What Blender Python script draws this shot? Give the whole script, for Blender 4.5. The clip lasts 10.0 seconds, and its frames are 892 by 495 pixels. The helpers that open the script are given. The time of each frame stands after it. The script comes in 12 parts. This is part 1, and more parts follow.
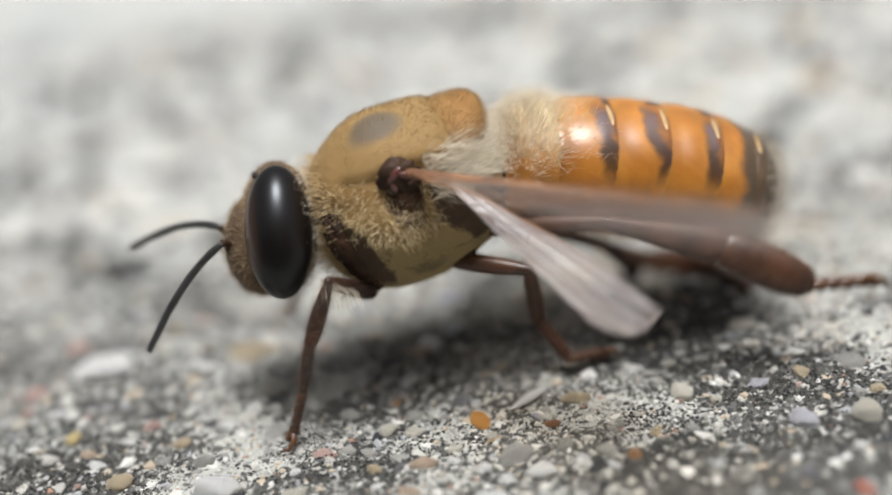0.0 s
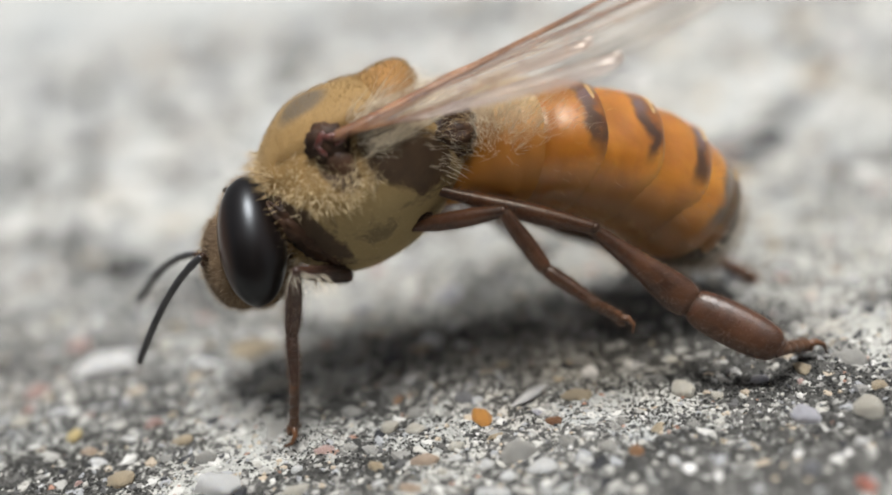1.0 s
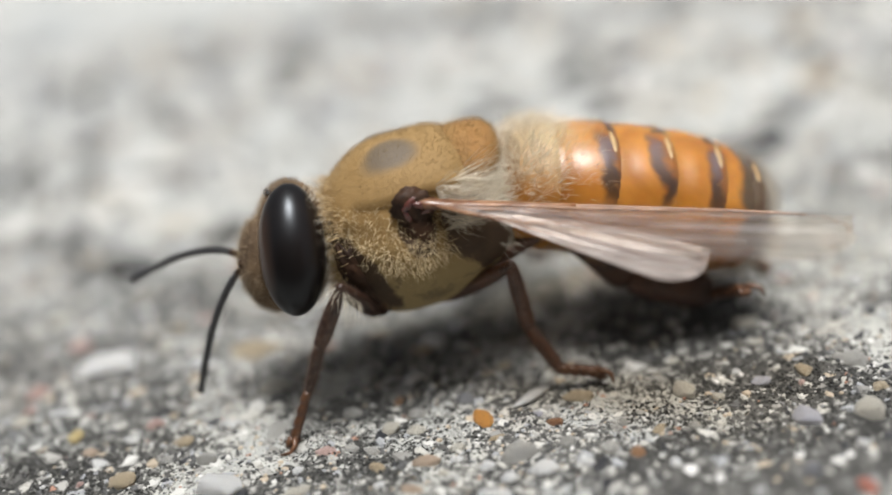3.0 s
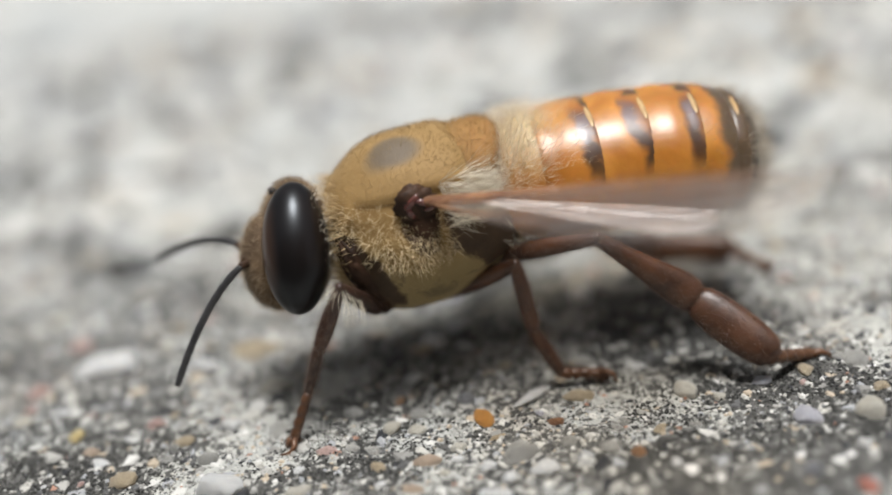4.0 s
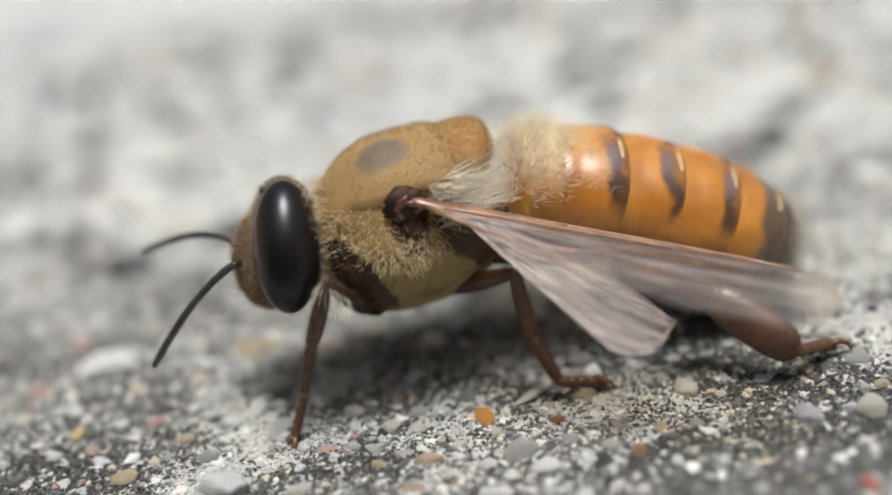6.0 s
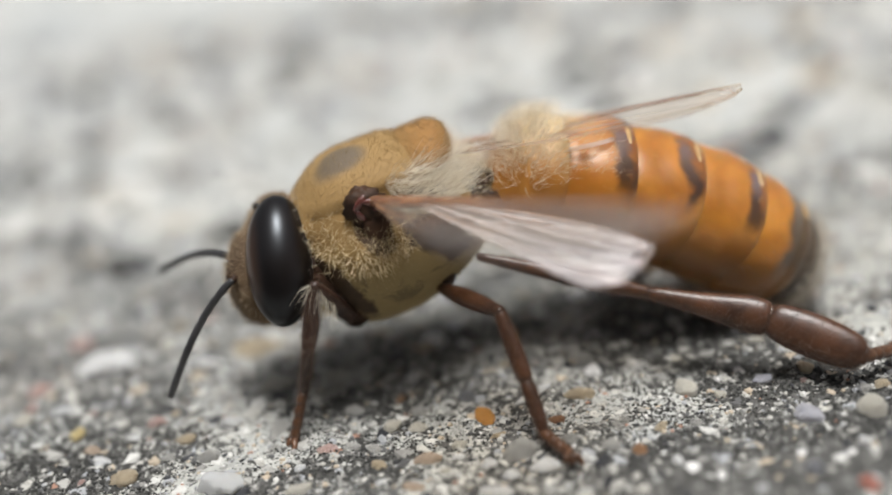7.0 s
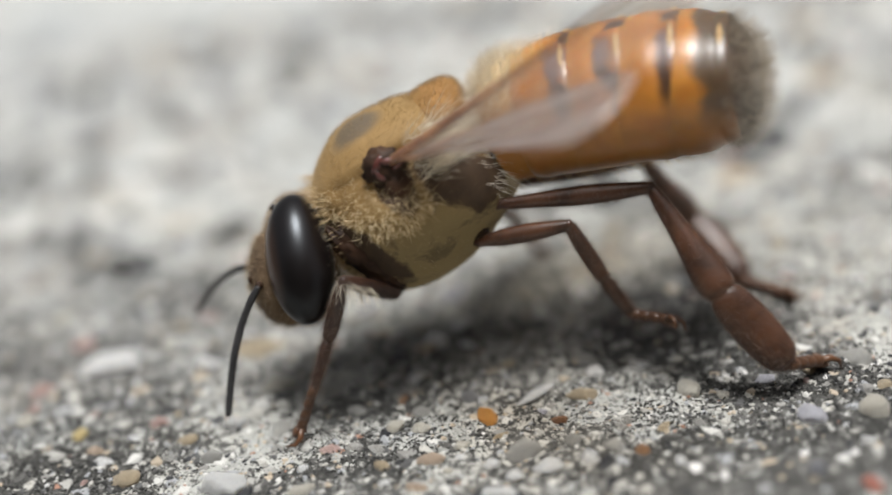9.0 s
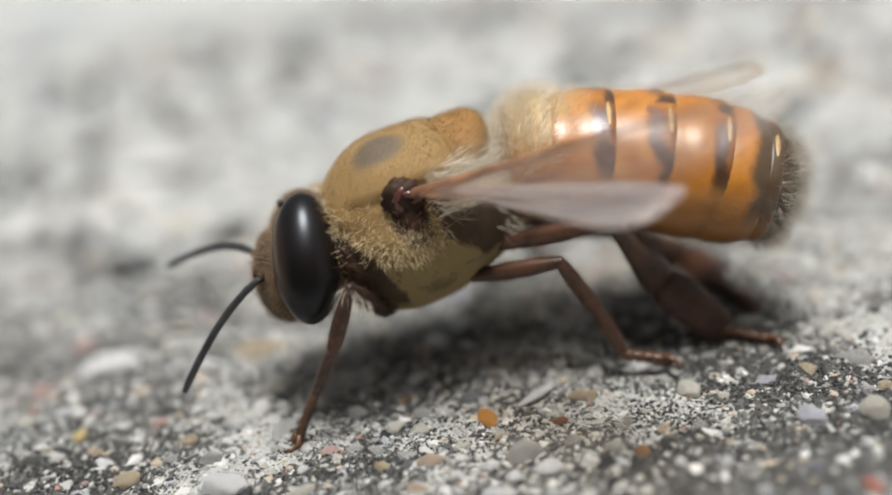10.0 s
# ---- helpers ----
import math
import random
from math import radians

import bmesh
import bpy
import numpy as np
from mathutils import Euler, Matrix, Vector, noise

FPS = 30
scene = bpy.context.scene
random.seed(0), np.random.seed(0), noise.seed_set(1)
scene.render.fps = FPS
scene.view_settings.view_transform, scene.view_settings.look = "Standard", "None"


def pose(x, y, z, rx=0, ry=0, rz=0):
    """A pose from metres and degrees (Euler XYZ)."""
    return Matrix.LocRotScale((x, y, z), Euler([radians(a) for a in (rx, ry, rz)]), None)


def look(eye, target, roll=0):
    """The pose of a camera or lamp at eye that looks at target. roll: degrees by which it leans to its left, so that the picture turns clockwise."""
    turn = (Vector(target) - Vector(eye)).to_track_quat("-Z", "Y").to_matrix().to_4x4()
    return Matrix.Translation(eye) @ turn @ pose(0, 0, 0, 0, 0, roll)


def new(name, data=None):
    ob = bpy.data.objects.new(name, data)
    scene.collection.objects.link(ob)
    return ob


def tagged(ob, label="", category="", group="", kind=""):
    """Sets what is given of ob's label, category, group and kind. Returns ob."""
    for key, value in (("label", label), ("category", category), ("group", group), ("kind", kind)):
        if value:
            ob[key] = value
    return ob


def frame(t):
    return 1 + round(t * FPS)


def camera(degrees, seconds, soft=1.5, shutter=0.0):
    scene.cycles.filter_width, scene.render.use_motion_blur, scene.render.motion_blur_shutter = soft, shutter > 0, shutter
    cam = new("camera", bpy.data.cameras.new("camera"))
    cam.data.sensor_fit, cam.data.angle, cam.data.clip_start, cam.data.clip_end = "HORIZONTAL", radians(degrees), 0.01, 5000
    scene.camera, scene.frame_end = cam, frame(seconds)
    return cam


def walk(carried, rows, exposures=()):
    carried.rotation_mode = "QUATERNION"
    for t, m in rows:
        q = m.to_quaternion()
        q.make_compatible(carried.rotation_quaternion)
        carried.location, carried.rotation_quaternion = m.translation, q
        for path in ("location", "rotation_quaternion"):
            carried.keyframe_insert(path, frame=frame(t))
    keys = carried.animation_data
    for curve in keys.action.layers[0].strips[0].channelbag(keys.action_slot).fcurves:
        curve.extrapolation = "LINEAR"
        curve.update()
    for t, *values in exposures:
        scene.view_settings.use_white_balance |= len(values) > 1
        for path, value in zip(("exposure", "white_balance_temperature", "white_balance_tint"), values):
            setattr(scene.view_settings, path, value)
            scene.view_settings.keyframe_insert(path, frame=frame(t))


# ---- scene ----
MM = 0.001

# ---- camera: close to the stone, slightly rolled, drifting by fractions of a millimetre ----
cam = camera(36.0, 10.0, soft=1.95, shutter=0.5)
cam.data.dof.use_dof = True
cam.data.dof.focus_distance = 0.0388
cam.data.dof.aperture_fstop = 19.0
walk(cam, [
    (0, look((0.000118, -0.037127, 0.021295), (0.000118, 0.000031, 0.003967), -8)),
    (.5, look((0.000098, -0.037137, 0.021275), (0.000098, 0.000022, 0.003947), -8)),
    (1, look((0.000065, -0.037162, 0.021219), (0.000065, -0.000004, 0.003892), -8)),
    (1.5, look((0.000055, -0.037143, 0.021261), (0.000055, 0.000016, 0.003933), -8)),
    (2, look((0.000036, -0.037150, 0.021245), (0.000036, 0.000008, 0.003918), -8)),
    (2.5, look((0.000037, -0.037145, 0.021256), (0.000037, 0.000013, 0.003928), -8)),
    (4, look((0.000003, -0.037148, 0.021249), (0.000003, 0.000010, 0.003922), -8)),
    (4.5, look((0.000000, -0.037159, 0.021227), (0.000000, 0.000000, 0.003900), -8)),
    (5, look((-0.000004, -0.037171, 0.021201), (-0.000004, -0.000012, 0.003874), -8)),
    (5.5, look((-0.000021, -0.037171, 0.021200), (-0.000021, -0.000013, 0.003873), -8)),
    (7, look((-0.000029, -0.037171, 0.021201), (-0.000029, -0.000012, 0.003874), -8)),
    (7.5, look((-0.000034, -0.037162, 0.021220), (-0.000034, -0.000004, 0.003892), -8)),
    (8, look((-0.000052, -0.037166, 0.021212), (-0.000052, -0.000007, 0.003884), -8)),
    (8.5, look((-0.000072, -0.037151, 0.021244), (-0.000072, 0.000008, 0.003917), -8)),
    (9, look((-0.000100, -0.037161, 0.021222), (-0.000100, -0.000002, 0.003895), -8)),
    (9.5, look((-0.000103, -0.037157, 0.021232), (-0.000103, 0.000002, 0.003904), -8)),
    (10, look((-0.000101, -0.037149, 0.021248), (-0.000101, 0.000009, 0.003920), -8)),
], exposures=[(0.0, 0.33), (2.5, 0.31), (7.0, 0.27), (10.0, 0.25)])

# ---- world and sun: bright overcast day ----
SUN_HEIGHT, SUN_TURN = 82.0, 140.0
world = bpy.data.worlds.new("overcast_sky")
scene.world = world
world.use_nodes = True
wn = world.node_tree.nodes
sky = wn.new("ShaderNodeTexSky")
sky.sky_type = "NISHITA"
sky.sun_disc = False
sky.sun_elevation = radians(SUN_HEIGHT)
sky.sun_rotation = radians(SUN_TURN)
sky.air_density, sky.dust_density, sky.ozone_density = 1.2, 6.0, 1.0
grey_sky = wn.new("ShaderNodeHueSaturation")
grey_sky.inputs["Saturation"].default_value = 0.2
world.node_tree.links.new(sky.outputs[0], grey_sky.inputs["Color"])
world.node_tree.links.new(grey_sky.outputs[0], wn["Background"].inputs["Color"])
wn["Background"].inputs["Strength"].default_value = 0.063

lamp = bpy.data.lights.new("sun", "SUN")
lamp.energy, lamp.angle, lamp.color = 3.27, radians(21), (1.0, 0.99, 0.975)
sun = new("sun", lamp)
az, el = radians(SUN_TURN), radians(SUN_HEIGHT)
sun_from = Vector((math.sin(az) * math.cos(el), math.cos(az) * math.cos(el), math.sin(el)))
sun.matrix_world = look(sun_from, (0, 0, 0))


# ---- materials ----
class Nodes:
    """Small wrapper that makes node materials short to write."""

    def __init__(self, name):
        self.mat = bpy.data.materials.new(name)
        self.mat.use_nodes = True
        self.tree = self.mat.node_tree
        self.bsdf = self.tree.nodes["Principled BSDF"]
        self.out = self.tree.nodes["Material Output"]

    def add(self, kind, **props):
        node = self.tree.nodes.new(kind)
        for key, value in props.items():
            setattr(node, key, value)
        return node

    def link(self, a, b):
        self.tree.links.new(a, b)

    def coords(self):
        return self.add("ShaderNodeTexCoord").outputs["Object"]

    def noise(self, vec, scale, detail=4.0, rough=0.55, warp=0.0):
        n = self.add("ShaderNodeTexNoise")
        n.inputs["Scale"].default_value = scale
        n.inputs["Detail"].default_value = detail
        n.inputs["Roughness"].default_value = rough
        n.inputs["Distortion"].default_value = warp
        self.link(vec, n.inputs["Vector"])
        return n.outputs["Fac"]

    def cells(self, vec, scale, feature="F1"):
        n = self.add("ShaderNodeTexVoronoi", feature=feature)
        n.inputs["Scale"].default_value = scale
        self.link(vec, n.inputs["Vector"])
        return n

    def ramp(self, fac, stops, mode="LINEAR"):
        n = self.add("ShaderNodeValToRGB")
        n.color_ramp.interpolation = mode
        els = n.color_ramp.elements
        while len(els) > 1:
            els.remove(els[-1])
        for i, (p, c) in enumerate(stops):
            e = els[0] if i == 0 else els.new(p)
            e.position = p
            e.color = (*c, 1) if len(c) == 3 else c
        self.link(fac, n.inputs["Fac"])
        return n.outputs["Color"]

    def value(self, fac, lo, hi, a=0.0, b=1.0):
        n = self.add("ShaderNodeMapRange", clamp=True, interpolation_type="SMOOTHSTEP")
        self.link(fac, n.inputs["Value"])
        for key, v in (("From Min", lo), ("From Max", hi), ("To Min", a), ("To Max", b)):
            n.inputs[key].default_value = v
        return n.outputs["Result"]

    def math(self, op, a, b=None):
        n = self.add("ShaderNodeMath", operation=op)
        for i, v in enumerate((a, b)):
            if v is None:
                continue
            if isinstance(v, (int, float)):
                n.inputs[i].default_value = v
            else:
                self.link(v, n.inputs[i])
        return n.outputs[0]

    def mix(self, fac, a, b, blend="MIX"):
        n = self.add("ShaderNodeMix", data_type="RGBA", blend_type=blend)
        for i, v in ((0, fac), (6, a), (7, b)):
            if isinstance(v, (int, float)):
                n.inputs[i].default_value = v
            elif isinstance(v, tuple):
                n.inputs[i].default_value = (*v, 1)
            else:
                self.link(v, n.inputs[i])
        return n.outputs[2]

    def bump(self, height, strength, depth):
        n = self.add("ShaderNodeBump")
        n.inputs["Strength"].default_value = strength
        n.inputs["Distance"].default_value = depth
        self.link(height, n.inputs["Height"])
        self.link(n.outputs["Normal"], self.bsdf.inputs["Normal"])

    def set(self, **values):
        for key, v in values.items():
            socket = self.bsdf.inputs[key.replace("_", " ")]
            if isinstance(v, (int, float)):
                socket.default_value = v
            elif isinstance(v, tuple):
                socket.default_value = (*v, 1) if len(v) == 3 and socket.type == "RGBA" else v
            else:
                self.link(v, socket)
        return self.mat


# lichen blotches on the concrete: centre, half sizes in millimetres, strength (below 0: bare cement)
# dark ones beneath the abdomen also paint in part of its shade
BLOTCHES = [(9.3, -3.4, 2.8, 2.5, 0.21), (7.6, -7.5, 4.5, 2.3, 0.16), (-11.9, 0.2, 3.2, 2.0, 0.05), (6.1, 0.2, 3.9, 2.3, 0.12), (-12.3, -3.7, 2.6, 1.8, 0.06), (4.9, -4.1, 2.6, 2.1, -0.10), (-6.4, -3.7, 3.3, 1.8, -0.06), (12.3, -2.0, 1.5, 1.9, -0.16), (1.2, -3.8, 1.6, 1.4, -0.03), (8.0, -0.2, 4.6, 1.9, 0.16), (5.5, -6.7, 7.6, 4.0, 0.03), (-5.3, 2.4, 4.1, 2.9, -0.05), (-11.2, -3.4, 4.3, 2.2, 0.14), (-4.4, -5.6, 3.1, 1.7, 0.10), (13.1, 2.5, 4.1, 6.1, -0.14), (-5.4, 0.9, 3.4, 3.2, -0.05), (1.2, -0.6, 2.4, 2.7, 0.03), (-2.6, -1.3, 2.2, 1.2, 0.15), (-1.2, 1.6, 3.2, 1.3, 0.12), (11.6, -6.6, 2.6, 2.4, 0.16), (7.2, 2.9, 4.3, 2.5, 0.16)]


def concrete_material():
    m = Nodes("weathered_concrete")
    c = m.coords()
    big = m.noise(c, 120.0, 4.0, 0.6, 0.6)
    mid = m.noise(c, 420.0, 5.0, 0.65, 0.4)
    fine = m.noise(c, 3200.0, 4.0, 0.7)
    xyz = m.add("ShaderNodeSeparateXYZ")
    m.link(c, xyz.inputs[0])
    # 0 to 1 with growing Y: the cement turns paler, the dots fewer
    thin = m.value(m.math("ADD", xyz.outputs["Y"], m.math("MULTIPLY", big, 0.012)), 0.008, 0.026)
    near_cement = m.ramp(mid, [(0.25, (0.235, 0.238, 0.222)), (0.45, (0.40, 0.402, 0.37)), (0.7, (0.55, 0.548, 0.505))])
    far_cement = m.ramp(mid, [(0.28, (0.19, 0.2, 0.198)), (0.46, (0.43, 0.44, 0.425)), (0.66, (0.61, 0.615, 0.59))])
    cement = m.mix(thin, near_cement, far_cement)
    cement = m.mix(m.value(m.noise(c, 75.0, 3.0, 0.6, 0.5), 0.46, 0.66, 0.0, 0.45), cement, (0.36, 0.385, 0.405))
    cement = m.mix(m.value(m.noise(c, 150.0, 3.0, 0.55, 0.3), 0.56, 0.7, 0.0, 0.5), cement, (0.58, 0.52, 0.44))
    # lichen marks get fewer with growing Y, and gather in blotches
    patch = m.math("SUBTRACT", m.math("ADD", m.math("MULTIPLY", big, 0.6), m.math("MULTIPLY", mid, 0.6)), m.math("MULTIPLY", thin, 0.16))
    for bx, by, rx, ry, amp in BLOTCHES:
        ux = m.math("DIVIDE", m.math("SUBTRACT", xyz.outputs["X"], bx * MM), rx * MM)
        uy = m.math("DIVIDE", m.math("SUBTRACT", xyz.outputs["Y"], by * MM), ry * MM)
        r2 = m.math("ADD", m.math("MULTIPLY", ux, ux), m.math("MULTIPLY", uy, uy))
        patch = m.math("ADD", patch, m.value(m.math("ADD", r2, m.math("MULTIPLY", m.math("SUBTRACT", mid, 0.5), 1.6)), 0.1, 1.3, amp, 0.0))
    level = m.value(patch, 0.44, 0.78, 0.0, 1.0)
    grains = m.math("ADD", m.math("MULTIPLY", fine, 0.75), m.math("MULTIPLY", m.noise(c, 9000.0, 2.0, 0.6), 0.25))
    dark = m.value(m.math("ADD", grains, m.math("MULTIPLY", level, 0.20)), 0.565, 0.625)
    tone = m.ramp(m.noise(c, 7000.0, 3.0, 0.6), [(0.3, (0.017, 0.017, 0.016)), (0.55, (0.062, 0.061, 0.056)), (0.72, (0.17, 0.168, 0.155))])
    col = m.mix(dark, cement, tone)
    dots = m.cells(c, 7200.0)
    dotted = m.math("MULTIPLY", m.value(dots.outputs["Distance"], 0.2, 0.32, 1.0, 0.0), m.value(m.noise(c, 1300.0, 3.0, 0.6), 0.42, 0.6))
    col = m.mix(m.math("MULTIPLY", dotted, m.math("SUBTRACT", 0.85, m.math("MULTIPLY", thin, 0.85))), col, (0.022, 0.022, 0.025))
    dust = m.value(m.noise(c, 1500.0, 3.0, 0.6), 0.45, 0.7)
    col = m.mix(m.math("MULTIPLY", dust, 0.35), col, (0.23, 0.225, 0.215))
    m.bump(m.math("ADD", fine, m.math("MULTIPLY", mid, 2.0)), 0.8, 0.00008)
    return m.set(Base_Color=col, Roughness=0.88)


TONES = {
    "white": ((0.66, 0.665, 0.66), (0.84, 0.84, 0.82)), "cream": ((0.46, 0.435, 0.37), (0.62, 0.595, 0.52)),
    "tan": ((0.38, 0.30, 0.19), (0.55, 0.47, 0.35)), "yellow": ((0.5, 0.38, 0.15), (0.66, 0.55, 0.3)),
    "peach": ((0.38, 0.28, 0.20), (0.52, 0.42, 0.33)), "pink": ((0.42, 0.27, 0.24), (0.58, 0.43, 0.39)),
    "grey": ((0.30, 0.298, 0.28), (0.46, 0.452, 0.42)), "slate": ((0.11, 0.12, 0.14), (0.26, 0.26, 0.27)),
    "orange": ((0.36, 0.14, 0.02), (0.6, 0.28, 0.06)), "brown": ((0.2, 0.09, 0.04), (0.36, 0.2, 0.1)),
    "lavender": ((0.34, 0.34, 0.4), (0.52, 0.52, 0.56)), "red": ((0.36, 0.1, 0.07), (0.55, 0.24, 0.18)),
}


def stone_material(tone):
    lo, hi = TONES[tone]
    m = Nodes(tone + "_stone")
    c = m.coords()
    rnd = m.add("ShaderNodeObjectInfo").outputs["Random"]
    cloud = m.noise(c, 1400.0, 4.0, 0.6)
    grain = m.noise(c, 7000.0, 3.0, 0.7)
    base = m.mix(m.value(m.math("ADD", m.math("MULTIPLY", cloud, 0.8), m.math("MULTIPLY", rnd, 0.25)), 0.3, 0.8), lo, hi)
    specks = m.value(m.math("ADD", m.math("MULTIPLY", grain, 0.7), m.math("MULTIPLY", m.noise(c, 2600.0, 3.0, 0.6), 0.4)), 0.585, 0.66)
    stain = m.value(m.noise(c, 900.0, 4.0, 0.65, 0.5), 0.5, 0.75)
    base = m.mix(m.math("MULTIPLY", stain, 0.45), base, (0.24, 0.235, 0.215))
    col = m.mix(m.math("MULTIPLY", specks, 0.8), base, (0.03, 0.03, 0.034))
    m.bump(m.math("ADD", grain, cloud), 0.7, 0.00006)
    return m.set(Base_Color=col, Roughness=m.value(cloud, 0.3, 0.7, 0.35, 0.7), Subsurface_Weight=0.25, Subsurface_Scale=0.0003, Subsurface_Radius=(1.0, 0.9, 0.75))


def grit_material():
    m = Nodes("mixed_grit")
    c = m.coords()
    isl = m.add("ShaderNodeNewGeometry").outputs["Random Per Island"]
    col = m.ramp(isl, [(0.0, (0.02, 0.021, 0.025)), (0.10, (0.09, 0.09, 0.09)), (0.2, (0.24, 0.235, 0.22)), (0.36, (0.37, 0.365, 0.34)),
                       (0.54, (0.47, 0.46, 0.42)), (0.72, (0.58, 0.575, 0.545)), (0.83, (0.33, 0.34, 0.35)), (0.90, (0.44, 0.37, 0.28)),
                       (0.965, (0.36, 0.2, 0.14)), (0.98, (0.7, 0.69, 0.67))], "CONSTANT")
    grain = m.noise(c, 6000.0, 3.0, 0.7)
    col = m.mix(m.value(grain, 0.6, 0.7, 0.0, 0.6), col, (0.03, 0.03, 0.034))
    m.bump(grain, 0.4, 0.00004)
    return m.set(Base_Color=col, Roughness=0.6)


def soot_material():
    m = Nodes("black_lichen_grains")
    isl = m.add("ShaderNodeNewGeometry").outputs["Random Per Island"]
    return m.set(Base_Color=m.ramp(isl, [(0.0, (0.011, 0.011, 0.011)), (0.7, (0.037, 0.037, 0.034)), (1.0, (0.105, 0.102, 0.092))]), Roughness=0.8)


def chitin(name, dark, light, rough=0.35, scale=900.0, coat=0.3, sub=0.0, spec=0.5):
    m = Nodes(name)
    c = m.coords()
    cloud = m.noise(c, scale, 4.0, 0.6, 0.3)
    grain = m.noise(c, scale * 9, 3.0, 0.6)
    col = m.mix(m.value(cloud, 0.3, 0.7), dark, light)
    m.bump(grain, 0.25, 0.00002)
    m.set(Coat_Weight=coat, Coat_Roughness=0.25, Specular_IOR_Level=spec)
    if sub:
        m.set(Subsurface_Weight=sub, Subsurface_Scale=0.0004, Subsurface_Radius=(1.0, 0.45, 0.15))
    return m.set(Base_Color=col, Roughness=rough)


def thorax_material():
    """Tan velvet over dark cuticle, pale olive below, with a bare slate spot on each side of the back."""
    m = Nodes("velvet_thorax_cuticle")
    c = m.coords()
    xyz = m.add("ShaderNodeSeparateXYZ")
    m.link(c, xyz.inputs[0])
    cloud = m.noise(c, 700.0, 4.0, 0.6, 0.4)
    grain = m.noise(c, 5200.0, 3.0, 0.7)
    up = m.value(xyz.outputs["Z"], -0.0012, 0.0016)
    tan = m.mix(cloud, (0.245, 0.145, 0.046), (0.36, 0.226, 0.086))
    olive = m.mix(cloud, (0.23, 0.162, 0.066), (0.36, 0.268, 0.12))
    smudge = m.value(m.noise(c, 1100.0, 4.0, 0.65, 0.8), 0.52, 0.68)
    olive = m.mix(m.math("MULTIPLY", smudge, 0.7), olive, (0.10, 0.07, 0.035))
    col = m.mix(up, olive, tan)
    side = m.math("ABSOLUTE", xyz.outputs["Y"])
    dx = m.math("DIVIDE", m.math("ADD", xyz.outputs["X"], 0.00025), 0.0009)
    dy = m.math("DIVIDE", m.math("SUBTRACT", side, 0.0009), 0.00062)
    ring = m.math("ADD", m.math("ADD", m.math("MULTIPLY", dx, dx), m.math("MULTIPLY", dy, dy)), m.math("MULTIPLY", cloud, 0.5))
    spot = m.math("MULTIPLY", m.value(ring, 0.5, 1.6, 1.0, 0.0), m.value(xyz.outputs["Z"], 0.0012, 0.0018))
    col = m.mix(m.math("MULTIPLY", spot, 0.7), col, (0.05, 0.053, 0.055))
    # bare dark plates behind the head, below the wing hinge and above the hind legs
    ragged = m.noise(c, 1500.0, 4.0, 0.6, 0.6)
    dark = None
    for px, pz, rx, rz, slope in ((-1.8, -0.5, 0.6, 1.4, 0.4), (1.75, 0.1, 1.0, 1.3, 0.5), (0.05, 0.85, 0.55, 0.9, 0.0)):
        ux = m.math("DIVIDE", m.math("ADD", m.math("SUBTRACT", xyz.outputs["X"], px * MM), m.math("MULTIPLY", m.math("SUBTRACT", xyz.outputs["Z"], pz * MM), slope)), rx * MM)
        uz = m.math("DIVIDE", m.math("SUBTRACT", xyz.outputs["Z"], pz * MM), rz * MM)
        r2 = m.math("ADD", m.math("ADD", m.math("MULTIPLY", ux, ux), m.math("MULTIPLY", uz, uz)), m.math("MULTIPLY", m.math("SUBTRACT", ragged, 0.5), 2.4))
        zone = m.math("MULTIPLY", m.value(r2, 0.75, 1.35, 1.0, 0.0), m.value(side, 0.0005, 0.0011))
        dark = zone if dark is None else m.math("MAXIMUM", dark, zone)
    col = m.mix(m.math("MULTIPLY", dark, 0.93), col, m.mix(m.noise(c, 1900.0, 4.0, 0.65), (0.012, 0.0065, 0.0045), (0.075, 0.038, 0.019)))
    m.bump(grain, 0.3, 0.00004)
    return m.set(Base_Color=col, Sheen_Weight=m.value(dark, 0.0, 1.0, 0.4, 0.0), Sheen_Roughness=0.4, Sheen_Tint=(0.8, 0.66, 0.42), Roughness=m.value(spot, 0.0, 1.0, 0.75, 0.62))


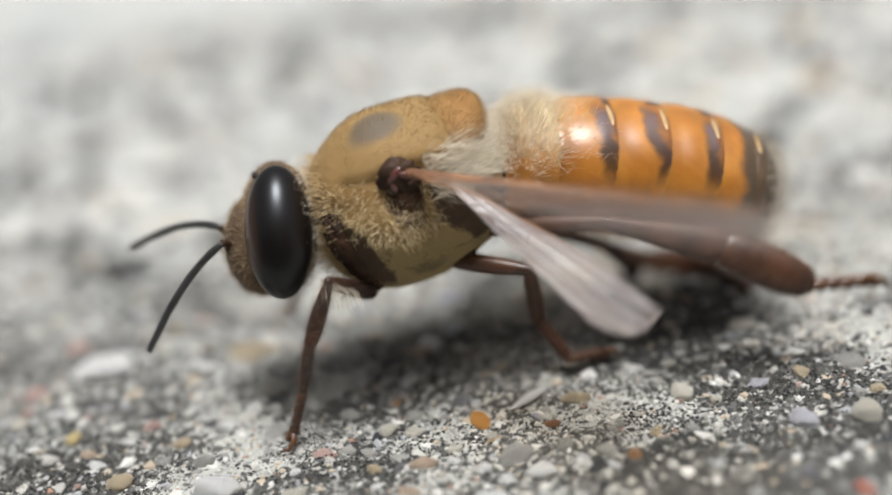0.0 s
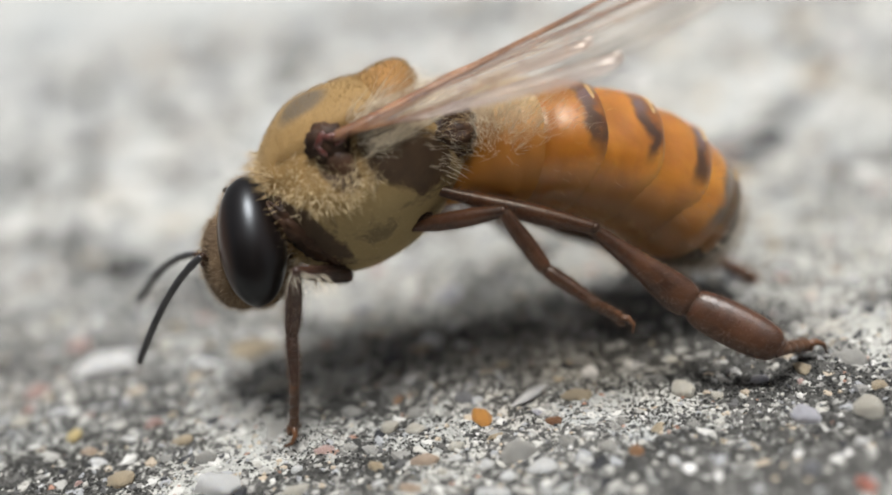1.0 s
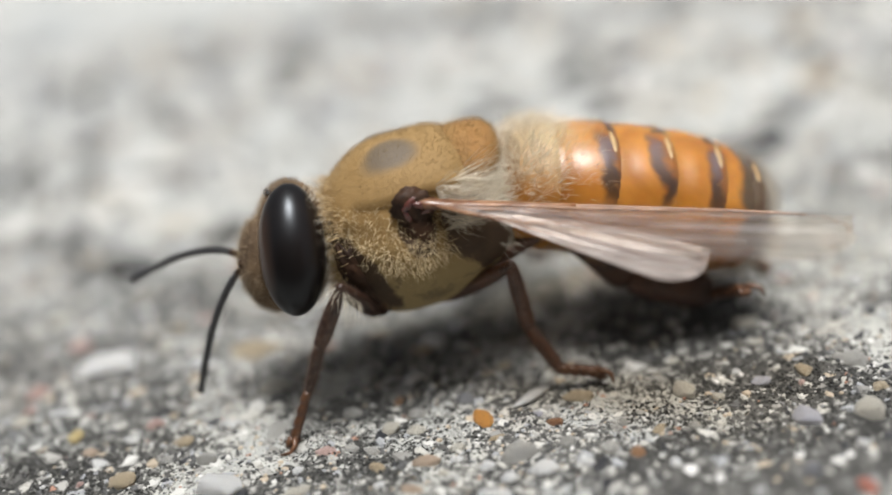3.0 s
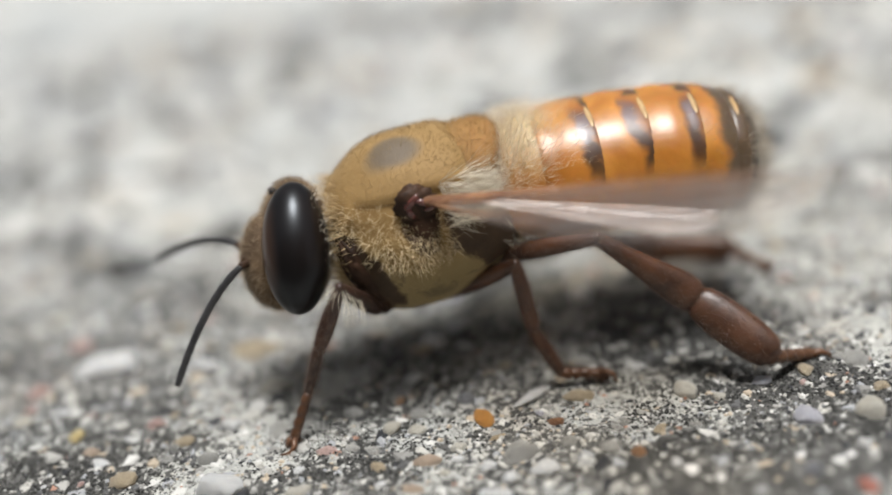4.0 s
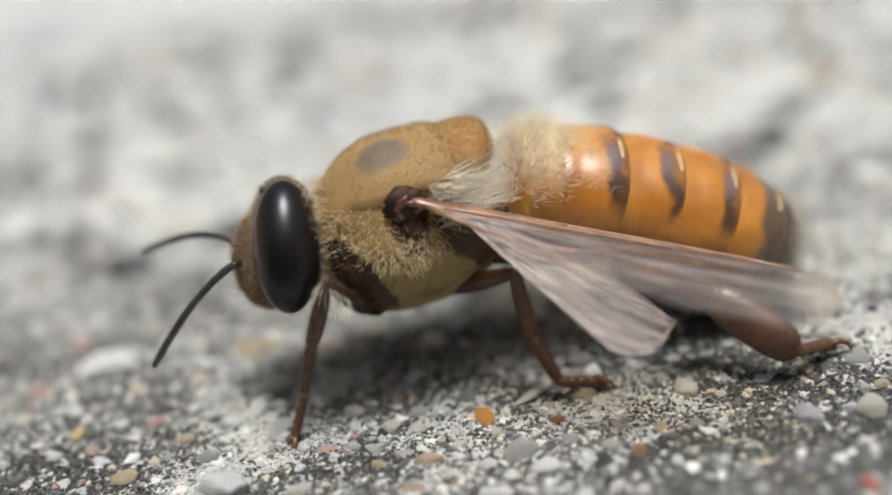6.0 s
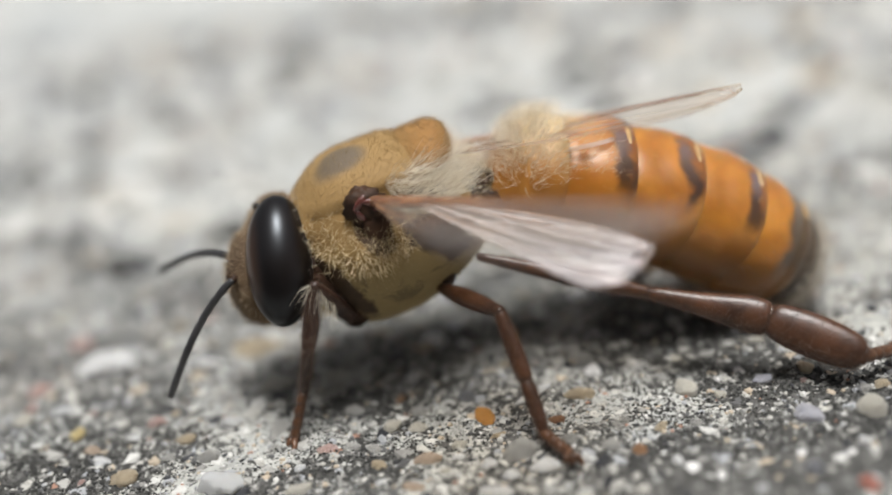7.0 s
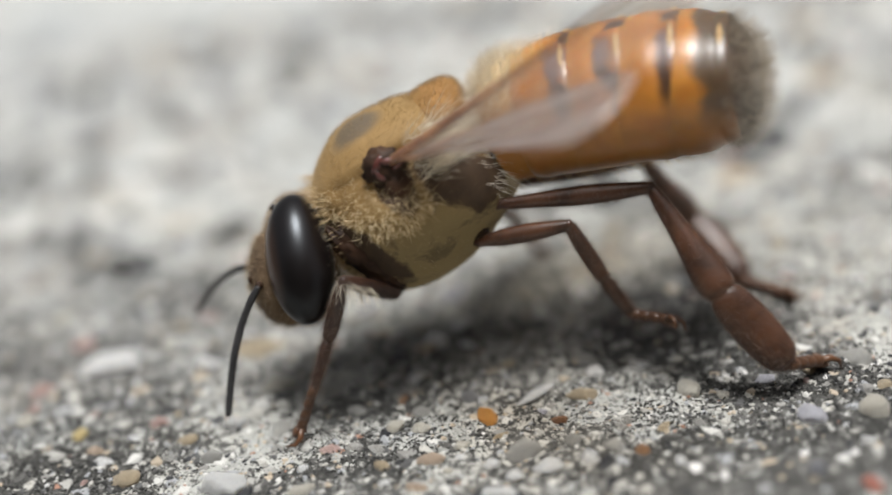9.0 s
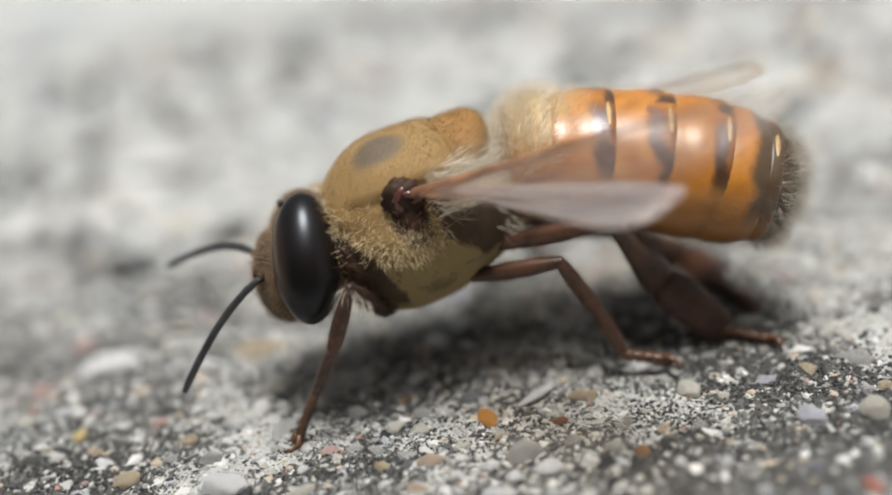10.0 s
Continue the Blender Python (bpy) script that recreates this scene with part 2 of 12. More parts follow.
def amber_material(front, name, dusky=False, bloom=False):
    """Translucent amber plate with a dark lateral bar at its front edge and a dark line on the back."""
    m = Nodes(name)
    c = m.coords()
    xyz = m.add("ShaderNodeSeparateXYZ")
    m.link(c, xyz.inputs[0])
    x, y, z = xyz.outputs
    shift = m.add("ShaderNodeVectorMath", operation="ADD")
    m.link(c, shift.inputs[0])
    m.link(m.add("ShaderNodeObjectInfo").outputs["Random"], shift.inputs[1])
    cloud = m.noise(shift.outputs[0], 520.0, 4.0, 0.55, 0.5)
    grain = m.noise(c, 5000.0, 3.0, 0.6)
    side = m.math("ABSOLUTE", y)
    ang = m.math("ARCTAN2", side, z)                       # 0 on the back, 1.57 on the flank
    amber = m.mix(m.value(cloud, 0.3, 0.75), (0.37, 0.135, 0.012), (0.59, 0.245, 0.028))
    # browner towards the belly
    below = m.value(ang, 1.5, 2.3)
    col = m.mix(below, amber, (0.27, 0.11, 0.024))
    wob = m.math("ADD", m.math("MULTIPLY", m.math("SUBTRACT", cloud, 0.5), 0.0017), m.math("MULTIPLY", m.math("SUBTRACT", ang, 0.8), -0.0001))
    along = m.math("ADD", x, wob)
    def span(lo, hi, soft):
        return m.math("MULTIPLY", m.value(along, lo - soft, lo + soft), m.value(along, hi - soft, hi + soft, 1.0, 0.0))

    def arc(lo, hi, soft):
        a = m.math("ADD", ang, m.math("MULTIPLY", m.math("SUBTRACT", cloud, 0.5), 0.5))
        return m.math("MULTIPLY", m.value(a, lo - soft, lo + soft), m.value(a, hi - soft, hi + soft, 1.0, 0.0))
    bar = m.math("MULTIPLY", span(front - 0.00062, front - 0.00016, 0.00016), arc(0.34, 1.4, 0.18))
    red = m.math("MULTIPLY", span(front - 0.0006, front + 0.0002, 0.00015), arc(0.2, 1.25, 0.2))
    ridge = m.math("MULTIPLY", span(front - 0.0003, front + 0.0002, 0.0001), arc(-0.5, 0.2, 0.08))
    col = m.mix(m.math("MULTIPLY", red, 0.6), col, (0.16, 0.04, 0.012))
    # lavender at the upper bar ends: sky reflection painted into the colour
    painted_sheen = m.math("MULTIPLY", span(front - 0.00066, front - 0.00012, 0.0002), arc(0.3, 0.85, 0.22))
    col = m.mix(m.math("MULTIPLY", m.math("MAXIMUM", bar, ridge), 0.88), col, m.mix(painted_sheen, (0.034, 0.017, 0.010), (0.15, 0.115, 0.125)))
    if dusky:
        col = m.mix(m.math("MULTIPLY", span(front - 0.00075, front + 0.003, 0.0002), arc(-1.0, 1.75, 0.3)), col, m.mix(cloud, (0.055, 0.033, 0.016), (0.14, 0.086, 0.043)))
    if bloom:
        pale = m.math("MULTIPLY", m.value(along, 0.0002, 0.0016, 1.0, 0.0), m.value(m.math("ADD", ang, m.math("MULTIPLY", cloud, 0.5)), 0.4, 1.1, 1.0, 0.0))
        col = m.mix(m.math("MULTIPLY", pale, 0.75), col, m.mix(cloud, (0.42, 0.285, 0.125), (0.58, 0.43, 0.225)))
    m.bump(m.math("ADD", grain, m.math("MULTIPLY", cloud, 3.0)), 0.3, 0.00003)
    return m.set(Base_Color=col, Roughness=m.math("MULTIPLY", m.value(cloud, 0.3, 0.7, 0.34, 0.5), m.value(bar, 0.0, 1.0, 1.0, 0.85)), Coat_Weight=0.75, Coat_IOR=1.5, Coat_Roughness=0.32, Subsurface_Weight=0.45, Subsurface_Scale=0.0008, Subsurface_Radius=(1.0, 0.42, 0.1))


def scutellum_material():
    """Tan in front, where it leaves the back, turning honey-brown behind."""
    m = Nodes("honey_scutellum")
    c = m.coords()
    xyz = m.add("ShaderNodeSeparateXYZ")
    m.link(c, xyz.inputs[0])
    cloud = m.noise(c, 800.0, 4.0, 0.6, 0.3)
    tan = m.mix(cloud, (0.245, 0.145, 0.046), (0.36, 0.226, 0.086))
    honey = m.mix(cloud, (0.25, 0.118, 0.03), (0.37, 0.195, 0.06))
    rear = m.value(m.math("ADD", xyz.outputs["X"], m.math("MULTIPLY", cloud, 0.0008)), 0.0012, 0.0028)
    m.bump(m.noise(c, 6000.0, 3.0, 0.6), 0.25, 0.00002)
    return m.set(Base_Color=m.mix(rear, tan, honey), Roughness=0.8, Subsurface_Weight=0.1, Subsurface_Scale=0.0004, Subsurface_Radius=(1.0, 0.45, 0.15))


def base_plate_material():
    """First abdomen plate: amber-brown sides under a cream bloom on the back."""
    m = Nodes("tan_bloom_plate")
    c = m.coords()
    xyz = m.add("ShaderNodeSeparateXYZ")
    m.link(c, xyz.inputs[0])
    cloud = m.noise(c, 600.0, 4.0, 0.6, 0.5)
    up = m.value(m.math("ADD", xyz.outputs["Z"], m.math("MULTIPLY", cloud, 0.001)), 0.0009, 0.0024)
    side = m.mix(cloud, (0.31, 0.115, 0.017), (0.5, 0.22, 0.04))
    back = m.mix(cloud, (0.46, 0.33, 0.16), (0.64, 0.5, 0.29))
    m.bump(m.noise(c, 5000.0, 3.0, 0.6), 0.3, 0.00003)
    return m.set(Base_Color=m.mix(up, side, back), Roughness=0.5, Subsurface_Weight=0.2, Subsurface_Scale=0.0005, Subsurface_Radius=(1.0, 0.5, 0.2))


def eye_material():
    m = Nodes("compound_eye")
    c = m.coords()
    xyz = m.add("ShaderNodeSeparateXYZ")
    m.link(c, xyz.inputs[0])
    facets = m.cells(c, 26000.0)
    cloud = m.noise(c, 500.0, 3.0, 0.5)
    col = m.mix(m.value(cloud, 0.3, 0.7), (0.005, 0.004, 0.004), (0.010, 0.0065, 0.0055))
    col = m.mix(m.value(xyz.outputs["X"], -0.0005, -0.00098), col, (0.05, 0.024, 0.013))
    m.bump(facets.outputs["Distance"], 0.05, 0.00001)
    return m.set(Base_Color=col, Roughness=0.3, IOR=1.42, Specular_Tint=(0.86, 0.93, 1.0, 1))


def hair_material(name, root, tip):
    m = Nodes(name)
    isl = m.add("ShaderNodeNewGeometry").outputs["Random Per Island"]
    return m.set(Base_Color=m.mix(isl, root, tip), Roughness=0.55, Sheen_Weight=0.2)


def wing_material(name, lo, hi, tint, gain, cap):
    m = Nodes(name)
    c = m.coords()
    stretch = m.add("ShaderNodeVectorMath", operation="MULTIPLY")
    stretch.inputs[1].default_value = (0.22, 2.6, 1.0)
    m.link(c, stretch.inputs[0])
    wave = m.noise(stretch.outputs[0], 620.0, 3.0, 0.5, 0.8)
    fine = m.noise(c, 5200.0, 2.0, 0.6)
    bump = m.add("ShaderNodeBump")
    bump.inputs["Strength"].default_value = 0.8
    bump.inputs["Distance"].default_value = 0.00025
    m.link(m.math("ADD", wave, m.math("MULTIPLY", fine, 0.05)), bump.inputs["Height"])
    clear = m.add("ShaderNodeBsdfTransparent")
    clear.inputs["Color"].default_value = (0.975, 0.925, 0.85, 1)
    film = m.add("ShaderNodeBsdfDiffuse")
    film.inputs["Color"].default_value = tint
    trans = m.add("ShaderNodeBsdfTranslucent")
    trans.inputs["Color"].default_value = (0.97, 0.89, 0.82, 1)
    gloss = m.add("ShaderNodeBsdfGlossy")
    gloss.inputs["Roughness"].default_value = 0.33
    gloss.inputs["Color"].default_value = (1.0, 0.95, 0.97, 1)
    for node in (gloss, film, trans):
        m.link(bump.outputs["Normal"], node.inputs["Normal"])
    body = m.add("ShaderNodeMixShader")
    body.inputs[0].default_value = 0.62
    m.link(film.outputs[0], body.inputs[1])
    m.link(trans.outputs[0], body.inputs[2])
    thin = m.add("ShaderNodeMixShader")
    m.link(m.value(wave, 0.36, 0.66, lo, hi), thin.inputs[0])
    m.link(clear.outputs[0], thin.inputs[1])
    m.link(body.outputs[0], thin.inputs[2])
    fres = m.add("ShaderNodeFresnel")
    fres.inputs["IOR"].default_value = 1.42
    m.link(bump.outputs["Normal"], fres.inputs["Normal"])
    full = m.add("ShaderNodeMixShader")
    m.link(m.math("MINIMUM", m.math("MULTIPLY", fres.outputs[0], gain), cap), full.inputs[0])
    m.link(thin.outputs[0], full.inputs[1])
    m.link(gloss.outputs[0], full.inputs[2])
    m.link(full.outputs[0], m.out.inputs["Surface"])
    return m.mat


CONCRETE = concrete_material()
STONE = {tone: stone_material(tone) for tone in TONES}
GRIT = grit_material()
SOOT = soot_material()
THORAX = thorax_material()
DARK = chitin("dark_brown_chitin", (0.019, 0.0105, 0.007), (0.062, 0.031, 0.017), 0.55, 1500.0, coat=0.0, spec=0.22)
DARK.node_tree.nodes["Principled BSDF"].inputs["Specular IOR Level"].default_value = 0.2
LEG = chitin("red_brown_leg_chitin", (0.036, 0.014, 0.007), (0.098, 0.040, 0.019), 0.42, coat=0.2, sub=0.2)
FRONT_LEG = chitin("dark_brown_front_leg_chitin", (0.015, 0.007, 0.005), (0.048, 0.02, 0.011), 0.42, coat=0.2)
FOOT = chitin("rust_brown_foot_chitin", (0.055, 0.022, 0.010), (0.13, 0.055, 0.022), 0.42)
KNOB = chitin("maroon_wing_hinge", (0.04, 0.012, 0.012), (0.13, 0.04, 0.03), 0.25, coat=0.6)
HEAD = chitin("brown_face_cuticle", (0.085, 0.052, 0.028), (0.19, 0.125, 0.068), 0.8, coat=0.0)
HORN = chitin("black_antenna_chitin", (0.012, 0.012, 0.014), (0.035, 0.034, 0.036), 0.45)
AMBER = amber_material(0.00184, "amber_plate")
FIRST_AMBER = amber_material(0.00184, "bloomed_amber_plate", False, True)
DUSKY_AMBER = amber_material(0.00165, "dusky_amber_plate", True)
BASE_AMBER = base_plate_material()
TAIL = chitin("dusky_tail_plate", (0.036, 0.024, 0.015), (0.10, 0.068, 0.042), 0.4)
SCUT = scutellum_material()
EYE = eye_material()
FUR_TAN = hair_material("tan_hair", (0.39, 0.26, 0.11), (0.64, 0.475, 0.255))
FUR_VELVET = hair_material("ochre_velvet_hair", (0.29, 0.183, 0.066), (0.39, 0.266, 0.112))
FUR_FACE = hair_material("grey_brown_hair", (0.2, 0.135, 0.075), (0.42, 0.31, 0.19))
FUR_CREAM = hair_material("cream_hair", (0.66, 0.58, 0.44), (0.92, 0.86, 0.73))
FUR_GOLD = hair_material("pale_gold_hair", (0.52, 0.385, 0.20), (0.79, 0.65, 0.41))
FUR_LEG = hair_material("rust_hair", (0.045, 0.022, 0.012), (0.13, 0.07, 0.036))
FUR_TAIL = hair_material("pale_brown_hair", (0.2, 0.165, 0.12), (0.58, 0.5, 0.39))
FUR_DARK = hair_material("dusky_hair", (0.10, 0.075, 0.05), (0.34, 0.28, 0.2))
WING = {"fore": wing_material("forewing_membrane", 0.02, 0.16, (0.90, 0.78, 0.66, 1), 0.6, 0.2), "hind": wing_material("hindwing_membrane", 0.24, 0.7, (0.98, 0.92, 0.91, 1), 1.15, 0.5)}
VEIN_BASE = chitin("red_brown_wing_root", (0.13, 0.055, 0.028), (0.36, 0.19, 0.1), 0.3, coat=0.4, sub=0.2)
VEIN = chitin("amber_wing_vein", (0.17, 0.08, 0.04), (0.34, 0.18, 0.095), 0.35)


# ---- mesh helpers ----
def part(name, bm, material, parent=None, label="", smooth=True):
    """Links a bmesh, built in millimetres, as one mesh object under a thing or a part."""
    bmesh.ops.recalc_face_normals(bm, faces=bm.faces)
    bmesh.ops.scale(bm, vec=(MM, MM, MM), verts=bm.verts)
    data = bpy.data.meshes.new(name)
    for f in bm.faces:
        f.smooth = smooth
    bm.to_mesh(data)
    bm.free()
    data.materials.append(material)
    ob = new(name, data)
    ob.parent = parent
    return tagged(ob, label)


def loft(rings, sides=20, bm=None):
    """A closed tube through rings (x, y, z, half width in y, half height in z)."""
    bm = bm or bmesh.new()
    loops = []
    for x, y, z, a, b in rings:
        loops.append([bm.verts.new((x, y + a * math.cos(2 * math.pi * k / sides), z + b * math.sin(2 * math.pi * k / sides))) for k in range(sides)])
    for p, q in zip(loops, loops[1:]):
        for k in range(sides):
            bm.faces.new((p[k], p[(k + 1) % sides], q[(k + 1) % sides], q[k]))
    bm.faces.new(loops[0])
    bm.faces.new(list(reversed(loops[-1])))
    return bm


def smooth_rings(stops, n):
    """Rings between stops by a smooth curve; stops as in loft, in order of x."""
    a = np.array(stops, float)
    s = np.linspace(0, len(a) - 1, n)
    out = []
    for v in s:
        i = min(int(v), len(a) - 2)
        u = v - i
        p0, p1, p2, p3 = a[max(i - 1, 0)], a[i], a[i + 1], a[min(i + 2, len(a) - 1)]
        out.append(0.5 * ((2 * p1) + (p2 - p0) * u + (2 * p0 - 5 * p1 + 4 * p2 - p3) * u ** 2 + (3 * p1 - p0 - 3 * p2 + p3) * u ** 3))
    return [(r[0], r[1], r[2], max(r[3], 0.01), max(r[4], 0.01)) for r in out]


def ball(centre, radii, turn=None, seg=32, bm=None, lump=0.0, freq=1.0):
    """An ellipsoid with slight unevenness."""
    bm = bm or bmesh.new()
    made = bmesh.ops.create_uvsphere(bm, u_segments=seg, v_segments=max(8, seg * 2 // 3), radius=1.0)["verts"]
    m = turn.to_3x3() if turn else Matrix.Identity(3)
    for v in made:
        d = v.co.copy()
        k = 1 + lump * noise.noise(d * freq * 1.7 + Vector(centre))
        v.co = Vector(centre) + m @ Vector((d.x * radii[0] * k, d.y * radii[1] * k, d.z * radii[2] * k))
    return bm


def tube(points, radius, sides=6, bm=None):
    """A thin tube along a polyline; radius may taper from first to last."""
    bm = bm or bmesh.new()
    r0, r1 = radius if isinstance(radius, tuple) else (radius, radius)
    pts = [Vector(p) for p in points]
    loops = []
    for i, p in enumerate(pts):
        d = (pts[min(i + 1, len(pts) - 1)] - pts[max(i - 1, 0)]).normalized()
        side = d.cross(Vector((0, 0, 1)))
        side = side.normalized() if side.length > 1e-4 else Vector((0, 1, 0))
        up = side.cross(d)
        r = r0 + (r1 - r0) * i / (len(pts) - 1)
        loops.append([bm.verts.new(p + (side * math.cos(2 * math.pi * k / sides) + up * math.sin(2 * math.pi * k / sides)) * r) for k in range(sides)])
    for p, q in zip(loops, loops[1:]):
        for k in range(sides):
            bm.faces.new((p[k], p[(k + 1) % sides], q[(k + 1) % sides], q[k]))
    bm.faces.new(loops[0])
    bm.faces.new(list(reversed(loops[-1])))
    return bm


def fur(name, ob, count, length, thick, comb, material, where=None, spread=0.45, label="", seed=1):
    """Many thin bent hairs rooted on ob's surface, as one mesh of loose pieces under it. Lengths in millimetres.
    where(x, y, z): the density at a place of the thing, 0 to 1; comb: the way in which they lean."""
    rng = np.random.default_rng(seed)
    me = ob.data
    me.calc_loop_triangles()
    co = np.empty(len(me.vertices) * 3)
    me.vertices.foreach_get("co", co)
    co = co.reshape(-1, 3) / MM
    tri = np.empty(len(me.loop_triangles) * 3, int)
    me.loop_triangles.foreach_get("vertices", tri)
    tri = tri.reshape(-1, 3)
    a, b, c = co[tri[:, 0]], co[tri[:, 1]], co[tri[:, 2]]
    nor = np.cross(b - a, c - a)
    area = np.linalg.norm(nor, axis=1)
    nor = nor / np.maximum(area, 1e-9)[:, None]
    pick = rng.choice(len(tri), size=count, p=area / area.sum())
    u, v = rng.random(count), rng.random(count)
    flip = u + v > 1
    u[flip], v[flip] = 1 - u[flip], 1 - v[flip]
    p = a[pick] + (b - a)[pick] * u[:, None] + (c - a)[pick] * v[:, None]
    n = nor[pick]
    if where:
        dens = np.array([where(*q) for q in p])
        ok = rng.random(count) < dens
        p, n = p[ok], n[ok]
    k = len(p)
    lean = np.array(comb, float)
    d = n + lean + rng.normal(0, spread, (k, 3))
    d /= np.linalg.norm(d, axis=1)[:, None]
    bend = rng.normal(0, 0.25, (k, 3)) + lean * 0.5
    ln = length * rng.uniform(0.55, 1.15, k)[:, None]
    side = np.cross(d, rng.normal(0, 1, (k, 3)))
    side /= np.linalg.norm(side, axis=1)[:, None]
    other = np.cross(d, side)
    t = thick * rng.uniform(0.7, 1.2, k)[:, None]
    mid = p + d * ln * 0.5
    end = p + (d + bend * 0.4) * ln
    root = p - n * 0.03
    verts = np.stack([root + side * t, root - side * t * 0.5 + other * t, root - side * t * 0.5 - other * t,
                      mid + side * t * 0.75, mid - side * t * 0.4 + other * t * 0.7, mid - side * t * 0.4 - other * t * 0.7, end], 1).reshape(-1, 3)
    face = np.array([(0, 1, 4), (0, 4, 3), (1, 2, 5), (1, 5, 4), (2, 0, 3), (2, 3, 5), (3, 4, 6), (4, 5, 6), (5, 3, 6)])
    faces = (face[None] + (np.arange(k) * 7)[:, None, None]).reshape(-1, 3)
    data = bpy.data.meshes.new(name)
    data.from_pydata((verts * MM).tolist(), [], faces.tolist())
    data.materials.append(material)
    hair = new(name, data)
    hair.parent = ob
    return tagged(hair, label, kind="stuff")


# ---- the ground: one sheet of weathered concrete ----
def relief(x, y):
    """Height of the concrete in millimetres."""
    p = Vector((x, y, 0))
    return 0.22 * noise.noise(p * 0.25) + 0.16 * noise.noise(p * 0.8 + Vector((3, 1, 0))) + 0.09 * noise.noise(p * 2.1) + 0.05 * noise.noise(p * 4.5) - 0.05


def ground_sheet():
    def lines(lo, hi, step):
        inner = list(np.arange(lo, hi + 1e-6, step))
        left, right, gap = [], [], step
        a, b = inner[0], inner[-1]
        while b < 6.0e4:
            gap *= 1.5
            a, b = a - gap, b + gap
            left.append(a)
            right.append(b)
        return left[::-1] + inner + right
    xs, ys = lines(-24, 24, 0.2), lines(-12, 44, 0.2)
    verts = [(x * MM, y * MM, (relief(x, y) if abs(x) < 60 and -40 < y < 90 else 0.0) * MM) for y in ys for x in xs]
    w = len(xs)
    faces = [(j * w + i, j * w + i + 1, (j + 1) * w + i + 1, (j + 1) * w + i) for j in range(len(ys) - 1) for i in range(w - 1)]
    data = bpy.data.meshes.new("ground")
    data.from_pydata(verts, [], faces)
    data.polygons.foreach_set("use_smooth", [True] * len(faces))
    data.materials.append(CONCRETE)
    return tagged(new("ground", data), "weathered grey concrete with exposed pebbles and black lichen", "concrete", kind="structure")


ground = ground_sheet()

# ---- added dark wall behind the camera, out of view, to block sky light ----
def sky_blocker():
    m = Nodes("blocker_brown")
    c = m.coords()
    cloud = m.noise(c, 3.0, 5.0, 0.6)
    m.bump(m.noise(c, 120.0, 4.0, 0.6), 0.4, 0.002)
    mat = m.set(Base_Color=m.mix(cloud, (0.05, 0.042, 0.035), (0.10, 0.085, 0.07)), Roughness=0.9)
    bm = bmesh.new()
    bmesh.ops.create_cube(bm, size=1.0)
    bmesh.ops.scale(bm, vec=(4200, 250, 1500), verts=bm.verts)
    bmesh.ops.translate(bm, vec=(-900, -1250, 740), verts=bm.verts)
    return tagged(part("wall_south", bm, mat, None, smooth=False), "unseen dark brown wall added to block sky light", "wall", kind="structure")


sky_blocker()

# ---- the bee ----
bee = tagged(new("bee"), "drone honey bee with amber abdomen and tan fur on concrete", "bee")


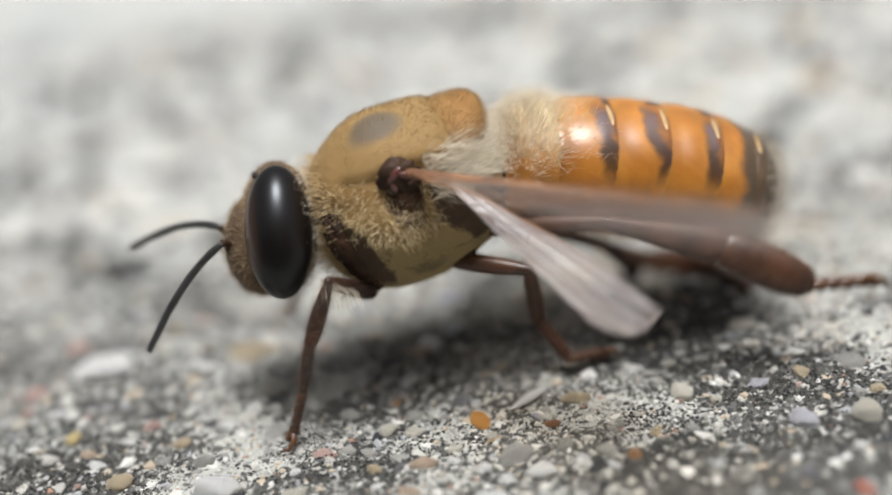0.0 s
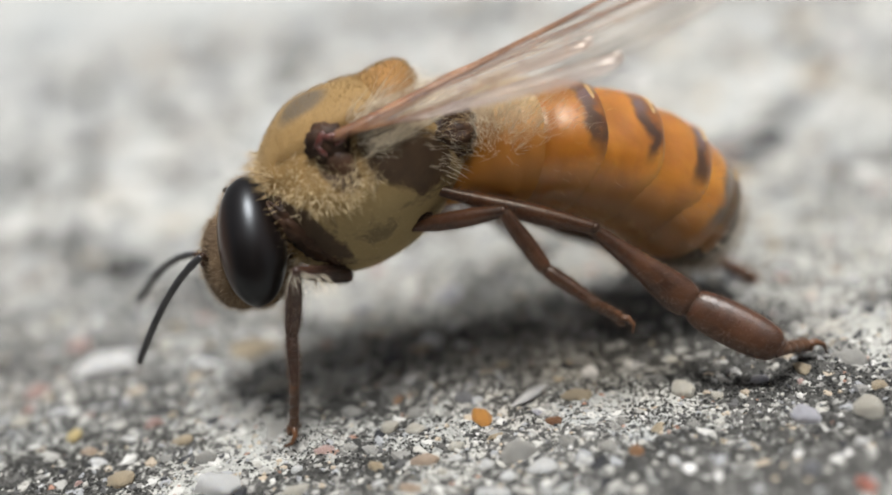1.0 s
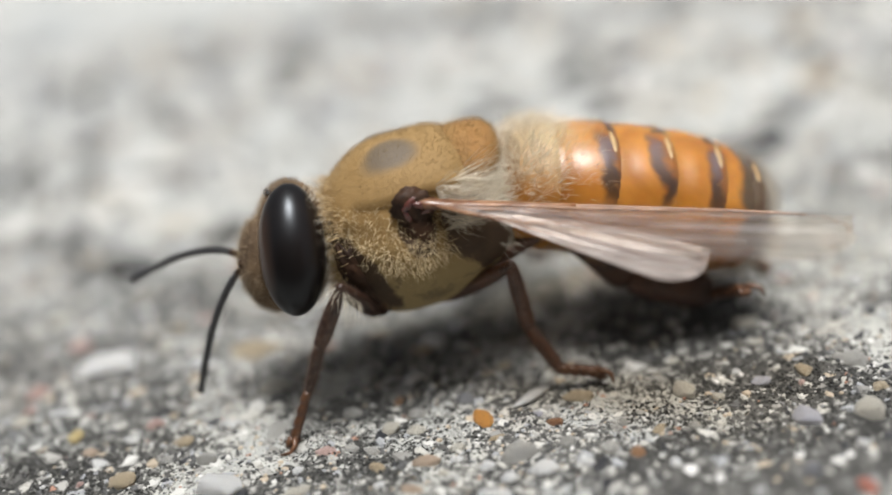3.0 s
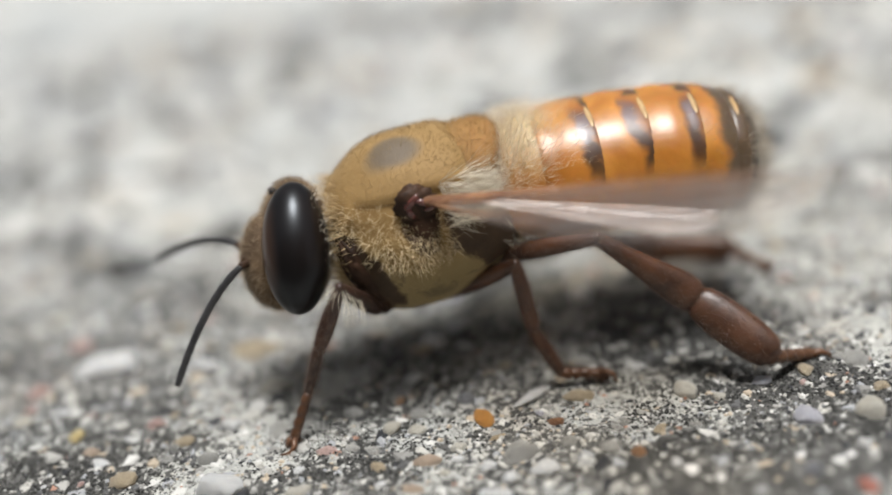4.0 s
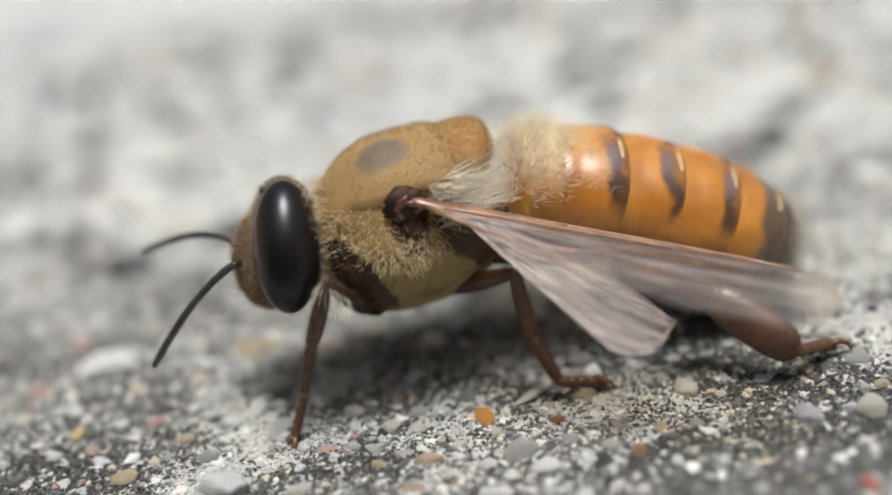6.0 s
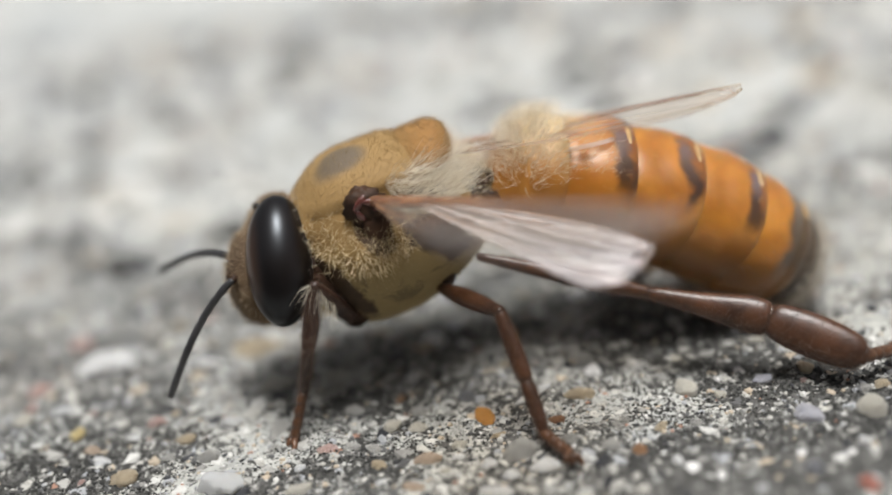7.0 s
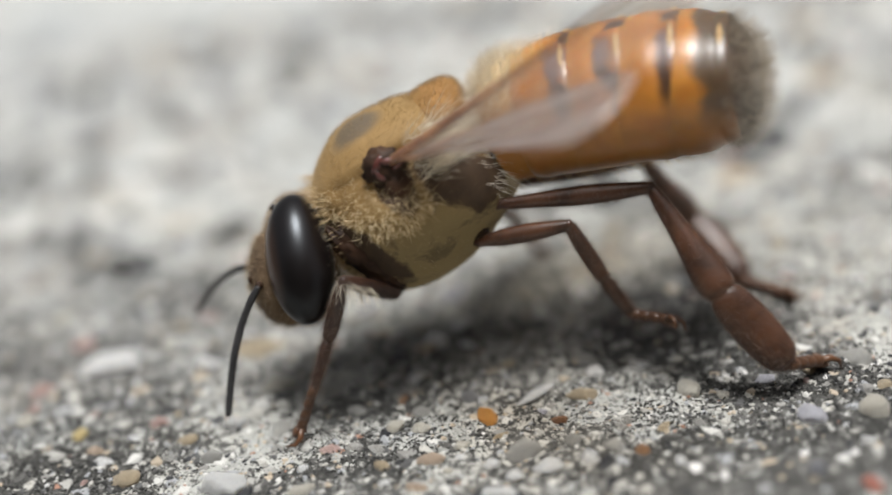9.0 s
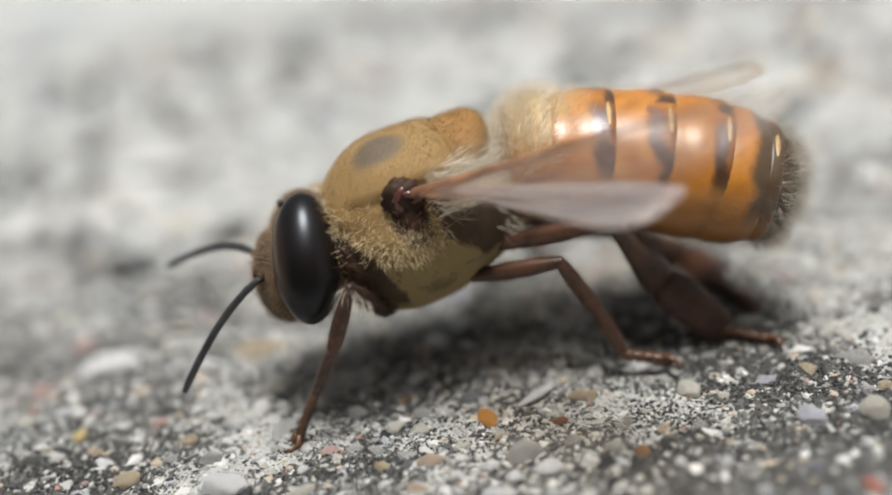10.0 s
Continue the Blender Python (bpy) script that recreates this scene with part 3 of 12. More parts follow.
def make_thorax():
    bm = ball((0, 0, 0), (2.7, 2.55, 2.86), seg=64, lump=0.03, freq=1.2)
    for v in bm.verts:
        x, y, z = v.co
        rear = max(0.0, min(1.0, x / 1.2)) * max(0.0, min(1.0, z / 1.2))
        v.co.z = math.copysign((abs(z) / 2.78) ** (0.86 - 0.30 * rear) * 2.78, z)
        v.co.x = math.copysign((abs(x) / 2.62) ** (0.9 - 0.12 * rear) * 2.62 * (1 - 0.1 * rear), x)
        x, y, z = v.co
        if z > 0:                                       # the back slopes down towards the head
            v.co.z -= 0.04 * max(0.0, -x) ** 1.6 * z / 2.6
        else:                                           # keel-like chest
            v.co.y *= 1 - 0.16 * min(1.0, -z / 2.4)
            v.co.z *= 1 - 0.1 * min(1.0, -z / 2.4)
            v.co.x += 0.10 * z * 0.6
        if x > 0 and z < 1.3:                           # the side runs on behind the middle legs
            low = max(0.0, min(1.0, (1.3 - z) / 0.9)) * (1.0 if z > -1.3 else max(0.35, 1.0 + (z + 1.3) * 0.6))
            v.co.x += 0.85 * (x / 2.6) ** 1.4 * low
        if abs(y) > 1.7 and 0.6 < z < 1.7:              # hollow under the wing roots
            v.co.y -= math.copysign(0.16, y)
    ob = part("thorax", bm, THORAX, bee, "tan velvety thorax")
    bm = ball((0, 0, 0), (1.0, 1.0, 1.0), seg=48)
    for v in bm.verts:                                  # rounded wedge: flows out of the back in front, squared off behind
        x, y, z = v.co
        q = 1.0 if x < 0 else 1.0 - 0.26 * min(1.0, x * 1.4)
        v.co = Vector((math.copysign(abs(x) ** q, x) * (1.6 if x < 0 else 1.18), y * 1.6, math.copysign(abs(z) ** q, z) * 0.7))
        v.co.z -= 0.3 * y * y + (0.05 * x * x if x < 0 else 0.0)
    bmesh.ops.transform(bm, matrix=Matrix.Translation((1.8, 0, 1.9)) @ pose(0, 0, 0, 0, -5, 0), verts=bm.verts)
    sc = part("scutellum", bm, SCUT, bee, "rounded honey-brown scutellum")
    waist = part("waist", ball((2.95, 0, -0.05), (1.15, 1.5, 0.95), pose(0, 0, 0, 0, 12, 0), seg=40, lump=0.3, freq=2.2), DARK, bee, "dark brown hairy waist")
    fur("fur", waist, 5000, 0.32, 0.0042, (0.4, 0, -0.2), FUR_TAN, lambda x, y, z: 0.5 if z > 0.1 else 0.25, 0.5, "short tan hair", 17)
    for s in (-1, 1):
        bm = ball((0.0, s * 2.2, 1.42), (0.62, 0.3, 0.58), pose(0, 0, 0, 0, 20, 0), seg=24, lump=0.25, freq=2.4)
        part("wing_hinge", bm, DARK, bee, "dark maroon wing hinge")
        bm = ball((0.08, s * 2.3, 0.66), (0.46, 0.24, 0.58), pose(0, 0, 0, 0, -15, 0), seg=18, lump=0.2, freq=2.0)
        part("side_pit", bm, DARK, bee, "bare dark brown side plate below the hinge")
        bm = ball((-1.75, s * 1.44, -0.6), (0.55, 0.42, 1.3), pose(0, 0, 0, s * 8, -24, -s * 42), seg=36, lump=0.3, freq=3.1)
        part("collar_plate", bm, DARK, bee, "bare dark brown collar plate")
        bm = ball((1.75, s * 1.72, 0.3), (0.66, 0.2, 0.3), pose(0, 0, 0, 0, 50, -s * 34), seg=36, lump=0.6, freq=3.6)
        part("rear_side_plate", bm, DARK, bee, "bare dark brown rear side plate")
        bm = ball((2.4, s * 1.3, -0.6), (0.34, 0.24, 0.5), pose(0, 0, 0, 0, 25, -s * 38), seg=32, lump=0.5, freq=3.4)
        part("lower_side_plate", bm, DARK, bee, "bare dark brown lower side plate")
        for px, py, pz, r, q, turn in ((-0.12, 2.42, 1.62, 0.30, 0.12, -35), (0.2, 2.5, 1.56, 0.26, 0.11, 20), (0.36, 2.46, 1.36, 0.22, 0.10, -15), (-0.22, 2.44, 1.3, 0.2, 0.1, 70)):
            part("hinge_plate", ball((px, s * py, pz), (r, q * 0.8, q), pose(0, 0, 0, 0, turn, 0), seg=16, lump=0.25, freq=2.0), KNOB, bee)
        bm = ball((1.2, s * 1.1, -1.62), (0.5, 0.42, 0.45), pose(0, 0, 0, 0, 20, 0), seg=18, lump=0.1)
        part("coxa", bm, DARK, bee)
        bm = ball((1.9, s * 1.05, -1.0), (0.48, 0.42, 0.42), pose(0, 0, 0, 0, 20, 0), seg=18, lump=0.1)
        part("coxa", bm, DARK, bee)
        bm = ball((-1.55, s * 0.95, -1.8), (0.4, 0.38, 0.42), None, 18, lump=0.1)
        part("coxa", bm, DARK, bee)

    def bare(x, y, z):
        s = abs(y)
        if z > 1.2 and ((x + 0.25) / 0.95) ** 2 + ((s - 0.9) / 0.7) ** 2 < 1:
            return 0.3
        if s > 1.5 and (x - 0.05) ** 2 + (z - 1.35) ** 2 < 0.24:
            return 0.0
        if ((x + 1.72 + 0.4 * (z + 0.5)) / 0.62) ** 2 + ((z + 0.5) / 1.35) ** 2 < 1 or ((x - 1.85 + 0.5 * (z - 0.05)) / 0.95) ** 2 + ((z - 0.05) / 1.45) ** 2 < 1:
            return 0.05 if s > 0.9 else 1.0
        return 1.0
    fur("fur", ob, 30000, 0.11, 0.004, (0.6, 0, 0.1), FUR_VELVET, lambda x, y, z: bare(x, y, z) * (1.0 if z > 0.6 else 0.12), label="short tan velvet", seed=3, spread=0.3)
    fur("fur", ob, 30000, 0.40, 0.0062, (0.1, 0, -0.4), FUR_GOLD, lambda x, y, z: bare(x, y, z) * (0.8 if z < 0.9 else 0.35) if (abs(y) > 1.1 and -0.45 + 0.3 * abs(x + 0.3) < z < 1.6 and x < 1.0) else 0.0, 0.7, "shaggy pale gold side hair", 4)
    fur("fur", ob, 3000, 0.08, 0.004, (0.25, 0, -0.4), FUR_TAN, lambda x, y, z: 0.5 if z < -0.3 and -1.2 < x < 1.0 else 0.0, 0.6, "pale chest down", 5)
    fur("fur", ob, 26000, 0.95, 0.006, (0.85, 0, 0.0), FUR_CREAM, lambda x, y, z: 1.0 if (x > 0.7 and 0.55 < z < 1.9 and (abs(y) > 1.2 or x > 2.0)) else 0.0, 0.4, "long cream hair at the waist", 6)
    fur("fur", ob, 12000, 0.55, 0.0052, (0.5, 0, -0.7), FUR_CREAM, lambda x, y, z: 0.8 if (x > 1.0 and 0.55 < z < 1.1 and abs(y) > 0.9) else 0.3 if (x > 2.2 and -1.0 < z < 0.5 and abs(y) > 0.7) else 0.0, 0.4, "cream fringe over the rear side plate", 16)
    fur("fur", ob, 9000, 0.5, 0.008, (-0.6, 0, 0.2), FUR_TAN, lambda x, y, z: 1.0 if (x < -2.0 and z > -1.5) else 0.0, 0.4, "collar hair", 7)
    fur("fur", sc, 7000, 0.14, 0.004, (0.5, 0, 0.3), FUR_VELVET, None, 0.4, "fine hair", 8)
    return ob


def make_head():
    bm = ball((0.1, 0, 0.0), (1.12, 1.85, 1.93), seg=40, lump=0.03)
    ball((-0.64, 0, -0.4), (0.9, 1.1, 1.42), None, 28, bm, 0.04)
    ball((-0.5, 0, -1.42), (0.5, 0.7, 0.48), None, 20, bm, 0.05)
    hd = part("head", bm, HEAD, bee, "brown furry head")
    for s in (-1, 1):
        part("eye", ball((0.0, s * 1.14, 0.08), (0.97, 1.0, 1.93), pose(0, 0, 0, s * 20, 0, s * 4), seg=64), EYE, hd, "large glossy black-brown compound eye")
        part("antenna_socket", ball((-1.36, s * 0.36, -0.35), (0.22, 0.2, 0.22), None, 14, lump=0.1), DARK, hd)
    for x, s in ((-0.5, -0.22), (-0.5, 0.22), (-0.78, 0.0)):
        part("ocellus", ball((x, s, 1.62), (0.14, 0.14, 0.1), None, 14), EYE, hd)
    part("mouthparts", loft(smooth_rings([(0, 0, 0, 0.35, 0.2), (0.3, 0, 0, 0.28, 0.16), (0.55, 0, 0, 0.12, 0.08)], 8), 12), DARK, hd)
    hd.children[-1].matrix_basis = pose(-0.6 * MM, 0, -1.6 * MM, 0, 80, 0)
    clear = lambda x, y, z: 0.0 if (abs(y) > 1.15 and abs(x) < 0.75) or (z > 1.15 and abs(y) > 0.8) else 1.0
    fur("fur", hd, 11000, 0.2, 0.0045, (-0.3, 0, 0.1), FUR_FACE, lambda x, y, z: clear(x, y, z) if x < 0.4 else 0.0, 0.5, "short brown-grey face hair", 11)
    fur("fur", hd, 4000, 0.34, 0.006, (0.3, 0, 0.3), FUR_CREAM, lambda x, y, z: 0.8 if x > 0.45 else 0.0, 0.5, "pale hair behind the eyes", 12)
    return hd


SEG_SHAPES = [
    # front radius, greatest radius, rear radius, length
    (0.9, 1.72, 1.8, 1.42), (1.85, 1.92, 1.95, 1.84), (1.95, 1.99, 1.98, 1.84), (1.98, 2.02, 1.97, 1.8), (1.96, 1.92, 1.76, 1.68), (1.66, 1.34, 0.30, 2.0),
]


def rim_strip(length, wide, high, side):
    """Pale crescent along a plate's hind edge, on one side of the back."""
    bm = bmesh.new()
    rows = []
    for j in range(13):
        a = side * (0.2 + 0.42 * j / 12)
        w = 0.09 * math.sin(math.pi * (j + 0.5) / 13) ** 0.6
        rows.append([bm.verts.new((length - 0.17 + dx * w, wide * q * math.sin(a), high * q * math.cos(a))) for dx, q in ((-1, 0.985), (-0.6, 1.001), (0.6, 0.999), (1, 0.975))])
    for p, q in zip(rows, rows[1:]):
        for k in range(3):
            bm.faces.new((p[k], p[k + 1], q[k + 1], q[k]) if side > 0 else (p[k + 1], p[k], q[k], q[k + 1]))
    return bm


def make_abdomen():
    made = []
    for i, (a, b, c, length) in enumerate(SEG_SHAPES):
        k = 1.15
        a, b, c = a * 1.02, b * 1.02, c * 1.02
        if i == 5:
            rows = [(-0.25, 0, 0, a * 0.85 * k, a * 0.85), (0.0, 0, 0, a * k, a), (0.45, 0, -0.02, a * 0.95 * k, a * 0.95), (0.85, 0, -0.06, a * 0.8 * k, a * 0.8), (1.1, 0, -0.1, a * 0.52 * k, a * 0.52), (1.22, 0, -0.12, 0.15, 0.15)]
        elif i == 0:
            rows = [(-2.0, 0, -0.85, 0.6, 0.55), (-1.0, 0, -0.8, 0.65, 0.6), (-0.35, 0, -0.66, 0.85, 0.75), (0.05, 0, -0.45, 1.2, 1.05), (0.4, 0, -0.2, 1.6, 1.42), (0.75, 0, -0.04, 1.7 * k, 1.68), (1.1, 0, 0, b * k, b), (1.5, 0, 0, c * k, c), (1.8, 0, 0, c * k * 1.0, c * 1.0), (2.05, 0, 0, c * k * 0.95, c * 0.95), (1.88, 0, 0, c * 0.9 * k, c * 0.9)]
        else:
            flange = [(-0.5, 0, 0, a * 0.84 * k, a * 0.84), (-0.2, 0, 0, a * 0.945 * k, a * 0.945)] if i == 1 else [(-0.7, 0, 0, a * 0.90 * k, a * 0.90), (-0.25, 0, 0, a * 0.972 * k, a * 0.972)]
            rows = flange + [(0.1, 0, 0, a * 0.995 * k, a * 0.995), (0.4, 0, 0, a * k * 1.0, a), (0.85, 0, 0, b * k, b), (1.3, 0, 0, c * k * 1.0, c * 1.0), (length - 0.3, 0, 0, c * k * 0.995, c * 0.995), (length - 0.1, 0, 0, c * k * 0.982, c * 0.982), (length + 0.06, 0, 0, c * k * 0.94, c * 0.94), (length - 0.1, 0, 0, c * 0.88 * k, c * 0.88)]
        bm = loft(smooth_rings(rows, 30), 44)
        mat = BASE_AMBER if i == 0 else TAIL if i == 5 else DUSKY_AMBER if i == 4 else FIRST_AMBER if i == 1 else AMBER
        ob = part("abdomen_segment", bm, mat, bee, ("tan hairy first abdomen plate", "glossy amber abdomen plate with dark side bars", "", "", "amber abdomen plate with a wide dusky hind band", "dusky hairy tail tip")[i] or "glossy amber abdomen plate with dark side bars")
        if 0 < i < 5:
            for side in (-1, 1):
                part("plate_rim", rim_strip(length, c * k, c, side), RIM, ob, "thin cream rim")
        if i == 0:
            fur("fur", ob, 24000, 0.62, 0.005, (0.55, 0, 0.25), FUR_CREAM, lambda x, y, z: (0.0 if z < 0.1 else 0.3) if x < 0.2 else max(0.04, 1.3 - x * 0.6) * max(0.0, min(1.0, (z - 0.1) / 1.0)), 0.42, "long cream hair", 21)
        elif i == 1:
            fur("fur", ob, 6500, 0.4, 0.004, (0.7, 0, 0.0), FUR_CREAM, lambda x, y, z: max(0.0, 1.0 - x / 1.4) if z > 0.8 else 0.0, 0.4, "cream hair", 22)
        elif i == 5:
            fur("fur", ob, 5000, 0.58, 0.0042, (0.3, 0, 0.0), FUR_TAIL, lambda x, y, z: 1.0 if x > 0.3 else 0.2, 0.35, "dusky bristles", 23)
        if i in (1, 2, 3, 4):
            fur("fur", ob, 3000, 0.36, 0.0036, (0.9, 0, -0.2), FUR_DARK if i == 4 else FUR_TAN, lambda x, y, z: 0.8 if z < -1.3 else (0.015 if i < 4 else 0.25), 0.3, "sparse fine hair", 24 + i)
        made.append(ob)
    return made


RIM = chitin("pale_plate_rim", (0.44, 0.27, 0.11), (0.62, 0.46, 0.25), 0.45, coat=0.2)


def make_antenna(side):
    sc = part("antenna_scape", loft(smooth_rings([(-0.1, 0, 0, 0.1, 0.1), (0.12, 0, 0, 0.12, 0.12), (0.5, 0, 0, 0.1, 0.1), (0.66, 0, 0, 0.11, 0.11)], 10), 12), DARK, bee)
    bm = bmesh.new()
    rings, n = [], 12
    for i in range(n):
        for u, r in ((0.02, 0.93), (0.15, 1.0), (0.8, 1.0), (0.97, 0.92)):
            x = (i + u) / n
            r0 = 0.112 if x > 0.12 else 0.095 + 0.28 * x
            if x > 0.95:
                r0 *= 0.8
            rings.append((x * 4.0, 0, -0.24 * math.sin(math.pi * min(1, x ** 0.8)) * (1 if side == "near" else 1.3), r0 * r, r0 * r))
    loft(rings, 12, bm)
    fl = part("antenna_flagellum", bm, HORN, bee, "black ringed antenna")
    return sc, fl


def bristles(ob, count, length, material, seed, where=None):
    return fur("fur", ob, count, length, 0.0038, (0.5, 0, 0), material, where, 0.5, "", seed)


LEG_SHAPES = {
    # femur, tibia, basitarsus: rows of (share of length, half thickness, half breadth)
    "front": ([(0, .17, .2), (.3, .21, .25), (.75, .18, .21), (1.0, .13, .15)], [(0, .11, .12), (.1, .14, .16), (.5, .17, .23), (.9, .16, .2), (1.0, .11, .12)], [(0, .11, .12), (.15, .14, .165), (.7, .125, .15), (1, .1, .11)]),
    "mid": ([(0, .12, .14), (.3, .22, .25), (.6, .23, .26), (.8, .2, .22), (1.0, .14, .16)], [(0, .12, .13), (.1, .16, .19), (.5, .18, .23), (.9, .18, .22), (1.0, .12, .14)], [(0, .13, .15), (.2, .17, .2), (.7, .15, .19), (1, .12, .14)]),
    "hind": ([(0, .1, .12), (.3, .17, .2), (.6, .23, .28), (.82, .2, .24), (1.0, .14, .17)], [(0, .13, .15), (.1, .18, .22), (.45, .22, .34), (.8, .27, .52), (.95, .27, .50), (1.0, .2, .38)], [(0, .2, .36), (.08, .27, .52), (.35, .31, .62), (.7, .29, .6), (.92, .24, .48), (1.0, .13, .27)]),
}
LEG_LENGTHS = {"front": (2.0, 1.9, 1.35, 1.75), "mid": (2.7, 2.05, 1.5, 1.45), "hind": (5.0, 3.5, 2.75, 1.9)}


def make_leg(kind, seed):
    made = []
    for j, (name, shape) in enumerate(zip(("femur", "tibia", "basitarsus"), LEG_SHAPES[kind])):
        length = LEG_LENGTHS[kind][j]
        rows = [(s * length, 0, 0, a, b) for s, a, b in shape]
        bm = loft(smooth_rings(rows, 22), 16)
        ball((length, 0, 0), (shape[-1][1] * 1.05, shape[-1][1] * 1.1, shape[-1][2] * 1.05), None, 12, bm)
        ball((0, 0, 0), (shape[0][1], shape[0][1] * 1.05, shape[0][2]), None, 12, bm)
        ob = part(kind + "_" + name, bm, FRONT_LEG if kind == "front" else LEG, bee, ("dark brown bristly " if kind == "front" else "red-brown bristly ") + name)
        bristles(ob, 2600 if kind == "hind" else 1100, 0.15, FUR_LEG, seed + j)
        if kind == "front" and j == 0:
            fur("fur", ob, 520, 0.66, 0.0042, (-0.6, -0.3, 1.0), FUR_CREAM, lambda x, y, z: 1.0 if z > -0.05 and x > 1.0 else 0.0, 0.25, "pale fringe", seed + 9)
        made.append(ob)
    length = LEG_LENGTHS[kind][3]
    k = 1.65 if kind == "hind" else 1.3 if kind == "front" else 1.5
    bm = bmesh.new()
    rings = []
    for i in range(4):
        for u, r in ((0.0, 0.097), (0.3, 0.107), (0.75, 0.12), (0.97, 0.1)):
            rings.append(((i + u) / 4 * length * 0.82, 0, 0.02 * i, r * k, r * k))
    loft(rings, 10, bm)
    for s in (-1, 1):
        tube([(length * 0.78, s * 0.03, 0.05), (length * 0.9, s * 0.24, 0.16), (length * 1.02, s * 0.38, 0.1), (length * 1.1, s * 0.4, -0.14)], (0.085 * k, 0.03), 8, bm)
    ball((length * 0.9, 0, -0.02), (0.2, 0.17, 0.12), None, 14, bm, 0.1)
    ob = part(kind + "_tarsus", bm, FOOT, bee, "rust-brown jointed foot with claws")
    bristles(ob, 420, 0.16, FUR_LEG, seed + 5)
    made.append(ob)
    return made


def make_wing(kind):
    fore = kind == "fore"
    L = 11.7 if fore else 7.4
    n, m = 48, 36

    def lead(u):
        return (-0.28 * math.sin(math.pi * u) ** 0.8 + 0.9 * max(0, u - 0.72) ** 2 * 6.0) if fore else (-0.2 * math.sin(math.pi * u) + 3.6 * max(0, u - 0.72) ** 2 * 2)

    def trail(u):
        w = 3.6 * min(1.0, (u / 0.62)) ** 0.9 + 0.12 if fore else 2.55 * min(1.0, u / 0.8) ** 1.05 + 0.1
        end = 0.80 if fore else 0.8
        if u > end:
            q = (u - end) / (1 - end)
            w = lead(u) + (w - lead(u)) * math.sqrt(max(0.0, 1 - q ** (2.2 if fore else 2.6)))
        return w

    def pleat(u, f):
        return (0.05 * math.sin(f * 9 + u * 3) + 0.035 * math.sin(f * 26 + u * 2)) * min(1, u * 4) + 0.25 * math.sin(u * 2.2) * f
    bm = bmesh.new()
    grid = []
    for i in range(n + 1):
        u = i / n
        a, b = lead(u), max(lead(u) + 0.02, trail(u))
        grid.append([bm.verts.new((u * L, a + (b - a) * j / m, pleat(u, j / m) - 0.012)) for j in range(m + 1)])
    for i in range(n):
        for j in range(m):
            bm.faces.new((grid[i][j], grid[i + 1][j], grid[i + 1][j + 1], grid[i][j + 1]))
    wing = part(kind + "wing", bm, WING[kind], bee, "clear brownish veined " + kind + " wing")

    def on(u, f):
        a, b = lead(u), trail(u)
        return (u * L, a + (b - a) * f, pleat(u, f))

    def vein(path, r0, r1):
        pts = []
        for (u0, f0), (u1, f1) in zip(path, path[1:]):
            for s in range(5):
                pts.append(on(u0 + (u1 - u0) * s / 5, f0 + (f1 - f0) * s / 5))
        pts.append(on(*path[-1]))
        part("vein", tube(pts, (r0 * 0.75, r1 * 0.6), 6), VEIN, wing)
    vein([(0.9, 0.0), (0.96, 0.25), (0.985, 0.5), (0.95, 0.8), (0.88, 0.98), (0.7, 1.0)], 0.02, 0.012)
    if fore:
        base = loft(smooth_rings([(-0.25, 0.05, 0.02, 0.12, 0.1), (0.1, 0.08, 0.02, 0.22, 0.15), (0.8, 0.04, 0.02, 0.24, 0.12), (2.2, -0.05, 0.02, 0.2, 0.09), (4.2, -0.2, 0.02, 0.08, 0.04)], 16), 12)
        part("wing_base", base, VEIN_BASE, wing, "thick red-brown wing root")
        vein([(0, 0.5), (0.1, 0.05), (0.4, 0.0), (0.75, 0.0), (0.9, 0.0)], 0.14, 0.06)
        vein([(0, 0.8), (0.12, 0.2), (0.35, 0.07), (0.56, 0.05), (0.62, 0.10), (0.72, 0.02)], 0.11, 0.03)
        vein([(0.02, 0.8), (0.15, 0.5), (0.32, 0.32), (0.5, 0.3), (0.66, 0.28), (0.82, 0.1)], 0.07, 0.02)
        vein([(0.05, 0.95), (0.2, 0.78), (0.38, 0.62), (0.55, 0.6), (0.62, 0.72)], 0.06, 0.02)
        vein([(0.03, 1.0), (0.2, 0.95), (0.4, 0.9)], 0.05, 0.02)
        for a, b in (((0.32, 0.32), (0.38, 0.62)), ((0.5, 0.06), (0.53, 0.3)), ((0.58, 0.29), (0.55, 0.6)), ((0.66, 0.28), (0.70, 0.55)), ((0.62, 0.1), (0.68, 0.28)), ((0.45, 0.31), (0.46, 0.61)), ((0.38, 0.62), (0.36, 0.9))):
            vein([a, b], 0.03, 0.025)
    else:
        vein([(0, 0.5), (0.15, 0.05), (0.5, 0.0), (0.75, 0.0)], 0.08, 0.02)
        vein([(0.02, 0.8), (0.2, 0.35), (0.45, 0.25), (0.7, 0.2)], 0.05, 0.018)
        vein([(0.05, 1.0), (0.25, 0.75), (0.5, 0.65)], 0.045, 0.018)
        vein([(0.42, 0.26), (0.46, 0.66)], 0.025, 0.02)
    return wing


thorax = make_thorax()
head = make_head()
segments = make_abdomen()
scapes, flagella = {}, {}
for side in ("near", "far"):
    scapes[side], flagella[side] = make_antenna(side)
legs = {}
for j, side in enumerate(("near", "far")):
    for i, kind in enumerate(("front", "mid", "hind")):
        legs[side + "_" + kind] = make_leg(kind, 40 + 20 * i + 100 * j)
wings = {side + "_" + kind: make_wing(kind) for side in ("near", "far") for kind in ("fore", "hind")}

# ---- pebbles set in the concrete ----
PEBBLES = []


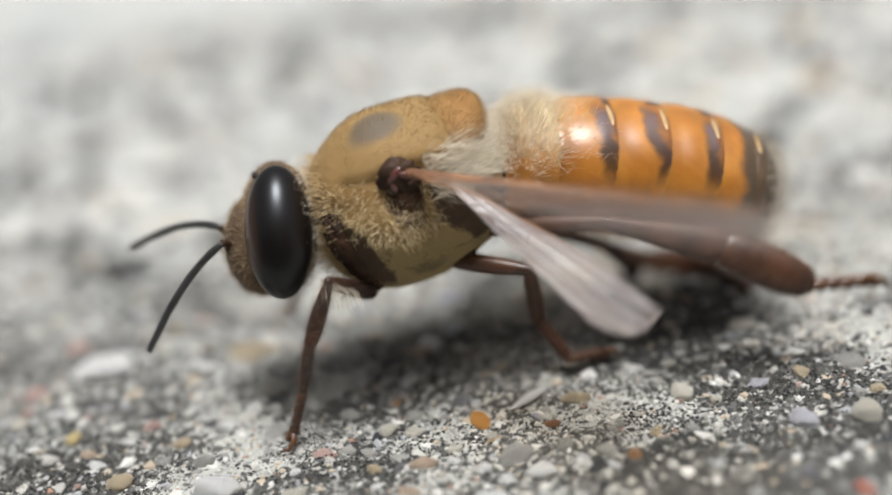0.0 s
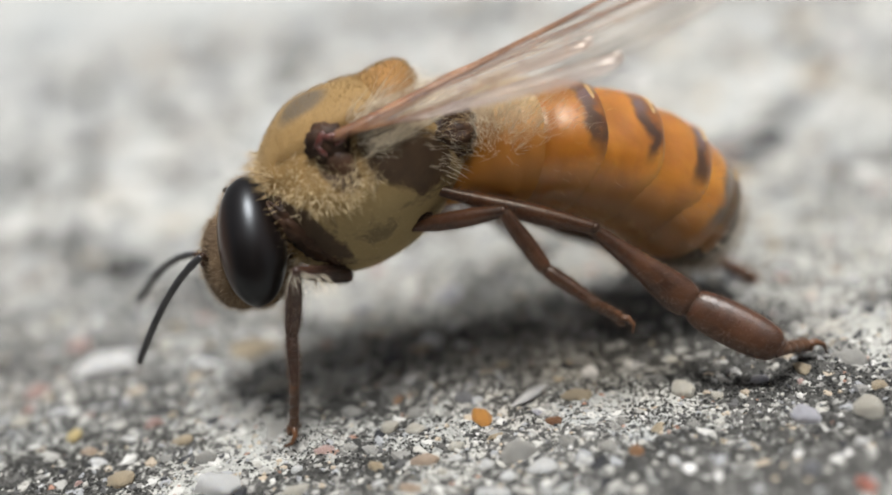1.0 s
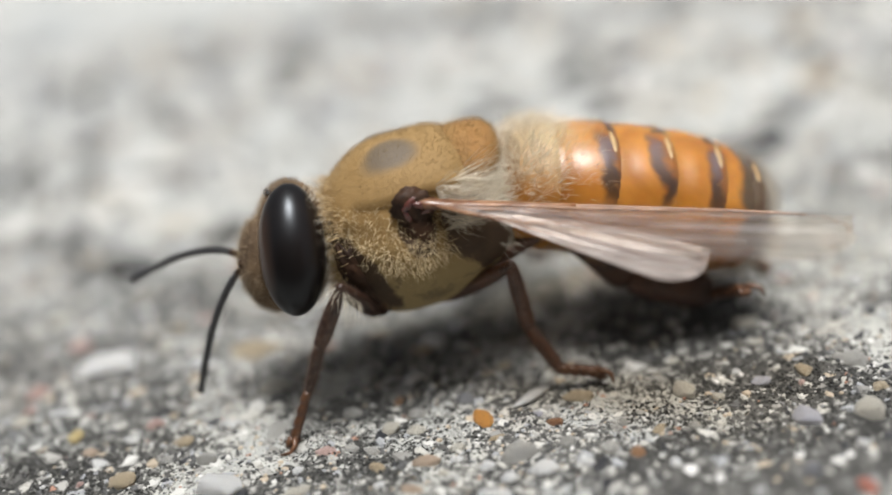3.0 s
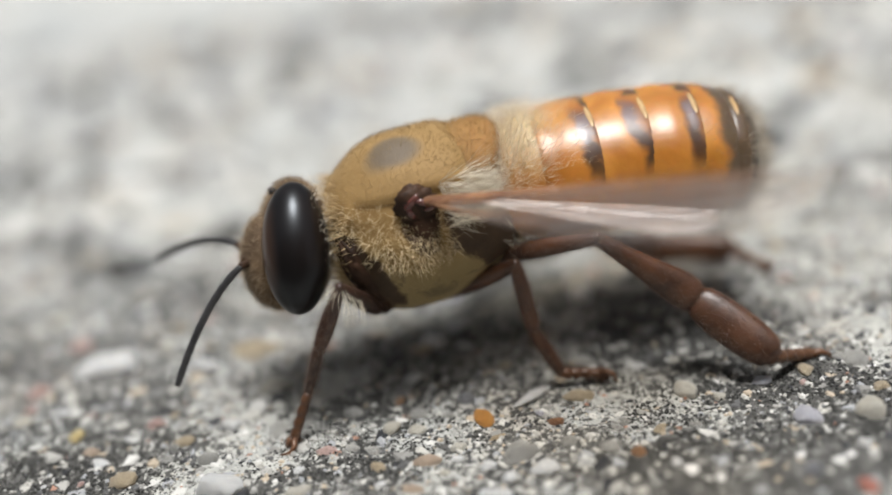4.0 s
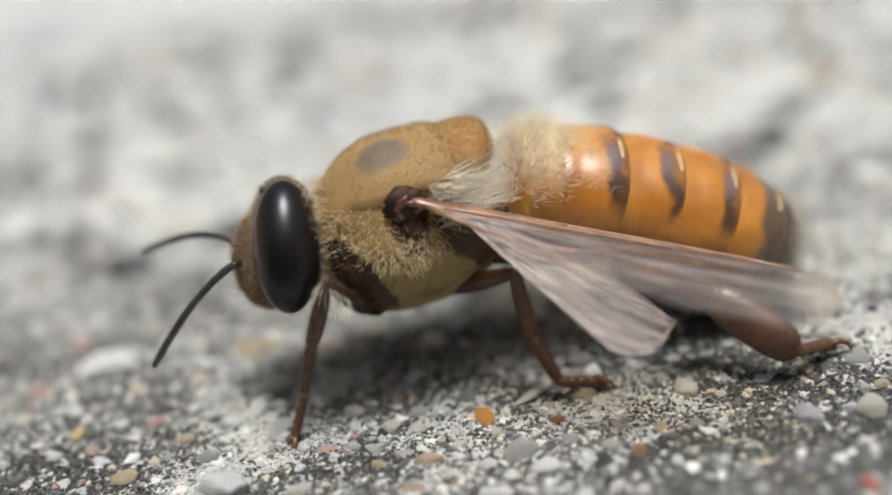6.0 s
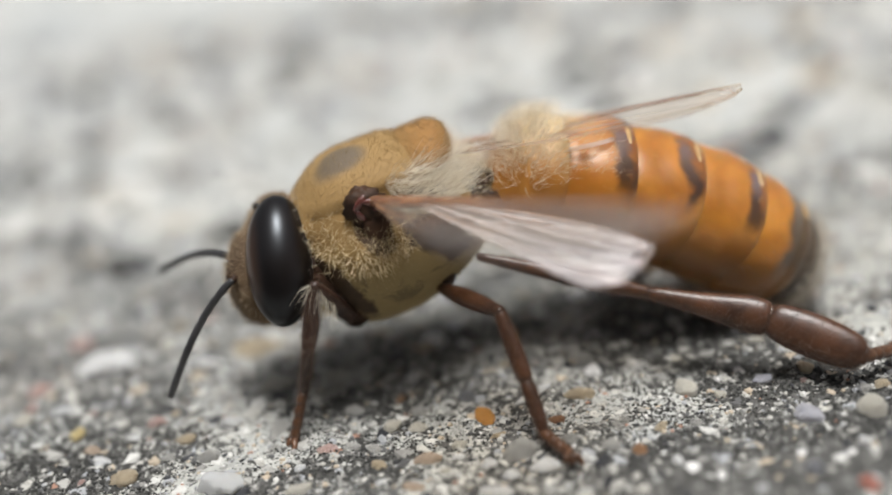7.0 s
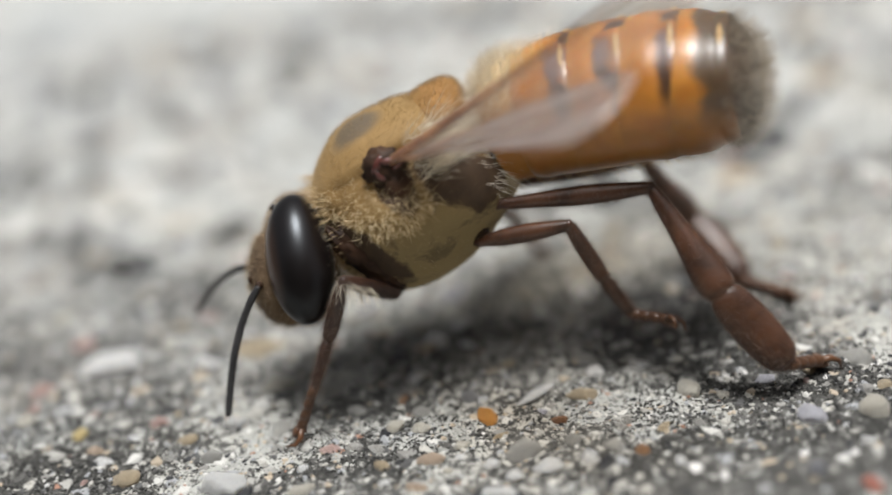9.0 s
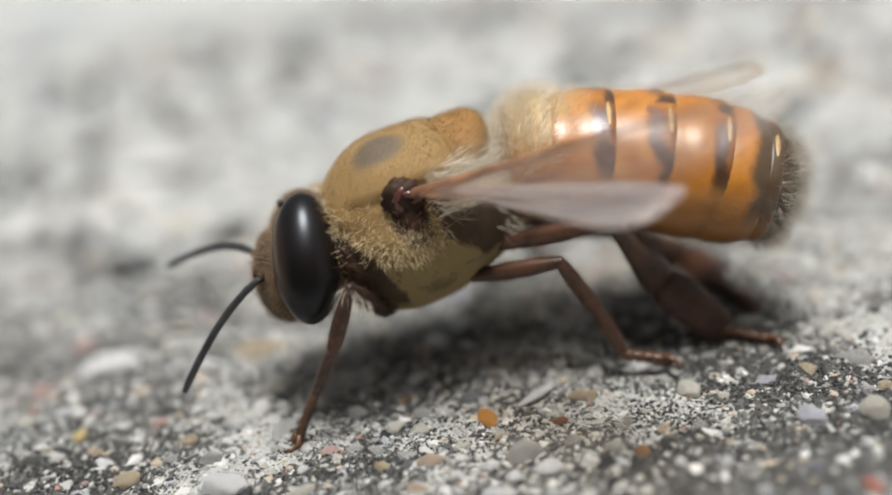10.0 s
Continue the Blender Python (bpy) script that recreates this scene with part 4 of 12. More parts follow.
def pebble_mesh(seed, detail=2):
    """A worn, slightly angular pebble of unit size."""
    rng = random.Random(seed)
    bm = bmesh.new()
    bmesh.ops.create_icosphere(bm, subdivisions=detail, radius=1.0)
    off = Vector((rng.uniform(-9, 9), rng.uniform(-9, 9), rng.uniform(-9, 9)))
    cuts = [Vector((rng.gauss(0, 1), rng.gauss(0, 1), rng.gauss(0, 0.6))).normalized() for _ in range(14)]
    for v in bm.verts:
        d = v.co.normalized()
        k = 1 + 0.34 * noise.noise(d * 1.2 + off) + 0.12 * noise.noise(d * 3.1 + off)
        for c in cuts:
            h = d.dot(c)
            if h * k > 0.64:
                k = 0.64 / h
        v.co = d * k
    data = bpy.data.meshes.new("pebble")
    for f in bm.faces:
        f.smooth = rng.random() < 0.75
    bm.to_mesh(data)
    bm.free()
    return data


SHAPES = {}


def pebble(x, y, w, d, h, tone, turn=None, sink=0.55):
    rng = random.Random(int(x * 131 + y * 977))
    key = (tone, rng.randrange(4))
    if key not in SHAPES:
        SHAPES[key] = pebble_mesh(hash((len(SHAPES), 5)) % 1000, 3)
        SHAPES[key].materials.append(STONE[tone])
    ob = new("pebble", SHAPES[key])
    ob.parent = ground
    a = rng.uniform(-0.35, 0.35) if turn is None else radians(turn)
    z = relief(x, y) + h * (0.5 - sink)
    ob.matrix_basis = Matrix.Translation((x * MM, y * MM, z * MM)) @ Matrix.Rotation(a, 4, "Z") @ Matrix.Diagonal((w * 0.56 * MM, d * 0.56 * MM, h * 0.56 * MM, 1))
    PEBBLES.append((x, y, max(w, d) * 0.5))
    return ob


pebble(-7.12, -4.94, 1.77, 1.42, 0.88, "white")
pebble(-10.08, -4.00, 1.16, 1.03, 0.64, "tan")
pebble(-8.48, -2.30, 0.84, 0.68, 0.42, "tan")
pebble(-11.91, -1.26, 0.55, 0.85, 0.34, "yellow")
pebble(-11.34, -2.15, 0.78, 0.59, 0.36, "peach")
pebble(-9.50, -1.02, 0.86, 0.65, 0.40, "pink")
pebble(-12.68, 0.31, 1.10, 0.62, 0.38, "white")
pebble(-13.74, -0.18, 0.88, 0.82, 0.51, "cream")
pebble(-10.09, -1.73, 0.77, 0.49, 0.31, "white")
pebble(-7.11, -1.74, 0.78, 0.74, 0.46, "white")
pebble(-5.84, 0.05, 1.63, 1.13, 0.70, "cream")
pebble(-4.09, -0.56, 1.05, 1.16, 0.65, "grey")
pebble(-8.20, 1.70, 1.14, 1.01, 0.63, "white")
pebble(-11.59, 2.95, 2.82, 1.36, 0.84, "white")
pebble(-8.81, -3.27, 0.46, 0.62, 0.29, "grey")
pebble(-7.54, -3.59, 0.73, 0.66, 0.41, "grey")
pebble(-2.30, -3.36, 0.62, 0.81, 0.39, "cream")
pebble(-1.55, -3.53, 0.78, 0.66, 0.41, "cream")
pebble(-1.38, -5.29, 1.13, 0.59, 0.37, "peach")
pebble(-2.04, -1.46, 0.38, 0.79, 0.23, "brown")
pebble(-1.49, -2.51, 0.67, 0.78, 0.41, "grey")
pebble(0.39, -7.07, 1.38, 0.74, 0.46, "white")
pebble(-1.80, -6.65, 0.91, 0.48, 0.30, "peach")
pebble(-0.05, -2.19, 0.61, 0.78, 0.38, "slate")
pebble(3.28, -2.96, 1.03, 0.77, 0.48, "tan")
pebble(0.41, -3.42, 0.69, 1.09, 0.43, "orange")
pebble(2.40, -4.10, 0.65, 0.42, 0.26, "brown")
pebble(2.66, -5.29, 0.69, 0.77, 0.43, "grey")
pebble(1.26, -5.33, 1.16, 1.14, 0.70, "grey")
pebble(1.86, -6.21, 0.98, 0.89, 0.55, "white")
pebble(0.31, -5.82, 0.53, 0.58, 0.33, "white")
pebble(-0.46, -4.61, 0.54, 0.60, 0.34, "cream")
pebble(-0.51, -5.26, 0.53, 0.50, 0.31, "white")
pebble(0.87, -6.50, 0.52, 0.62, 0.32, "white")
pebble(6.28, -3.39, 0.75, 1.09, 0.47, "cream")
pebble(7.14, -3.94, 0.49, 0.61, 0.30, "cream")
pebble(9.18, -5.46, 0.97, 1.27, 0.60, "lavender")
pebble(10.87, -5.70, 1.21, 1.26, 0.75, "cream")
pebble(10.18, -7.26, 0.48, 0.56, 0.30, "white")
pebble(9.62, -9.05, 0.57, 0.75, 0.35, "red")
pebble(11.57, -4.58, 0.64, 0.60, 0.37, "tan")
pebble(11.25, -3.12, 1.19, 0.96, 0.59, "grey")
pebble(9.75, -3.40, 0.56, 0.67, 0.35, "tan")
pebble(8.49, -3.48, 0.75, 0.66, 0.41, "lavender")
pebble(5.73, -2.38, 0.57, 0.63, 0.35, "grey")
pebble(6.20, -5.18, 0.47, 0.46, 0.28, "grey")
pebble(4.40, -6.29, 0.46, 0.62, 0.28, "brown")
pebble(5.26, -6.97, 0.39, 0.48, 0.24, "white")
pebble(3.69, -5.94, 0.62, 0.67, 0.38, "grey")
pebble(-4.98, -5.73, 0.93, 0.68, 0.42, "cream")
pebble(-3.42, -2.00, 0.58, 0.59, 0.36, "grey")
pebble(-2.84, -4.30, 0.64, 0.61, 0.38, "grey")
pebble(6.93, -7.57, 0.65, 0.65, 0.40, "grey")
pebble(8.53, -8.22, 0.73, 0.63, 0.39, "slate")
pebble(16.24, 17.10, 1.11, 0.56, 0.35, "white")
pebble(15.99, 8.18, 0.91, 0.54, 0.34, "pink")
pebble(-15.48, 18.87, 1.24, 0.50, 0.31, "pink")
pebble(-11.50, 19.04, 1.74, 0.58, 0.36, "white")
pebble(-13.90, 29.08, 2.29, 0.58, 0.36, "cream")
pebble(-0.53, 31.49, 1.77, 0.51, 0.32, "cream")
pebble(-6.54, 2.66, 2.52, 1.19, 0.74, "tan")
pebble(1.96, -2.47, 1.74, 0.49, 0.30, "white", 38, 0.15)

rng = random.Random(77)
count = 0
while count < 215:
    x, y = rng.uniform(-15, 16), rng.uniform(-6.5, 10)
    r = rng.choice((0.18, 0.22, 0.28, 0.36, 0.46, 0.6))
    if any((x - a) ** 2 + (y - b) ** 2 < (c + r) ** 2 for a, b, c in PEBBLES):
        continue
    tone = rng.choice(("white", "white", "cream", "cream", "grey", "grey", "grey", "grey", "tan", "tan", "peach", "pink", "lavender", "slate"))
    pebble(x, y, r * 2, r * rng.uniform(1.4, 2.2), r * rng.uniform(0.9, 1.4), tone, rng.uniform(0, 180), 0.72)
    count += 1


def scatter(name, label, total, area, sizes, material, seed, keep, lift=0.2, power=1.0):
    """Loose pieces too small to count, as one mesh."""
    r = np.random.default_rng(seed)
    t = (1 + 5 ** 0.5) / 2
    base = np.array([(-1, t, 0), (1, t, 0), (-1, -t, 0), (1, -t, 0), (0, -1, t), (0, 1, t), (0, -1, -t), (0, 1, -t), (t, 0, -1), (t, 0, 1), (-t, 0, -1), (-t, 0, 1)]) / math.sqrt(1 + t * t)
    tri = np.array([(0, 11, 5), (0, 5, 1), (0, 1, 7), (0, 7, 10), (0, 10, 11), (1, 5, 9), (5, 11, 4), (11, 10, 2), (10, 7, 6), (7, 1, 8),
                    (3, 9, 4), (3, 4, 2), (3, 2, 6), (3, 6, 8), (3, 8, 9), (4, 9, 5), (2, 4, 11), (6, 2, 10), (8, 6, 7), (9, 8, 1)])
    verts, faces, n = [], [], 0
    while n < total:
        x, y = r.uniform(area[0], area[1]), area[2] + (area[3] - area[2]) * r.random() ** power
        if r.random() > keep(x, y):
            continue
        s = sizes[0] * (sizes[1] / sizes[0]) ** (r.random() ** 1.6)
        sc = s * r.uniform(0.7, 1.25, 3) * np.array((1, 1, 0.75))
        a, b = r.uniform(0, 6.28, 2)
        ca, sa = math.cos(a), math.sin(a)
        v = base * (1 + r.uniform(-0.16, 0.16, (12, 1))) * sc
        v = v @ np.array([(ca, sa, 0), (-sa, ca, 0), (0, 0, 1)])
        v = v + (x, y, relief(x, y) + s * lift)
        verts.append(v)
        faces.append(tri + n * 12)
        n += 1
    data = bpy.data.meshes.new(name)
    data.from_pydata((np.concatenate(verts) * MM).tolist(), [], np.concatenate(faces).tolist())
    data.materials.append(material)
    ob = new(name, data)
    ob.parent = ground
    return tagged(ob, label, kind="stuff")


def dark_patch(x, y):
    extra = 0.0
    for bx, by, rx, ry, amp in BLOTCHES:
        extra += amp * 2.2 * max(0.0, 1 - ((x - bx) / rx) ** 2 - ((y - by) / ry) ** 2)
    return max(0.03, min(1.0, extra + 1.3 * noise.noise(Vector((x * 0.22, y * 0.22, 4.0))) + 0.9 * noise.noise(Vector((x * 0.7, y * 0.7, 9.0))) + 0.35))


scatter("grit", "fine mixed sand grains", 7000, (-19, 20, -8, 16), (0.05, 0.2), GRIT, 5, lambda x, y: 1.0 - 0.5 * dark_patch(x, y), -0.42)
scatter("grit", "embedded pale and grey aggregate", 5200, (-18, 19, -9, 13), (0.12, 0.46), GRIT, 15, lambda x, y: 1.0, -0.56)
scatter("grit", "tiny sand grains", 11000, (-17, 18, -7, 7), (0.035, 0.1), GRIT, 25, lambda x, y: 1.0 - 0.8 * dark_patch(x, y), -0.15)
scatter("grit", "coarse mixed sand grains", 1700, (-24, 24, -8, 44), (0.25, 1.25), GRIT, 6, lambda x, y: 1.0 if y > 9 else 0.0, -0.3)
scatter("lichen", "black lichen grains", 76000, (-17, 18, -7, 12), (0.016, 0.058), SOOT, 8, dark_patch, 0.2)
scatter("lichen", "black lichen clumps", 280, (-24, 24, 9, 44), (0.2, 0.8), SOOT, 9, lambda x, y: dark_patch(x, y) ** 2)


def at(x, y, z, a, b, c):
    """A pose in millimetres and degrees."""
    return pose(x * MM, y * MM, z * MM, a, b, c)


def motions():
    """Keys the bee and its moving parts; millimetres and degrees."""
    walk(bee, [(0,at(-.97,.3,5.65,-2,-7,7)),(.2,at(-1.04,.3,5.63,-5,-12,7)),(.3,at(-1.17,.3,5.8,-7.7,-14.9,7)),(.46,at(-1.5,.3,6.28,-12.5,-18.8,7)),(.8,at(-2.19,.3,6.38,-14.7,-18.5,7)),(.9,at(-2.32,.3,6.38,-14.9,-18.3,7)),(1,at(-2.38,.3,6.38,-15,-18,7)),(1.1,at(-2.4,.3,6.29,-14.9,-17.7,7)),(1.46,at(-2.54,.3,5.43,-13.3,-16.2,7)),(1.6,at(-2.49,.3,5.3,-11.9,-15.1,7)),(1.8,at(-2.15,.3,5.23,-8.1,-12.4,7)),(2,at(-1.79,.3,5.15,-5,-10,7)),(2.5,at(-1.33,.3,4.79,-2,-7,7)),(2.7,at(-1.09,.3,4.78,0,-5,7)),(3.4,at(-.83,.3,4.73,0,-4.1,7)),(3.8,at(-.8,.3,4.72,0,-4,7)),(4.2,at(-.83,.3,5,0,-5.6,7)),(4.5,at(-.94,.3,5.12,0,-6,7)),(5,at(-1.15,.3,4.93,0,-5,7)),(5.5,at(-1.07,.3,4.91,0,-5,7)),(5.7,at(-1.06,.3,4.79,0,-5,7)),(6.4,at(-1.18,.3,4.71,-1.6,-7.2,7)),(6.8,at(-1.38,.3,4.65,-4,-10,7)),(7,at(-1.96,.3,4.59,-8,-13,7)),(7.2,at(-1.04,.3,4.26,-2,-5,7)),(7.3,at(-1.19,.3,4.47,-4.6,-8.5,7)),(7.4,at(-1.46,.3,4.88,-9.4,-15.2,7)),(7.5,at(-1.64,.3,5.13,-12,-19,7)),(8.04,at(-1.93,.3,5.16,-12,-20.1,7)),(8.4,at(-2.6,.3,5.05,-13.8,-20.9,7)),(8.5,at(-2.67,.3,5.04,-14,-21,7)),(8.6,at(-2.52,.3,5.16,-14,-20.7,7)),(8.7,at(-2.19,.3,5.4,-14,-20.3,7)),(8.8,at(-1.83,.3,5.54,-14,-20,7)),(8.9,at(-1.4,.3,5.56,-13.7,-20.5,7)),(9,at(-1.03,.3,5.57,-13,-21,7)),(9.1,at(-.93,.3,5.47,-11.7,-19.9,7)),(9.3,at(-.99,.3,4.94,-7.5,-13.9,7)),(9.4,at(-1.05,.3,4.71,-5.7,-11.1,7)),(9.5,at(-1.08,.3,4.62,-5,-10,7)),(10,at(-1.02,.3,4.86,-5,-11,7))])
    walk(head, [(0,at(-3.75,-.15,.27,-12.9,13.9,.5)),(.2,at(-3.71,-.2,.44,-11.3,16.7,1.5)),(.3,at(-3.65,-.24,.33,-9.7,18.4,2.6)),(.46,at(-3.54,-.24,-.11,-6.9,20.9,4.8)),(.6,at(-3.4,-.24,-.26,-6.2,20.9,5.3)),(.8,at(-3.38,-.23,-.31,-5.7,20.3,5.6)),(1.1,at(-3.45,-.24,-.28,-5.6,19.7,5.5)),(1.5,at(-3.29,-.33,.16,-6.7,20,4.8)),(1.7,at(-3.34,-.29,.17,-8.4,18.3,3.4)),(2,at(-3.47,-.21,.08,-11.3,14.9,1.3)),(2.4,at(-3.41,-.2,.26,-12.6,12.2,.6)),(2.8,at(-3.56,-.14,.3,-14,10,0)),(3.5,at(-3.69,-.13,.52,-14,10.1,0)),(3.8,at(-3.68,-.13,.55,-14,10.5,0)),(4,at(-3.65,-.13,.33,-14,12,0)),(4.5,at(-3.65,-.13,.21,-14,12.9,0)),(5.1,at(-3.56,-.14,.32,-14,11.8,0)),(5.5,at(-3.58,-.14,.52,-14,14,0)),(5.7,at(-3.62,-.13,.6,-14,12.5,0)),(6.4,at(-3.6,-.16,.27,-13.2,13,.4)),(6.7,at(-3.49,-.19,.24,-12.2,14.7,.9)),(6.8,at(-3.43,-.21,.27,-11.8,15.5,1.1)),(7,at(-3.03,-.34,.48,-9.5,19.3,2.8)),(7.1,at(-3.27,-.27,.69,-11.3,16.6,1.5)),(7.2,at(-3.58,-.18,.81,-12.9,13.5,.5)),(7.3,at(-3.46,-.24,.71,-11.5,16,1.3)),(7.4,at(-3.34,-.32,.46,-8.7,20.5,3.6)),(7.5,at(-3.32,-.34,.32,-7,23,5.2)),(8.1,at(-3.36,-.36,.49,-6.8,23.3,5.4)),(8.5,at(-3.18,-.42,.49,-5.8,22.3,5.9)),(8.6,at(-3.25,-.39,.39,-5.9,22,5.8)),(8.8,at(-3.52,-.29,.08,-5.9,21.3,5.6)),(9,at(-3.66,-.26,.05,-6.4,22.2,5.4)),(9.1,at(-3.66,-.25,.1,-7.3,21.5,4.7)),(9.4,at(-3.29,-.25,.3,-10.9,15.9,1.6)),(9.6,at(-3.25,-.25,.32,-11.3,15.2,1.4)),(10,at(-3.32,-.23,.21,-11.3,16.1,1.5))])
    walk(segments[0], [(0,at(2.7,-.04,.22,.7,14.8,-.9)),(.1,at(2.84,-.03,.19,1.3,18.1,0)),(.2,at(3.1,-.03,.11,2.7,23.3,2.1)),(.3,at(3.25,-.02,.08,3.6,26.5,3.4)),(.4,at(3.37,-.02,.04,5.9,29.4,7.3)),(.46,at(3.43,-.02,.02,7.1,30.7,9.2)),(.5,at(3.42,-.03,-.01,7.4,30.4,9.6)),(.54,at(3.44,-.03,-.05,7.7,29.7,10)),(.7,at(3.31,-.12,-.46,8.3,24.6,10.7)),(.8,at(3.27,-.15,-.62,8.4,22.1,10.8)),(.9,at(3.23,-.18,-.78,8.5,19.6,10.8)),(1,at(3.25,-.19,-.84,8.4,18.4,10.7)),(1.1,at(3.31,-.18,-.75,8.1,19,10)),(1.2,at(3.36,-.16,-.65,7.8,19.6,9.2)),(1.46,at(3.49,-.1,-.3,5.9,22.2,5.6)),(1.5,at(3.51,-.1,-.25,5.7,22.7,5.2)),(1.54,at(3.51,-.1,-.24,5.7,22.1,5)),(1.6,at(3.48,-.1,-.22,5.7,21.3,4.9)),(1.7,at(3.38,-.07,-.09,4.7,20.7,3.7)),(1.9,at(3.12,-.02,.27,2.3,20.5,.8)),(2,at(3.06,-.02,.33,2,19.5,.6)),(2.1,at(3,0,.39,1.6,20.1,-.2)),(2.4,at(2.74,.1,.68,.1,21,-3.4)),(2.5,at(2.69,.11,.7,-.3,20.6,-4.2)),(2.7,at(2.56,.06,.58,-.5,16.3,-3.4)),(2.8,at(2.52,.05,.54,-.6,15,-3.3)),(3,at(2.46,.04,.52,-.5,13.7,-2.9)),(3.1,at(2.43,.04,.51,-.4,12.8,-2.7)),(3.2,at(2.4,.03,.48,-.3,11.6,-2.5)),(3.6,at(2.28,-.01,.41,-.1,7.6,-1.8)),(3.7,at(2.26,-.01,.4,-.1,7.1,-1.6)),(3.8,at(2.24,-.01,.4,0,6,-1.4)),(3.9,at(2.15,.01,.47,-.1,3.8,-1.4)),(4,at(2.07,.03,.54,-.1,1.7,-1.3)),(4.5,at(2.07,.02,.51,-.1,-.1,-.5)),(4.6,at(2.12,.02,.49,-.2,1.9,-1)),(4.7,at(2.21,.02,.47,-.2,4.8,-1.6)),(4.8,at(2.39,.02,.42,-.2,9.6,-2.2)),(4.9,at(2.49,.02,.4,-.4,12.6,-2.8)),(5,at(2.54,.01,.37,-.5,14.4,-3.3)),(5.1,at(2.49,.02,.38,-.4,12,-2.9)),(5.2,at(2.44,.02,.38,-.3,9.5,-2.6)),(5.3,at(2.38,.02,.39,-.2,5.5,-2.2)),(5.4,at(2.32,.02,.4,-.2,1.6,-1.7)),(5.5,at(2.28,.02,.39,-.2,-.4,-1.3)),(5.6,at(2.35,.03,.4,-.2,6.7,-1.8)),(5.7,at(2.42,.03,.4,-.3,13.8,-2.2)),(6.4,at(3.09,.07,.4,-.3,18.7,-4.3)),(6.5,at(3.17,.07,.41,-.3,19.4,-4.6)),(6.6,at(3.22,.07,.41,-.4,20,-4.7)),(6.7,at(3.34,.07,.4,-.2,21,-4.7)),(6.8,at(3.46,.07,.38,0,21.8,-4.6)),(6.9,at(3.6,.06,.32,.9,22.8,-3.3)),(7,at(3.74,.05,.26,1.9,23.8,-2)),(7.1,at(3.35,.06,.38,.3,21,-4.5)),(7.2,at(2.95,.07,.5,-.9,18.2,-7.1)),(7.3,at(3.16,.06,.43,-.2,22.3,-5.6)),(7.4,at(3.53,.04,.28,2.6,28.3,-.3)),(7.5,at(3.72,.03,.2,4.8,30.9,3.9)),(7.6,at(3.69,.03,.21,4.9,30.5,4.1)),(7.7,at(3.66,.04,.23,5,30.4,4.3)),(7.8,at(3.63,.04,.25,5.2,30.4,4.7)),(8,at(3.57,.1,.28,3.2,30,1)),(8.04,at(3.57,.11,.26,3.8,29.7,.3)),(8.1,at(3.58,.12,.23,4.7,29.2,-.8)),(8.2,at(3.6,.25,.24,2.8,28.7,-9.2)),(8.3,at(3.65,.39,.31,.3,28.9,-18.2)),(8.4,at(3.68,.46,.32,-1.5,28.4,-23.4)),(8.5,at(3.66,.48,.32,-1.8,27.8,-24.7)),(8.6,at(3.52,.51,.36,-.2,22.5,-26.2)),(8.7,at(3.34,.53,.43,3.5,15.1,-28.2)),(8.8,at(3.16,.54,.5,6,8,-29.3)),(8.9,at(2.99,.47,.51,6.5,7.3,-25.2)),(9,at(2.83,.4,.52,5.5,6.2,-20.4)),(9.1,at(2.83,.36,.53,5.5,6.8,-17.7)),(9.2,at(2.86,.33,.54,4.9,7.7,-15.2)),(9.3,at(2.91,.32,.55,4.1,8.7,-14.3)),(9.4,at(2.95,.31,.57,3.7,9.8,-13.3)),(9.5,at(2.97,.3,.58,3.7,10.7,-12.3)),(9.8,at(2.87,.31,.68,3.6,12.4,-11.6)),(9.9,at(2.83,.31,.72,3.5,13,-11.4)),(10,at(2.82,.31,.73,3.5,13.4,-11.2))])
